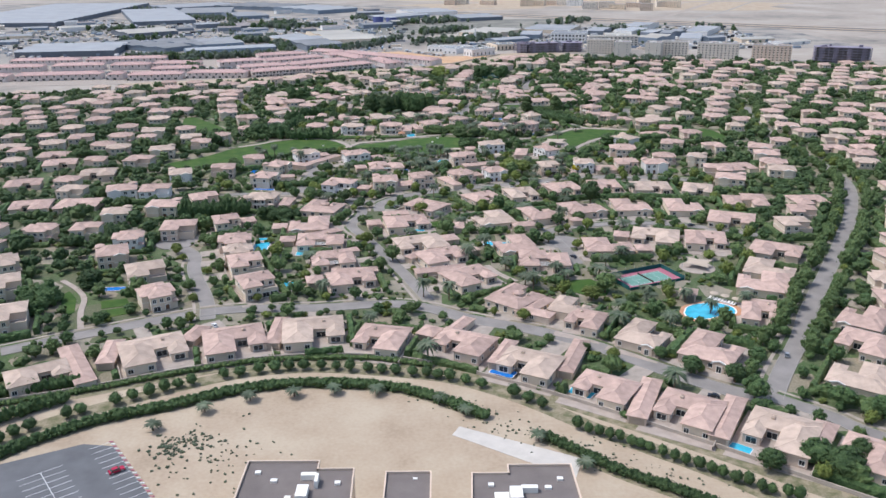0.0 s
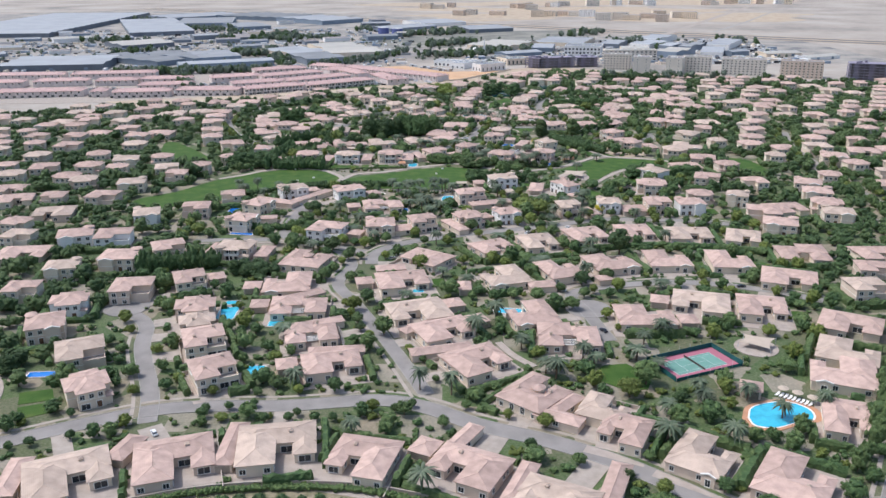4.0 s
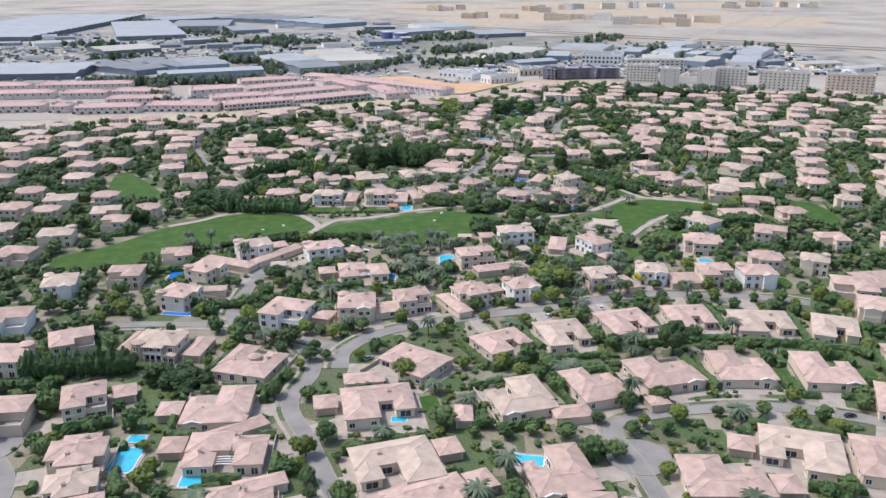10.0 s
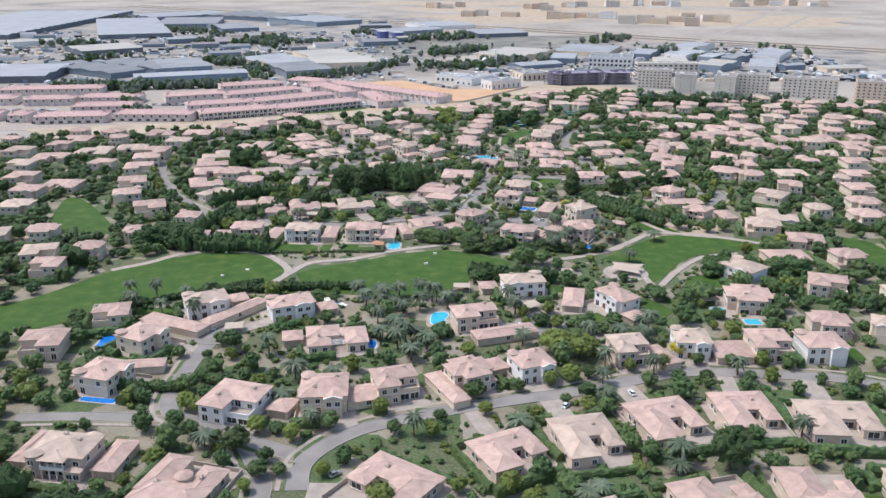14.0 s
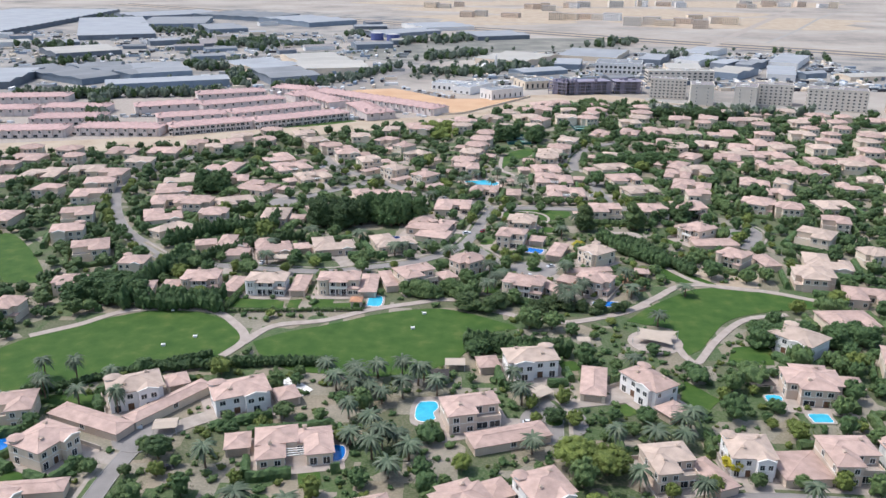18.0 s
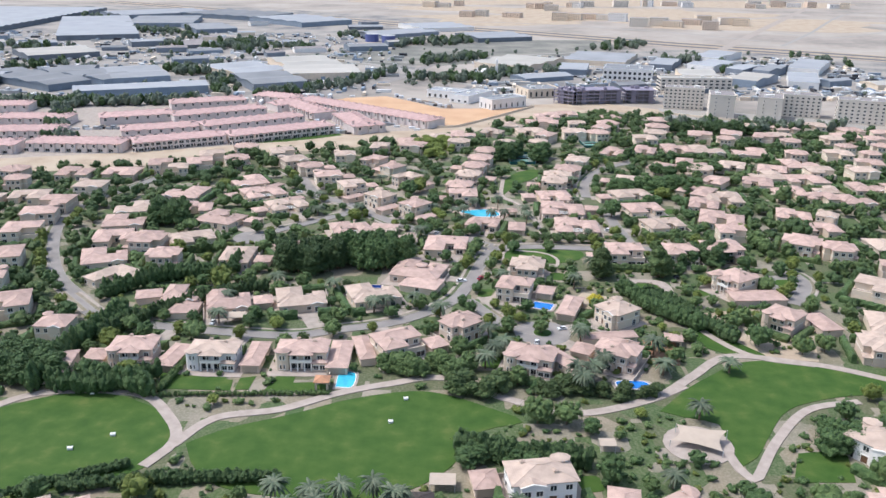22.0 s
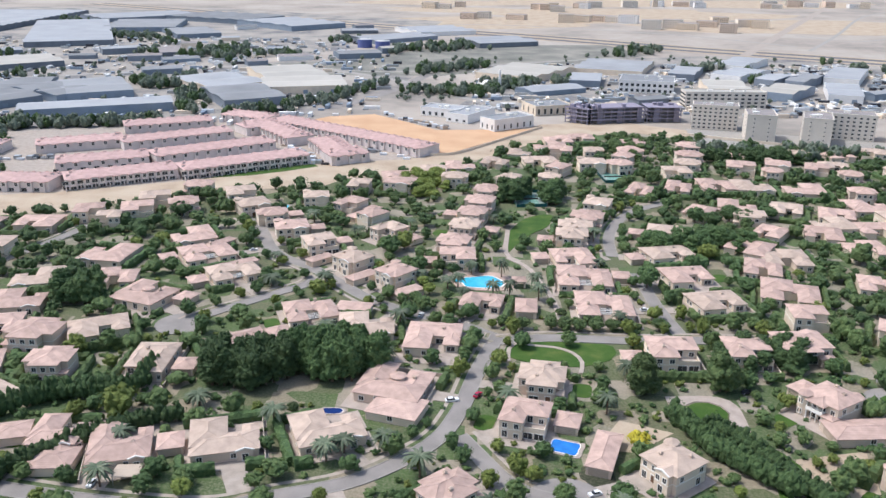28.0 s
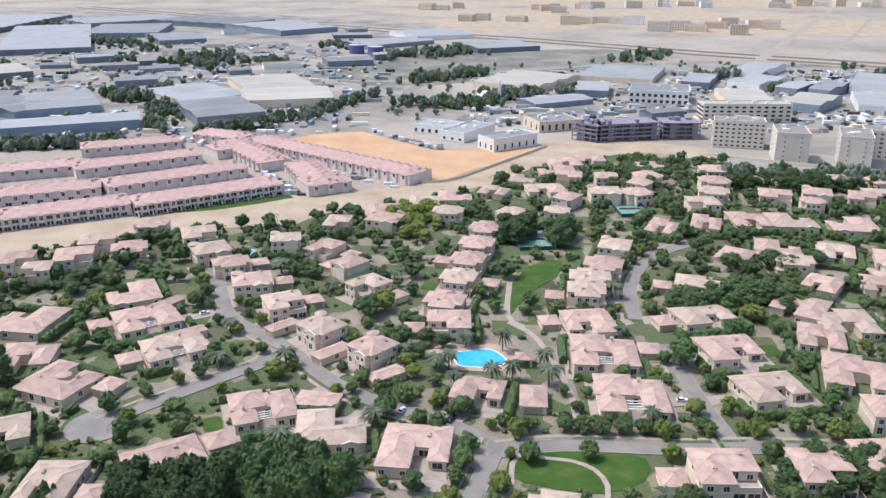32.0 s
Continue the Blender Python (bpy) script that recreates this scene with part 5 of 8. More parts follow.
# ---- the sandy ground and school by the first stretch ----
sheet("ground_sand", [(-420, -200), (520, -200), (520, 60), (137.9, 127.2), (85.7, 162.7), (70.9, 174.7), (53.2, 187.7), (33.5, 201.7), (11.8, 214.7), (-3.9, 222.7), (-24.6, 227.7), (-52.2, 226.7), (-75.8, 219.7), (-101.5, 208.7), (-123.1, 201.7), (-420, 149)], -0.08, "sand", "bare pale sand with tyre tracks beside the estate", "sand")
SHRUB_LINE = [(-116.2, 173.2), (-109.3, 185), (-100, 193.5), (-82.1, 205.2), (-68, 213.2), (-54, 218.4), (-36, 220.2), (-13.8, 217.2), (2, 213.2), (14.8, 206.2), (26.6, 197.2), (38.4, 186.2), (50.2, 177.2), (62.1, 168.2), (71.9, 159.2), (82.7, 147.2)]
HEDGE_LINE = [(-118.2, 163), (-105, 180), (-90.5, 191.4), (-74.2, 198.4), (-57, 206.8), (-40, 210.2), (-16.7, 208.2), (-3, 202.2), (10.8, 192.2)]
HEDGE_EAST = [(25.6, 182.2), (41.4, 167.2), (59.1, 155.2), (70.9, 145.2)]
b = Build()
wall_line = spline([(-147.8, 195.2), (-122.1, 202.2), (-101.5, 209.2), (-75.8, 220.2), (-52.2, 227.2), (-24.6, 228.2), (-3.9, 223.2), (11.8, 215.2), (33.5, 202.2), (53.2, 188.2), (70.9, 175.2), (85.7, 163.2), (118.2, 139.2)])
band(b, wall_line, 0.15, -0.15, -0.2, 1.3, "garden_wall")
tagged(part("boundary_wall", b), "pinkish rendered boundary wall along the estate edge", "wall", kind="structure")
b = Build()
band(b, wall_line, -0.25, -5.0, -0.3, -0.06, "dry_planting")
band(b, spline(SHRUB_LINE), 3.4, -2.2, -0.3, -0.05, "dry_planting")
band(b, spline(HEDGE_LINE), 1.8, -1.8, -0.3, -0.04, "dry_planting")
band(b, spline(HEDGE_EAST), 2.2, -2.2, -0.3, -0.04, "dry_planting")
tagged(part("planting_strip", b), "irrigated planting strips between sand tracks", "planting strip", kind="structure")


def shrub_row():
    """Clipped round shrubs standing apart in a curved row."""
    rnd = random.Random(3)
    proto = None
    line = [p for p in spline(SHRUB_LINE, 3.9) if p.x < 29]
    close = spline([(34.1, 186.4), (49.5, 176.8), (64.9, 165.3), (73.5, 159.3), (81.2, 155.6)], 0.25)
    near = [close[0]]
    for p in close:
        if (p - near[-1]).length > 2.75:
            near.append(p)
    for i, p in enumerate(line + near):
        dense = i >= len(line)
        if rnd.random() < 0.14 and not dense:
            continue
        r = rnd.uniform(2.0, 2.35) if dense else rnd.uniform(2.4, 2.9)
        m = pose(p.x + rnd.uniform(-0.4, 0.4), p.y + rnd.uniform(-0.4, 0.4), 0, 0, 0, rnd.uniform(0, 360))
        if proto is None:
            proto = holder("round_shrub", m, "clipped dark green round shrub in a row on sand", "shrub", "row of round shrubs")
            v, f = crown(77, 220, 16, 0.84, 2, 0.09, (0.14, 0.24))
            part("foliage", tri_mesh("foliage", v * np.array([0.98, 0.98, 1.0]) + np.array([0, 0, 1.05]), f, "leaf_dark"), proto)
            s = proto
        else:
            s = copy_thing(proto, m)
        s.scale = (r / 1.5, r / 1.5, rnd.uniform(0.85, 1.15) * r / 1.5 * (1.2 if dense else 1.0))


def hedge(line, h, w, mat="leaf_dark", step=1.1, seed=1, label="long clipped dark green hedge"):
    rnd, sw = random.Random(seed), Swarm(BUSH)
    for p in spline(line, step):
        sw.add(p.x + rnd.uniform(-0.2, 0.2), p.y + rnd.uniform(-0.2, 0.2), h * 0.5, w * rnd.uniform(0.9, 1.15), h * rnd.uniform(0.6, 0.8), rnd.randrange(3), rnd.uniform(0, 6))
        mark(p.x, p.y, w * 0.6)
    sw.done("hedge", mat, label, "hedge")


shrub_row()
hedge(HEDGE_LINE, 2.4, 2.0, "leaf_dark", 0.9, 2)
hedge(HEDGE_EAST, 2.2, 1.7, "leaf_dark", 0.9, 3)
hedge([(-122, 200), (-101.5, 207.2), (-75.8, 218.2), (-52.2, 225.2), (-24.6, 226.2), (-3.9, 221.2)], 1.5, 1.3, "leaf", 1.2, 7, "clipped green hedge in front of the boundary wall")
hedge([(-147.8, 198.2), (-122.1, 205.2), (-104, 211.2)], 3.6, 2.0, "leaf_dark", 1.6, 4, "tall dark green hedge behind the boundary wall")
for px, py in ((-74.9, 187.2), (-64, 196.2), (-53.2, 202.2), (-41.4, 204.2), (-30.5, 205.7), (-18.7, 205.2), (-1, 200.2), (5.9, 194.2), (23.6, 181.2), (33.5, 169.2)):
    palm(px, py, 2.6, 0.85)
rnd = random.Random(8)
tufts = Swarm(BUSH)
for i in range(190):
    x, y = (rnd.gauss(-66, 3.5), rnd.gauss(180, 4)) if i < 110 else (rnd.gauss(-52, 7), rnd.gauss(175, 7))
    if y < 205 - abs(x + 40) * 0.35:
        r = rnd.uniform(0.2, 0.5) * (1.4 if i < 110 else 1)
        tufts.add(x, y, 0.1, r, r * 0.6, rnd.randrange(3), rnd.uniform(0, 6))
for _ in range(210):
    t = rnd.random()
    x, y = -10 + t * 85, 207 - t * 58 + rnd.gauss(0, 4)
    r = rnd.uniform(0.15, 0.48)
    tufts.add(x, y, 0.1, r, r * 0.6, rnd.randrange(3), rnd.uniform(0, 6))
tufts.done("desert_scrub", "frond", "low dry desert scrub dotted over sand", "scrub")

for tx, ty, th, tr in ((84.6, 200.5, 7.5, 3.6), (82.5, 211, 6, 3.2), (71.5, 216, 6, 3.0), (77.0, 168.6, 5.5, 3.0), (88.8, 170.3, 7, 3.8), (92.8, 165.5, 8, 4.2), (106.5, 196.5, 6.5, 3.2), (114.5, 190.5, 7, 3.6), (83, 193.5, 4.5, 2.2), (100.5, 172.8, 5.5, 2.6)):
    tree(tx, ty, th, tr, "leaf_dark")
tree(34, 470, 4.6, 2.7, "leaf_dark", label="round dark green tree on a kerbed island")

for tx, ty in ((-64.8, 261.9), (-58.7, 262.7), (-52.1, 264.3), (-47.6, 256.4), (-41.4, 256.9), (-34.5, 257), (-29.6, 257), (-13.3, 261.6), (-8.7, 264), (-128, 246), (-119, 254), (-105, 245), (-96, 248)):
    tree(tx, ty, 2.8, 1.25, "leaf_dark", label="small round clipped tree on the road verge")
    mark(tx, ty, 1.2)
hedge([(-122, 186), (-112, 196), (-104, 202)], 3.4, 2.0, "leaf_dark", 1.2, 6, "tall dark green hedge beside the sand track")
# parking lot
sheet("parking_lot", [(-90.6, 181.2), (-82.7, 180.2), (-65, 157.2), (-65, 127.2), (-180, 100), (-180, 135)], 0.0, "dark_asphalt", "grey asphalt parking lot with white bay lines", "parking lot")


def parking():
    b = Build()
    u, v = Vector((18, -23)).normalized(), Vector((23, 18)).normalized()
    o = Vector((-88.2, 178.7))
    for i in range(16):
        p = o + u * (2.6 * i)
        band(b, [p, p + v * 5.2], 0.07, -0.07, 0.012, 0.012, "paint")
    q = o - v * 12
    for i in range(13):
        for d in (0, -5.2):
            p = q + u * (3 + 2.6 * i) + v * d
            band(b, [p, p + v * 5.0], 0.07, -0.07, 0.012, 0.012, "paint")
    band(b, [q + u * 3, q + u * 34], 0.07, -0.07, 0.016, 0.016, "paint")
    tagged(part("bay_lines", b), "white painted parking bay lines on asphalt", "road marking", kind="structure")
    b = Build()
    for i in range(30):
        p = o + v * 5.5 + u * (1.3 * i)
        b.box(p.x - 0.5, p.y - 0.2, -0.1, p.x + 0.5, p.y + 0.2, 0.18, "paint" if i % 2 else "court_red")
    tagged(part("painted_kerb", b), "red and white kerb blocks round the parking lot", "kerb", kind="structure")


parking()


# ---- cars ----
CARS = {}


def car(x, y, a, paint, words):
    m = pose(x, y, 0.06, 0, 0, a) @ Matrix.Diagonal((0.84, 0.84, 1, 1))
    if paint in CARS:
        return copy_thing(CARS[paint], m)
    c = CARS[paint] = holder("car", m, words, "car", "parked cars")
    b = Build()
    for z0, z1, x0, x1, w in ((0.3, 0.75, -2.2, 2.2, 0.9), (0.75, 0.9, -2.15, 2.1, 0.86)):
        b.box(x0, -w, z0, x1, w, z1, paint)
    part("body", b, c)
    b = Build()
    lo = [(-1.7, -0.82), (1.0, -0.82), (1.0, 0.82), (-1.7, 0.82)]
    hi = [(-1.25, -0.66), (0.35, -0.66), (0.35, 0.66), (-1.25, 0.66)]
    for i in range(4):
        j = (i + 1) % 4
        b.face([(*lo[i], 0.9), (*lo[j], 0.9), (*hi[j], 1.42), (*hi[i], 1.42)], "glass")
    b.face([(*p, 1.42) for p in hi], paint)
    part("cabin", b, c)
    for wx in (-1.35, 1.35):
        for wy in (-0.82, 0.82):
            b = Build()
            for k in range(10):
                a0, a1 = 6.283 * k / 10, 6.283 * (k + 1) / 10
                p, q = (math.cos(a0) * 0.33, math.sin(a0) * 0.33), (math.cos(a1) * 0.33, math.sin(a1) * 0.33)
                b.face([(p[0], -0.1, p[1]), (q[0], -0.1, q[1]), (q[0], 0.1, q[1]), (p[0], 0.1, p[1])], "rubber")
                b.face([(0, -0.1, 0), (q[0], -0.1, q[1]), (p[0], -0.1, p[1])], "silver_car")
                b.face([(0, 0.1, 0), (p[0], 0.1, p[1]), (q[0], 0.1, q[1])], "silver_car")
            part("wheel", b, c, m=pose(wx, wy, 0.33))
    return c


for x, y, a, p, w in ((-77.8, 169.2, 38, "red_car", "dark red saloon car in a parking bay"), (12, 625, 15, "white_car", "white car on the estate road"), (19, 628, 60, "red_car", "dark red car on a driveway"), (1, 680, 70, "white_car", "white car outside the pool house"), (14, 676, 65, "dark_car", "black car beside the pool house"), (-36, 327, 60, "silver_car", "silver car on the estate road"), (-88, 575, 15, "white_car", "white car on the estate road"), (35, 352, 10, "white_car", "white car on the close"), (43, 349, 150, "white_car", "white car on the close"), (-60, 446, 30, "dark_car", "black car on the close"), (93, 632, 5, "dark_car", "black car on the lane"), (52, 313, 120, "dark_car", "black car on the close"), (103.4, 226.2, 70, "silver_car", "silver car on the avenue"), (73.9, 202.2, 160, "dark_car", "black car on the estate road"), (-22, 384, 40, "silver_car", "silver car on the estate road"), (36, 417, 60, "white_car", "white car beside the road"), (-93, 583, 20, "silver_car", "silver car on the estate road"), (110, 352, 10, "dark_car", "black car on the close")):
    car(x, y, a, p, w)


# ---- school roofs ----
def school(name, pts, top, units):
    s = holder(name, pose(0, 0, 0), "grey flat-roofed school block with pale parapets", "school building", "school blocks")
    b = Build()
    b.prism(pts, -0.2, top, "cream", "school_roof")
    part("wall", b, s)
    b = Build()
    n = len(pts)
    for i in range(n):
        p, q = Vector(pts[i]), Vector(pts[(i + 1) % n])
        d = (q - p).normalized() * 0.15
        sd = Vector((-d.y, d.x))
        c = [p - d - sd, q + d - sd, q + d + sd, p - d + sd]
        b.prism([tuple(v) for v in c], top - 0.02, top + 0.7 + 0.004 * i, "pink")
    part("parapet", b, s)
    for x, y, w, d, h in units:
        b = Build()
        b.box(x - w / 2, y - d / 2, top, x + w / 2, y + d / 2, top + h, "trim")
        part("roof_unit", b, s)


school("school_block", [(-43.3, 123.2), (-18.7, 123.2), (-19.7, 155.2), (-27.6, 155.2), (-27.6, 158.2), (-43.3, 158.2)], 12, ((-40.4, 154.2, 1.2, 1, 0.6), (-36.4, 151.2, 1.4, 1, 0.6), (-32.5, 145.2, 1.2, 1, 0.6), (-36.4, 142.2, 1.4, 1, 0.6), (-22.7, 150.2, 1.2, 1, 0.7), (-29.6, 146.2, 2.4, 4, 1.8), (-29.1, 152.2, 3.2, 1.2, 1.6), (-27.1, 150.2, 0.7, 3, 2.2), (-32.5, 141.2, 1.2, 1, 0.6)))
school("school_block", [(-12.8, 123.2), (-3, 123.2), (-3, 156.2), (-12.8, 156.2)], 10, ((-5.9, 144.2, 3.5, 0.5, 0.4), (-6.4, 154.2, 1, 0.6, 0.2)))
school("school_block", [(4.9, 123.2), (28.6, 123.2), (27.6, 156.2), (13.8, 156.2), (13.8, 153.2), (5.9, 153.2)], 12, ((9.8, 149.2, 1.2, 1, 0.6), (24.6, 151.2, 1.2, 1, 0.6), (21.7, 148.2, 1.4, 1, 0.6), (14.8, 145.2, 2.6, 4, 1.8), (17.7, 147.2, 3.4, 1.2, 1.6), (11.8, 145.2, 3, 2, 0.8), (20.7, 142.2, 1.3, 1, 0.8)))
sheet("concrete_apron", [(2, 184.2), (3.9, 188.2), (33.5, 173.2), (30.5, 165.2)], 0.02, "concrete", "pale concrete apron on the sand", "paving")


# ---- tennis courts, pools, shade sails ----
def tennis(x, y, a, L, Wd, label, rim="court_red", rim_words="dark red painted surround"):
    m = pose(x, y, 0, 0, 0, a)
    c = holder("tennis_court", m, label, "tennis court")
    b = Build()
    b.box(-L / 2 - 3.2, -Wd / 2 - 2.6, -0.2, L / 2 + 3.2, Wd / 2 + 2.6, 0.10, rim)
    part("surround", b, c, rim_words)
    b = Build()
    b.box(-L / 2, -Wd / 2, 0.05, L / 2, Wd / 2, 0.125, "court_green")
    part("court", b, c, "green painted playing court")
    b = Build()
    for y0 in (-Wd / 2, -Wd * 0.375, 0, Wd * 0.375, Wd / 2):
        x1 = L / 2 if y0 else L * 0.27
        b.box(-x1, y0 - 0.035, 0.1, x1, y0 + 0.035, 0.134, "paint")
    for x0 in (-L / 2, -L * 0.27, L * 0.27, L / 2):
        w = Wd / 2 if abs(x0) > L * 0.3 else Wd * 0.375
        b.box(x0 - 0.035, -w, 0.1, x0 + 0.035, w, 0.138, "paint")
    part("court_lines", b, c)
    b = Build()
    b.box(-0.03, -Wd / 2 - 0.6, 0.1, 0.03, Wd / 2 + 0.6, 1.0, "thatch")
    part("net", b, c)
    fx, fy = L / 2 + 3.3, Wd / 2 + 2.7
    for x0, y0, x1, y1 in ((-fx, fy, fx, fy + 0.06), (-fx, -fy - 0.06, fx, -fy), (-fx - 0.06, -fy, -fx, fy), (fx, -fy, fx + 0.06, fy)):
        b = Build()
        b.box(x0, y0, 0.0, x1, y1, 2.0 if y0 != -fy - 0.06 else 1.3, "screen")
        part("windscreen", b, c, "dark green mesh windscreen")
    for i in range(7):
        for s in (-1, 1):
            b = Build()
            b.cone(-fx + i * fx / 3, s * (fy + 0.12), 0, 3.4, 0.05, 0.05, "steel", 6)
            part("post", b, c)


tennis(75.5, 290.0, 24, 18, 8.6, "green tennis court with a dark red surround and mesh fence")
tennis(46, 819, 95, 18, 9, "faded green tennis court between tall dark trees", "court_pale", "faded grey-green surround")
tennis(95, 864, 95, 16, 9, "pale green sports court behind a hedge", "court_pale", "faded grey-green surround")


def pool(x, y, pts, mat="water", deck="paving", label="bright blue swimming pool with a pale paved deck", grow=1.25):
    """A pool whose outline is a smooth curve; coping, water and deck."""
    s = [tuple(p) for p in spline(pts + [pts[0]], 1.0)][:-1]
    p = holder("swimming_pool", pose(x, y, 0), label, "swimming pool", "swimming pools")
    b = Build()
    b.prism([(u * grow, v * grow) for u, v in s], -0.2, 0.12, deck)
    part("deck", b, p)
    b = Build()
    b.prism([(u * 1.06, v * 1.06) for u, v in s], 0.0, 0.15, "trim")
    part("coping", b, p)
    b = Build()
    b.prism(s, 0.0, 0.165, mat)
    part("water", b, p)
    mark(x, y, max(abs(u) for u, v in s) * 0.9)


pool(90, 260.5, [(-8.5, -2), (-6, 3), (-1, 5.5), (5, 6), (9, 2), (8, -3), (3, -4.5), (-3, -7), (-8, -6)], deck="terracotta")
pool(21.1, 710, [(-9.5, 4), (-3, 5.5), (3, 7), (6, 5), (8.5, 0), (6, -4), (0, -4.5), (-5, -3.5), (-6.5, 0), (-9, 1)], deck="terracotta_pale", grow=1.55)
pool(0.3, 474.2, [(-1.8, 5), (2.2, 5.2), (3.0, 2), (1.8, -0.5), (2.4, -3.5), (0.2, -5), (-2.6, -3.8), (-2.8, 2)], grow=1.5)
for x, y, w, d, a, mt in ((-76, 328.6, 6, 10, 0, "water"), (-57.1, 319.8, 5, 4, 0, "water"), (-10.2, 348.8, 4, 2.5, 0, "water"), (21.7, 330.3, 9, 4, -10, "water"), (-56.7, 285, 5, 7, 0, "water"), (-76.6, 338, 4, 3, 0, "water"), (39.9, 603.8, 6.5, 5, -20, "deep_water"), (17.2, 217.3, 7, 4, -30, "deep_water"), (38.2, 205.2, 6.5, 4, -35, "water"), (72.8, 176.9, 5, 3.4, -38, "water"), (-92, 417.5, 10, 2.2, -8, "deep_water"), (-104.6, 453.9, 4, 8, 0, "deep_water"), (-70.7, 801.3, 6, 5, 0, "water"), (105, 474, 5, 4, 0, "water"), (-119.8, 283.4, 8, 3, 5, "deep_water"), (57, 726, 4, 2, 0, "water")):
    ca, sa = math.cos(radians(a)), math.sin(radians(a))
    q = [(-w / 2, -d / 2), (0, -d / 2 - 0.1), (w / 2, -d / 2), (w / 2 + 0.1, 0), (w / 2, d / 2), (0, d / 2 + 0.1), (-w / 2, d / 2), (-w / 2 - 0.1, 0)]
    pool(x, y, [(u * ca - v * sa, u * sa + v * ca) for u, v in q], mt, label="small blue garden swimming pool with a paved edge", grow=1.35)


def lounger(x, y, a):
    t = holder("sun_lounger", pose(x, y, 0.13, 0, 0, a), "white sun lounger beside the swimming pool", "sun lounger", "sun loungers")
    b = Build()
    b.box(-0.35, -1.0, 0.25, 0.35, 0.5, 0.36, "white")
    b.box(-0.35, -1.0, 0.0, -0.27, -0.9, 0.26, "white")
    b.box(0.27, 0.4, 0.0, 0.35, 0.5, 0.26, "white")
    part("bed", b, t)
    b = Build()
    b.face([(-0.35, 0.5, 0.34), (0.35, 0.5, 0.34), (0.35, 1.0, 0.85), (-0.35, 1.0, 0.85)], "white")
    b.face([(-0.35, 1.0, 0.79), (0.35, 1.0, 0.79), (0.35, 0.5, 0.28), (-0.35, 0.5, 0.28)], "white")
    part("backrest", b, t)


def umbrella(x, y):
    t = holder("parasol", pose(x, y, 0.13), "cream parasol on a pole beside the pool", "parasol", "parasols")
    b = Build()
    b.cone(0, 0, 2.2, 2.8, 1.6, 0.05, "sail", 8)
    part("canopy", b, t)
    b = Build()
    b.cone(0, 0, 0, 2.3, 0.04, 0.04, "steel", 6)
    part("pole", b, t)


for k in range(9):
    lounger(93.5 + k * 0.85, 270.8 - k * 0.75, -48)
for ux, uy in ((95.2, 271.4), (98.2, 268.8), (101.3, 266.1)):
    umbrella(ux, uy)


def sail(x, y, a, s=1.0):
    t = holder("shade_sail", pose(x, y, 0, 0, 0, a), "sand-coloured peaked shade sail on steel posts over paving", "shade sail", "shade sails")
    b = Build()
    b.cone(0, 0, -0.2, 0.14, 7.5 * s, 7.5 * s, "path", 20)
    part("pad", b, t)
    corners = [(-6.0 * s, -2.0 * s, 2.4), (4.5 * s, -4.0 * s, 2.2), (6.0 * s, 3.0 * s, 3.6), (-4.5 * s, 4.0 * s, 3.2)]
    b, n = Build(), 6

    def at(u, v):
        p = (Vector(corners[0]) * (1 - u) + Vector(corners[1]) * u) * (1 - v) + (Vector(corners[3]) * (1 - u) + Vector(corners[2]) * u) * v
        c = 1 - 0.22 * (math.sin(math.pi * u) * (1 - math.sin(math.pi * v)) + math.sin(math.pi * v) * (1 - math.sin(math.pi * u)))
        mid = Vector((0, 0, p.z))
        return mid + (p - mid) * c + Vector((0, 0, 0.4 * math.sin(math.pi * u) * math.sin(math.pi * v)))

    for i in range(n):
        for j in range(n):
            q = [at((i + du) / n, (j + dv) / n) for du, dv in ((0, 0), (1, 0), (1, 1), (0, 1))]
            b.face(q, "sail")
            b.face([v - Vector((0, 0, 0.03)) for v in reversed(q)], "sail")
    part("canvas", b, t)
    for c in corners:
        b = Build()
        b.cone(c[0] * 1.02, c[1] * 1.02, 0, c[2] + 0.1, 0.1, 0.08, "steel", 8)
        part("post", b, t)


sail(98, 301, -20, 0.9)
sail(71, 519, -10, 1.15)


def pavilion(x, y, a, s=1.0, roof="roof"):
    p = holder("pavilion", pose(x, y, 0, 0, 0, a), "small square pavilion with arched sides and hipped roof", "pavilion", "garden pavilions")
    b = Build()
    b.hip(-2 * s, -2 * s, 2 * s, 2 * s, 3.2, 1.3, roof, 0.4)
    part("roof", b, p)
    b = Build()
    b.box(-2 * s, -2 * s, 2.5, 2 * s, 2 * s, 3.18, "pink")
    part("beam", b, p)
    for u in (-1, 1):
        for v in (-1, 1):
            b = Build()
            b.box(u * 1.75 * s - 0.28, v * 1.75 * s - 0.28, -0.2, u * 1.75 * s + 0.28, v * 1.75 * s + 0.28, 2.5, "pink")
            part("pillar", b, p)


pavilion(86.2, 271.5, -20, 1.4)
pavilion(35, 708, 0, 1.1)
pavilion(-29, 679, 10, 1.0)

# plain white boxes for small pale objects of unknown use
for bx, by in ((-3, 538.4), (-6.2, 526.5), (-75.1, 517.8), (-83.1, 511.4), (-88.9, 538.2)):
    t = holder("pump_box", pose(bx, by, 0, 0, 0, 12), "small white box standing on the lawn", "irrigation box", "irrigation boxes")
    b = Build()
    b.box(-0.55, -0.4, -0.1, 0.55, 0.4, 0.7, "trim")
    part("body", b, t)
    b = Build()
    b.hip(-0.55, -0.4, 0.55, 0.4, 0.76, 0.12, "trim", 0.08, 0.06)
    part("lid", b, t)

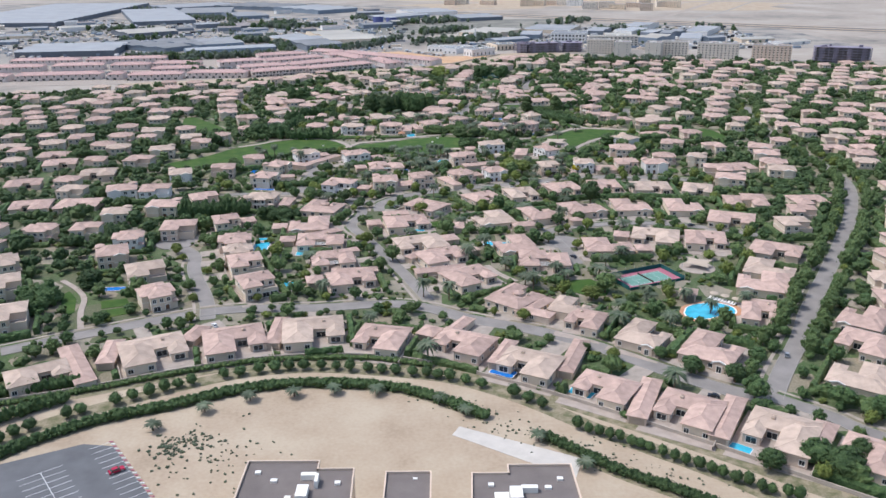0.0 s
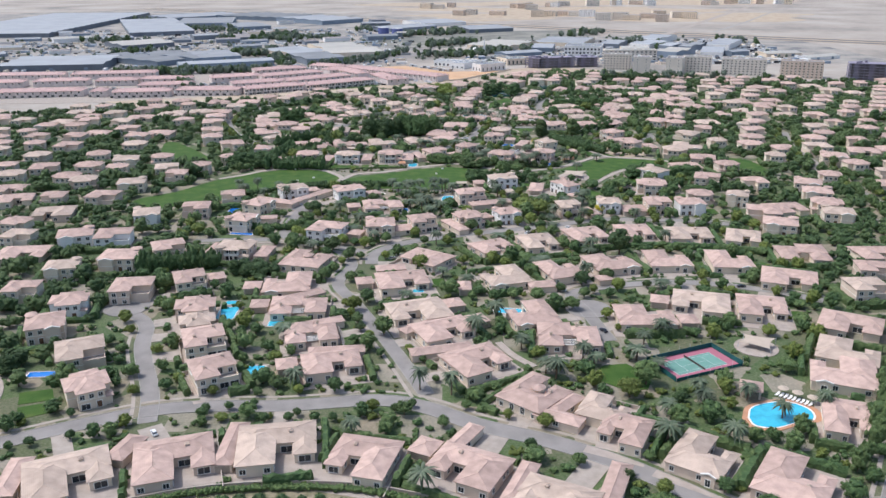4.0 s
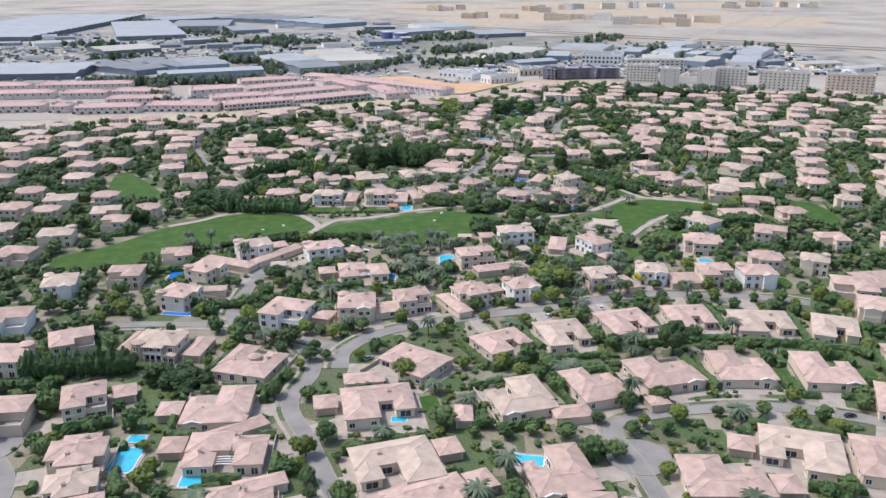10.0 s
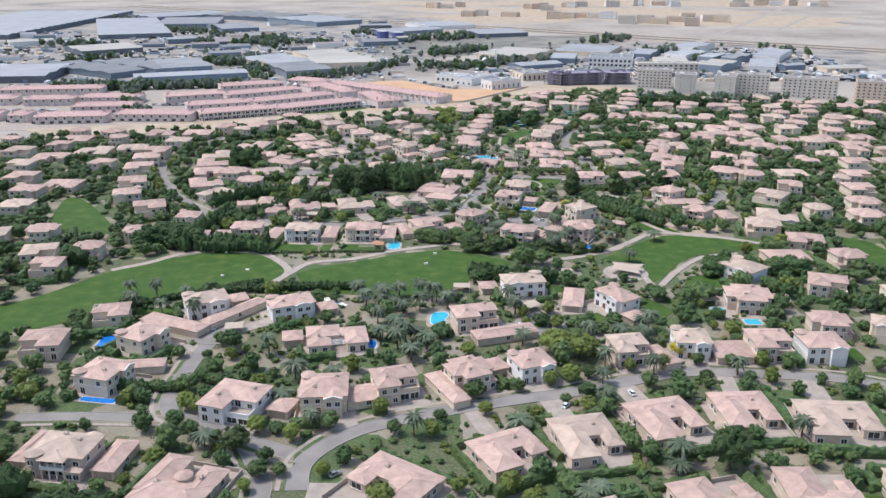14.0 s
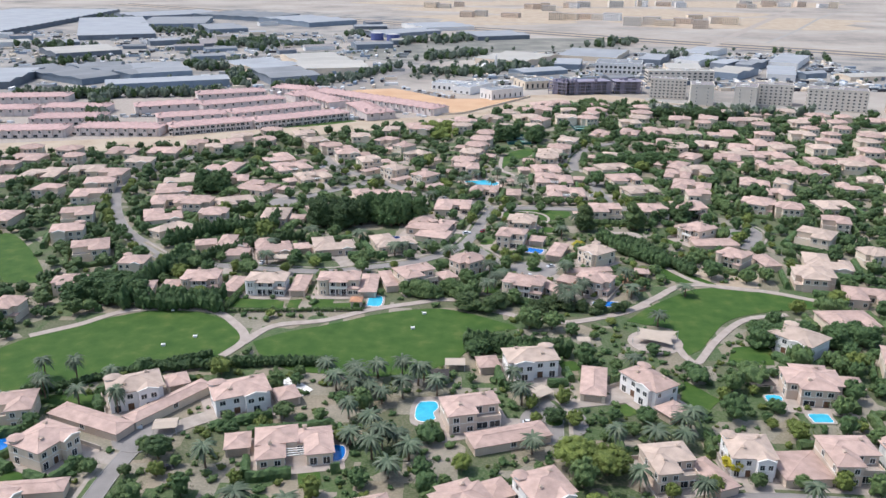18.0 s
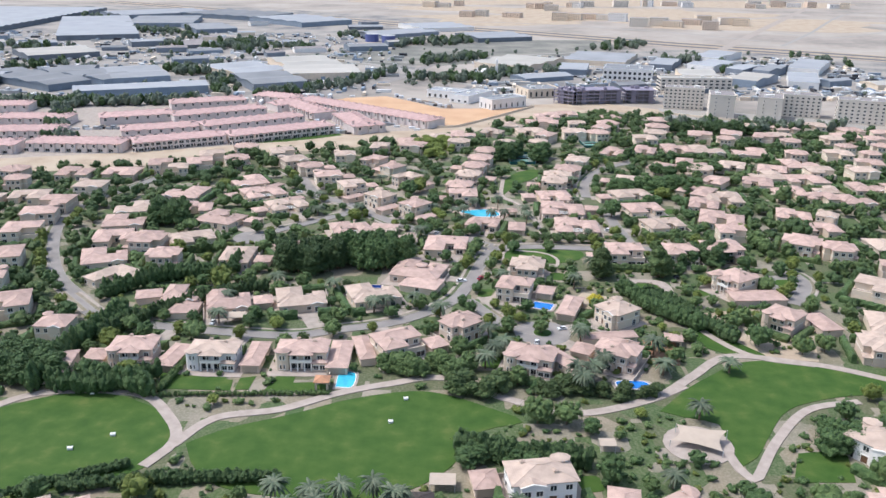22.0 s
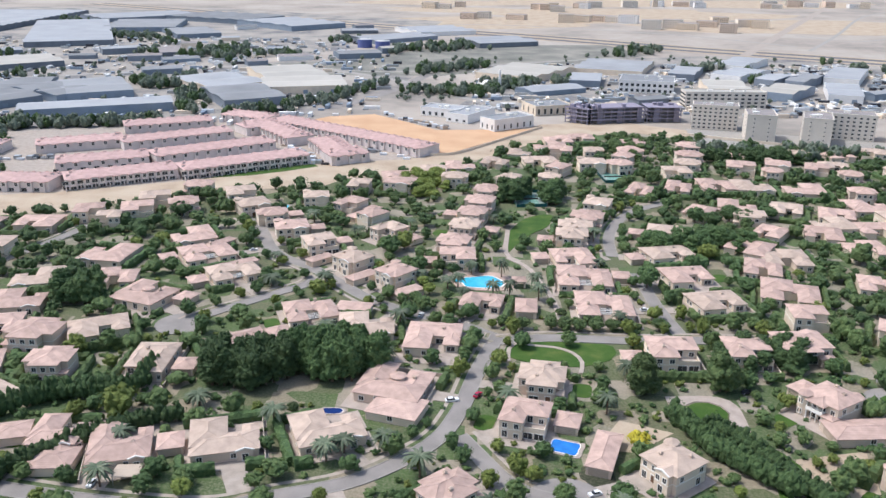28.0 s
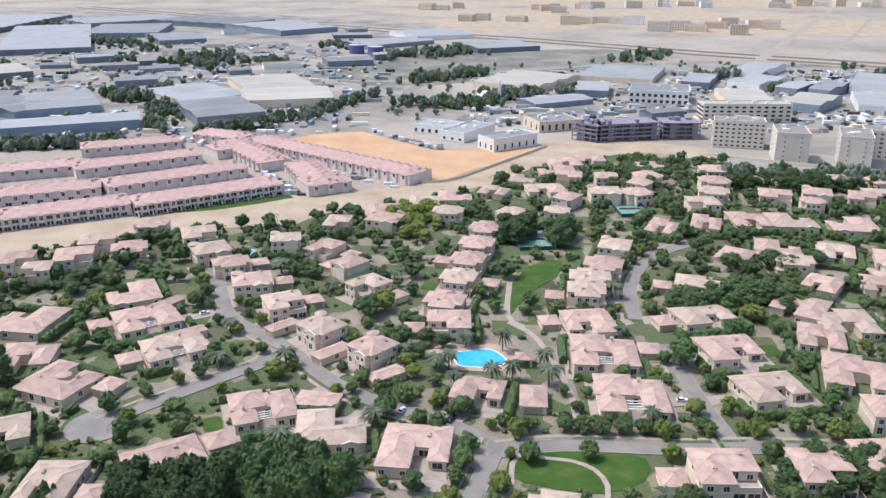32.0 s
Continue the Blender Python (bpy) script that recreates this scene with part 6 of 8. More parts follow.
sheet("grass_strip", [(-126.4, 845.2), (-118.5, 852.3), (-99.1, 858.1), (-82.8, 867.7), (-66.2, 879.6), (-69.4, 884.5), (-87.8, 877.1), (-104.1, 866.2), (-114.9, 857.7)], 0.0, "lawn", "narrow strip of grass before the terrace", "lawn")

# ---- groves and planted rows ----
def grove(x, y, rx, ry, n, h, r, mat, seed, words):
    rnd, sw = random.Random(seed), Swarm(SMALL)
    tr = Build()
    for _ in range(n):
        a, q = rnd.uniform(0, 6.28), math.sqrt(rnd.random())
        px, py, k = x + math.cos(a) * q * rx, y + math.sin(a) * q * ry, rnd.uniform(0.8, 1.1)
        for up, wide in ((0.28, 1.2), (0.56, 1.12), (0.8, 0.85)) if h > 7 else ((0.3, 1.25), (0.64, 1.0)):
            sw.add(px + rnd.uniform(-1, 1), py + rnd.uniform(-1, 1), h * k * up * rnd.uniform(0.92, 1.06), r * k * wide, h * k * (0.24 if h > 7 else 0.34), rnd.randrange(4), rnd.uniform(0, 6))
        tr.cone(px, py, -0.2, h * 0.5, 0.25, 0.18, "bark", 5, False)
        mark(px, py, r)
    sw.done("grove", mat, words, "trees")
    tagged(part("grove_trunks", tr), "brown trunks within the grove", "tree trunks", kind="stuff")


grove(-45, 636, 13, 7, 58, 12, 2.9, "leaf_dark", 1, "tall dense dark green grove behind bungalows")
grove(-22, 642, 14, 8, 62, 13, 2.9, "leaf_dark", 2, "tall dense dark green grove behind bungalows")
grove(38, 822, 8, 9, 16, 10, 3.4, "leaf_dark", 4, "tall dark trees beside the tennis court")
grove(59, 816, 7, 9, 14, 10, 3.4, "leaf_dark", 5, "tall dark trees beside the tennis court")
grove(118, 520, 22, 6, 32, 7, 3.2, "leaf_dark", 8, "dense dark trees at the edge of the lawn")
grove(100, 590 + 60, 16, 8, 20, 8, 3.2, "leaf_dark", 9, "dark trees between villas")
grove(108, 751, 24, 9, 34, 8, 3.2, "leaf_dark", 10, "dense dark trees between bungalows")
grove(-4, 844, 16, 26, 44, 6, 3.0, "leaf_light", 11, "light green wooded garden strip")
grove(114, 925, 10, 30, 30, 8, 3.2, "leaf", 12, "green trees between villa rows")
grove(190, 902, 40, 10, 50, 8, 3.2, "leaf_dark", 13, "belt of dark trees before the apartments")
grove(61, 703, 4, 4, 3, 4, 2.0, "leaf", 14, "small green trees beside the path")
hedge([(78, 612), (86, 600), (92, 588), (97, 578)], 5, 2.8, "leaf_dark", 1.8, 14, "tall dark green hedge beside the path")
hedge([(-100, 572), (-85, 594), (-70, 607), (-58, 613)], 5, 2.4, "leaf_dark", 1.8, 15, "tall dark green hedge behind bungalows")
hedge([(-105, 443), (-92, 426), (-70, 423)], 3, 1.8, "leaf_dark", 1.2, 16, "clipped dark green hedge round a villa garden")
hedge([(-100, 585), (-106, 557), (-106, 539)], 7, 2.8, "leaf_dark", 1.8, 21, "tall dense dark green screen of trees beside villas")
hedge([(-101, 540), (-86, 539), (-74, 547)], 6, 2.6, "leaf_dark", 1.8, 22, "tall dense dark green screen of trees beside villas")
grove(-117, 549, 18, 9, 34, 8, 3.2, "leaf_dark", 23, "dark green belt of trees along the park")
hedge([(-112, 605), (-96, 621), (-76, 625), (-73, 637)], 6, 2.6, "leaf_dark", 1.8, 24, "tall dense dark hedge behind bungalows")
grove(-89, 623, 10, 3, 9, 6, 2.6, "leaf_dark", 25, "dark trees behind bungalows")
grove(-117, 689, 7, 6, 16, 11, 3.0, "leaf_dark", 26, "clump of tall dark trees among bungalows")
grove(24, 510, 14, 4, 16, 5.5, 2.8, "leaf_dark", 28, "dark trees at the edge of the lawn")
grove(2, 555, 13, 4, 20, 6, 2.6, "leaf", 29, "green trees between villas and the park path")
grove(16, 544, 7, 4, 9, 6, 2.8, "leaf", 30, "green trees between villas and the park path")
grove(49, 543, 18, 3, 16, 4.5, 2.2, "leaf", 33, "green trees between villas and the park path")
hedge([(-120, 370), (-106, 371.5), (-92, 374)], 7.5, 3.0, "leaf_dark", 1.2, 31, "dense tall dark hedge between villas")
grove(-74, 367, 9, 6, 12, 6, 2.8, "leaf_dark", 32, "dark trees beside a garden wall")
for tx, ty, th, tr, tm in ((71.6, 389, 12, 4.8, "leaf_dark"), (-63.7, 450.3, 6.5, 3.6, "leaf_dark"), (81, 708, 9, 4.2, "leaf_dark"), (37.5, 582, 5, 2.4, "leaf"), (-37, 470, 5, 2.6, "leaf"), (74, 449, 5, 2.4, "leaf_yellow"), (58, 604, 5, 2.6, "leaf_yellow"), (58, 277, 8, 4.0, "leaf"), (52, 270, 6, 3.2, "leaf_light"), (37, 450, 8, 5.0, "leaf_light"), (44, 447, 8, 4.6, "leaf_light"), (-10, 372, 7, 3.2, "leaf_light"), (-20, 311, 7, 3.0, "leaf"), (-24, 300, 6, 2.8, "leaf"), (-32, 331, 6, 2.6, "leaf_light"), (37, 452, 6, 3.0, "leaf"), (-48, 394, 7, 3.4, "leaf"), (-40, 383, 5, 2.4, "leaf")):
    tree(tx, ty, th, tr, tm)
    mark(tx, ty, tr * 0.8)
for tx, ty, th, tr, tm in ((2.9, 699, 4.6, 2.2, "leaf_light"), (4.2, 712.1, 4.8, 2.3, "leaf"), (0.5, 706, 4.4, 2.1, "leaf_light"), (-1.7, 692.6, 4, 2.0, "leaf"), (9.1, 694.6, 3.4, 1.7, "leaf_dark"), (5.4, 720.8, 5.5, 2.6, "leaf"), (11, 718, 5, 2.4, "leaf_dark"), (-44, 813, 8, 4.2, "leaf_dark"), (-43, 832, 6, 3.4, "leaf_dark"), (-108, 812, 7, 3.8, "leaf"), (-112.5, 785, 7.5, 4.2, "leaf_dark"), (-74, 748, 6, 3.2, "leaf"), (-12, 829, 6.5, 3.8, "leaf"), (115, 810, 6.5, 3.6, "leaf"), (118, 785, 8, 4, "leaf_dark"), (134, 788, 8.5, 4.4, "leaf_dark"), (139, 783, 8, 4, "leaf_dark"), (152, 792, 7.5, 4, "leaf_dark"), (124, 780, 7.5, 3.8, "leaf_dark")):
    tree(tx, ty, th, tr, tm)
    mark(tx, ty, tr * 0.8)
for tx, ty in ((44.7, 689.7), (47.3, 681.3), (50.8, 689.1), (43.3, 675.7), (51.5, 674.2), (55.4, 676), (58.6, 675.5), (13.8, 678.4), (-13.4, 689.8), (-3.9, 686.2), (-34.5, 709.9)):
    tree(tx, ty, 3.4, 1.7, "leaf", label="round clipped green tree beside the pool garden")
    mark(tx, ty, 1.6)
grove(64, 632, 1.6, 1.6, 6, 11.5, 3.4, "leaf", 42, "tall dense oval green tree before a villa")
grove(87, 634, 1.6, 1.6, 6, 11.5, 3.4, "leaf", 43, "tall dense oval green tree before a villa")
for tx, ty in [(34.0, 671.5), (42.9, 671.8), (47.3, 671.9), (52.0, 670.7), (57.3, 670.9), (62.7, 671.1), (77.7, 672.2), (91.3, 671.6)]:
    tree(tx, ty, 4.4, 2.3, "leaf", label="round clipped green tree beside the road")
    mark(tx, ty, 2)
def avenue(line, off, gap, seed):
    """Tall trees standing along both sides of the avenue."""
    rnd, sw, tr = random.Random(seed), Swarm(SMALL), Build()
    s = spline(line, gap)
    for p, q in zip(s, s[1:]):
        d = (q - p).normalized()
        for side in (-1, 1):
            if rnd.random() < 0.28:
                continue
            k = side * (off + rnd.uniform(-0.6, 1.6))
            x, y, r = p.x - d.y * k, p.y + d.x * k, rnd.uniform(1.8, 3.1)
            sw.add(x, y, r * 1.35, r * 1.15, r * 1.35, rnd.randrange(5), rnd.uniform(0, 6))
            tr.cone(x, y, -0.2, r, 0.2, 0.15, "bark", 5, False)
            mark(x, y, r * 0.6)
    sw.done("avenue_trees", "leaf", "green trees lining the avenue", "trees")
    tagged(part("avenue_trunks", tr), "brown trunks of the avenue trees", "tree trunks", kind="stuff")


avenue([(105, 230), (124, 260), (146, 296), (166, 329), (192, 376), (212, 427), (216, 492), (218, 540), (223, 599), (235, 644)], 5.7, 6.0, 5)
for i in range(9):
    palm(-112 + (i * 6.1) % 40, 470 + (i * 9) % 22, 6 + i % 3, 1.0)
for px, py in ((-7, 274), (2, 271), (30, 284), (24, 300), (103, 262), (90, 258), (84, 268), (-1, 489), (-12, 478), (-20, 470), (64, 437), (88, 436), (94, 403), (48, 430), (31, 698), (15, 693), (25.2, 694), (13, 704), (29, 716), (18, 719)):
    palm(px, py, 5 + (px * 7) % 3, 1.05)
    mark(px, py, 1.5)


for q in ([(-121, 272.3), (-112.7, 274.7), (-109.4, 268.5), (-118.3, 265.6)], [(-117.6, 264), (-108.6, 267.4), (-106, 262.1), (-114.6, 257.5)], [(-137.5, 278), (-136, 281.8), (-130.6, 274.5), (-126.5, 263.1), (-127.2, 259.8), (-133, 267.5)]):
    sheet("garden_lawn", q, 0.045, "lawn", "clipped green lawn between a path and hedges", "lawn")
    mark(sum(p[0] for p in q) / len(q), sum(p[1] for p in q) / len(q), 3.5)
grove(-142, 268, 6, 12, 16, 6.5, 2.8, "leaf_dark", 40, "dark trees along the park path")
grove(-130, 288, 5, 4, 6, 6, 2.6, "leaf_dark", 41, "dark trees along the park path")

# small clipped lawns of the gardens
def garden_lawns():
    rnd = random.Random(17)
    n = 0
    for hx, hy, ha, hw, hd in HOUSES:
        if abs(hx - 8) > 110 or hy > 790:
            continue
        ca, sa = math.cos(ha), math.sin(ha)
        for u, v in rnd.sample([(0, hd + 4.5), (-hw - 4.5, 0), (hw + 4.5, 2), (3, -hd - 4.5), (-4, -hd - 4.5)], 2):
            x, y = hx + u * ca - v * sa, hy + u * sa + v * ca
            w, d = rnd.uniform(2.6, 4.6), rnd.uniform(2.4, 4.0)
            if u:
                w, d = min(w, d), max(w, d)
            if any(taken(x + du, y + dv) for du in (-w, 0, w) for dv in (-d, 0, d)) or not inside(x, y, ESTATE):
                continue
            ring = []
            for k in range(14):
                t = k * 2 * math.pi / 14
                p, q = w * math.copysign(abs(math.cos(t)) ** 0.5, math.cos(t)), d * math.copysign(abs(math.sin(t)) ** 0.5, math.sin(t))
                ring.append((x + p * ca - q * sa, y + p * sa + q * ca))
            sheet("garden_lawn", ring, -0.02 + 0.0002 * n, "lawn", "small clipped green garden lawn behind a hedge", "lawn")
            n += 1
            mark(x, y, max(w, d) * 0.7)


garden_lawns()


def plots():
    """Garages, driveways to the road and rendered garden walls of the nearer plots."""
    rnd = random.Random(23)
    proto = {}
    for n, (hx, hy, ha, hw, hd) in enumerate(HOUSES):
        if abs(hx - 8) > 105 or hy > 800:
            continue
        ca, sa = math.cos(ha), math.sin(ha)

        def at(u, v):
            return hx + u * ca - v * sa, hy + u * sa + v * ca

        for u, v in rnd.sample([(hw + 4.2, -2), (-hw - 4.2, 0), (hw + 4.2, 4), (-hw - 4.2, 4)], 4):
            if rnd.random() < 0.25 or any(taken(*at(u + du, v + dv)) for du in (-2.6, 0, 2.6) for dv in (-3, 0, 3)):
                continue
            wall = rnd.choice(("cream", "pink"))
            m = pose(*at(u, v), 0, 0, 0, math.degrees(ha))
            if wall in proto:
                g = copy_thing(proto[wall], m)
            else:
                g = proto[wall] = holder("garage", m, "low rendered garage under a pale pink tile roof", "garage", "garages of the villas")
                b = Build()
                b.box(-2.9, -3.4, -0.2, 2.9, 3.4, 2.9, wall)
                part("wall", b, g)
                b = Build()
                b.hip(-2.9, -3.4, 2.9, 3.4, 2.92, 1.2, "roof", 0.4)
                part("roof", b, g)
                part("garage_door", GARAGE, g, m=pose(0, -3.42, 0))
            for du in (-2, 0, 2):
                for dv in (-2.5, 0, 2.5):
                    mark(*at(u + du, v + dv), 1.2)
            break
        best = None
        for s, w in ROADS:
            if w < 4.2:
                continue
            for p in s:
                d = math.hypot(p.x - hx, p.y - hy)
                if best is None or d < best[0]:
                    best = (d, p, w)
        if best and hw < best[0] < 30:
            d, p, w = best
            q = Vector((hx, hy))
            e = (p - q).normalized()
            a, c = q + e * hd * 0.7, p - e * (w / 2 + 0.1)
            k = rnd.uniform(2.2, 3.4)
            b = Build()
            band(b, [a, (a + c) / 2, c], k, -k, -0.2, 0.052 + 0.0003 * n, "paving")
            tagged(part("driveway", b), "pale block-paved driveway from the road to a villa", "driveway", kind="structure")
            if n % 9 == 0 and (c - a).length > 9:
                q = a + (c - a) * 0.72
                paint = ("white_car", "silver_car", "dark_car")[n % 3]
                car(q.x, q.y, math.degrees(math.atan2(e.y, e.x)), paint, "car parked on a villa driveway")
            for t in np.arange(0, 1, 0.12):
                mark(*(a + (c - a) * t), k * 0.7)
        if rnd.random() < 0.3:
            continue
        side = rnd.choice((-1, 1))
        run = [Vector(at(side * (hw + 1.0), -hd - 3)), Vector(at(side * (hw + 1.0), hd + 1.5)), Vector(at(-side * (hw - 1), hd + 1.5))]
        full = [a.lerp(b, k / 8) for a, b in zip(run, run[1:]) for k in range(8)] + [run[-1]]
        ok = [p for p in full if not near_line(p.x, p.y, ROADS, 1.5)]
        if len(ok) > 6 and all((q - p).length < 4 for p, q in zip(ok, ok[1:])):
            b = Build()
            band(b, ok, 0.12, -0.12, -0.2, 1.5, "garden_wall")
            tagged(part("garden_wall", b), "pale rendered wall between villa gardens", "wall", kind="structure")


# wings, carports and garden features of the larger villas
WINGS = [(-18.6, 419.5, 11.5, 8.8, 18), (21.4, 460.1, 20.3, 6.9, 19), (47.0, 488.8, 16.5, 6.7, 80), (89.5, 448.7, 11.2, 11.2, 4), (58.0, 576.6, 17.4, 4.4, 9), (48.9, 599.6, 16.1, 5.9, 71), (-2.2, 618.1, 13.5, 10.3, -18), (-96.1, 603.2, 8.2, 7.4, 16), (-80.6, 591.8, 10.0, 8.3, 4), (115.5, 611.1, 18.4, 8.8, 4), (36.0, 685.2, 11.1, 6.8, 86), (7.0, 348.6, 8.0, 4.2, 91), (-108.1, 220.5, 27.2, 5.5, -57), (-96.6, 391.3, 13.3, 4.5, 83), (-75.1, 387.6, 12.9, 5.5, 84), (-51.1, 339.9, 15.3, 5.0, 36), (3.7, 423.4, 17.9, 5.0, -62), (68.0, 444.7, 12.2, 5.0, -67)]
WINGS += [(-72.6, 558.0, 13.8, 5.5, 82), (-48.8, 559.7, 15.2, 5.5, 89), (-23.9, 560.4, 17.5, 6.0, 91), (-17.3, 565.1, 15.5, 4.5, -74), (43.1, 558.3, 14.9, 5.5, -54), (129.5, 589.7, 12.9, 7.0, -80), (-79.7, 598.8, 10.8, 5.0, 70), (-85.5, 741.8, 18.9, 4.5, 54), (-70.6, 721.2, 14.9, 4.5, 37), (-4.7, 696.9, 10.8, 5.0, 39), (-22.1, 710.6, 11.7, 5.0, 45), (-40.5, 728.3, 10.3, 4.5, 46), (-21.5, 682.1, 11.1, 7.0, -9), (-33.4, 295.2, 16.9, 4.5, 6), (-39.8, 316.6, 11.5, 4.5, 23), (-1.1, 295.7, 19.2, 5.0, 15), (-8.1, 313.0, 14.4, 4.5, 38), (30.4, 255.3, 12.5, 5.0, -30)]
WINGS += [(32.8, 262.1, 12.3, 4.5, 49), (54.2, 198.5, 22.0, 5.0, 66), (38.7, 223.4, 21.7, 4.5, 68), (-78.7, 240.6, 10.6, 5.0, 76), (-68.7, 474.4, 24.6, 5.0, 55), (-85.9, 464.6, 23.5, 6.0, -24), (-88.6, 434.8, 18.1, 5.0, 9), (-21.6, 367.7, 11.0, 6.0, 11), (35.6, 349.8, 9.8, 6.0, 10), (59.6, 356.2, 5.3, 5.0, 14), (4.6, 244.5, 14.8, 4.0, 59), (17.9, 226.3, 16.2, 4.0, 67), (-52.9, 242.5, 19.0, 4.5, 90), (-100.9, 228.2, 15.4, 5.0, 98), (73.3, 188.5, 22.3, 5.0, 60), (92.7, 178.1, 16.7, 5.0, 55)]


def wing(x, y, L, w, a, n):
    """A long low side wing with a garage door at its end."""
    t = holder("side_wing", pose(x, y, 0, 0, 0, a), "long low rendered garage wing under a pink tile roof", "garage", "side wings of the villas")
    b = Build()
    b.box(-L / 2, -w / 2, -0.2, L / 2, w / 2, 3.0, ("cream", "pink")[n % 2])
    part("wall", b, t)
    b = Build()
    b.hip(-L / 2, -w / 2, L / 2, w / 2, 3.02, 1.1, "roof", 0.35)
    part("roof", b, t)
    part("garage_door", GARAGE, t, m=pose(-L / 2 - 0.02, 0, 0, 0, 0, -90) @ Matrix.Diagonal((min(1, w / 6), 1, 1, 1)))
    if L > 10:
        part("window", WIN["window"], t, m=pose(0, -w / 2 - 0.02, 1.0))
    for k in np.arange(-L / 2, L / 2, 1.5):
        mark(x + k * math.cos(radians(a)), y + k * math.sin(radians(a)), w * 0.45)


for n, row in enumerate(WINGS):
    wing(*row, n)


def carport(x, y, a, w, d, label="pale canvas carport on thin steel posts"):
    t = holder("carport", pose(x, y, 0, 0, 0, a), label, "carport", "carports")
    b = Build()
    b.box(-w / 2, -d / 2, 2.5, w / 2, d / 2, 2.62, "sail")
    b.face([(-w / 2, -d / 2, 2.62), (w / 2, -d / 2, 2.62), (w / 2, 0, 3.1), (-w / 2, 0, 3.1)], "sail")
    b.face([(-w / 2, 0, 3.1), (w / 2, 0, 3.1), (w / 2, d / 2, 2.62), (-w / 2, d / 2, 2.62)], "sail")
    part("canopy", b, t)
    for u in (-1, 1):
        for v in (-1, 1):
            b = Build()
            b.cone(u * (w / 2 - 0.2), v * (d / 2 - 0.2), -0.1, 2.5, 0.07, 0.07, "steel", 6)
            part("post", b, t)
    mark(x, y, min(w, d) * 0.5)


carport(-66, 463, 10, 6, 5)
carport(31.4, 482.7, 40, 6, 5)
carport(-61.5, 587.7, 5, 6, 5)
carport(47.9, 516.2, 0, 4, 3.5, "small white garden tent on thin steel posts")
carport(7.8, 499.6, 0, 6, 4.5, "white garden tent on thin steel posts")
carport(71.5, 559.5, -10, 5, 4, "white pergola on thin posts beside a villa")
pavilion(3.3, 491.2, 0, 1.2, "thatch")
pavilion(93.9, 490.4, 5, 1.5, "thatch")
pavilion(-26.7, 544.4, 0, 0.9, "terracotta")
pavilion(78, 575.5, -10, 1.2)
sheet("terrace_paving", [(-44.6, 486.6), (-36.7, 477.7), (-32.0, 485.3), (-39.8, 492.7)], 0.05, "trim", "white paved garden terrace beside a villa", "paving")
sheet("dry_lawn", [(-25.3, 491.4), (-21.8, 474.8), (-12.7, 475.9), (-12.9, 492.7)], 0.04, "dry_planting", "dry olive-brown lawn between paths", "lawn")
sheet("bare_plot", [(47.4, 603.7), (57.2, 602.1), (68.2, 611.3), (55.5, 617.0)], -0.04, "sand", "bare sandy yard beside a villa", "sand")
sheet("soil_bed", [(69, 578), (69.7, 560.2), (77, 561.7), (79.5, 578.4)], 0.04, "soil", "reddish bare soil in a garden", "soil")
sheet("bare_plot", [(93.8, 600.4), (89.9, 578.2), (96.4, 567.5), (119.4, 565.8), (125.2, 584), (107.7, 581.8), (113.3, 604.7)], -0.05, "sand", "bare sandy plot round an unfinished garden", "sand")
for q in ([(-74.8, 551.3), (-71.5, 541.9), (-51.9, 541.4), (-52.6, 547.5)], [(-50.9, 548.7), (-50.8, 542), (-47, 542.2), (-46.6, 550)], [(-41.6, 546.1), (-42.8, 541.3), (-24.3, 541.9), (-26.7, 547.3)], [(-107.5, 479.5), (-95.2, 469.4), (-83.1, 467.3), (-92.2, 481.4)], [(89.1, 504), (103.6, 504.5), (107, 518.3), (94.6, 516.1)], [(73.9, 494.1), (69.4, 479.9), (74.4, 474.8), (81.1, 482.9)]):
    sheet("garden_lawn", q, 0.045, "lawn", "clipped green villa garden lawn behind hedges", "lawn")
    mark(sum(p[0] for p in q) / 4, sum(p[1] for p in q) / 4, 4)
for x, y, w, d, mt in ((-22, 453.7, 5, 6, "deep_water"), (96.1, 484.3, 4, 3, "water"), (-20.9, 548.6, 4.5, 8, "water"), (60.2, 548.8, 8, 4, "deep_water"), (-19.6, 618.6, 5, 2.6, "navy_water"), (-108.8, 669.8, 4, 2.6, "deep_water")):
    pool(x, y, [(-w / 2, -d / 2), (w / 2, -d / 2 + 0.3), (w / 2, d / 2), (-w / 2 + 0.3, d / 2)], mt, label="blue garden swimming pool with a pale paved edge", grow=1.3)
for i, (line, h, w, mat) in enumerate((([(-69.8, 537.8), (-48.6, 539), (-24.6, 540.2)], 1.4, 0.9, "leaf"), ([(-70.8, 540.3), (-69.7, 553.9), (-69.4, 564)], 2.2, 1.3, "leaf"), ([(-105.4, 566.7), (-98.4, 583), (-99.4, 588.8)], 6, 3.0, "leaf_dark"), ([(-94.5, 546), (-73.7, 538.1)], 6, 3.2, "leaf_dark"), ([(-106.8, 480.9), (-79, 498.3), (-66.7, 504.6)], 2.2, 1.6, "leaf_dark"), ([(69.6, 617.9), (76.1, 601.4), (89.2, 585.6)], 5.5, 3.0, "leaf_dark"), ([(-77.9, 495.1), (-52.3, 499.2), (-30.2, 499.9)], 3, 2.0, "leaf_dark"), ([(11.8, 514.5), (24.0, 510.3), (41.8, 508.5)], 5.5, 3.0, "leaf_dark"))):
    hedge(line, h, w, mat, 1.2, 50 + i, "dense green hedge along a villa garden")
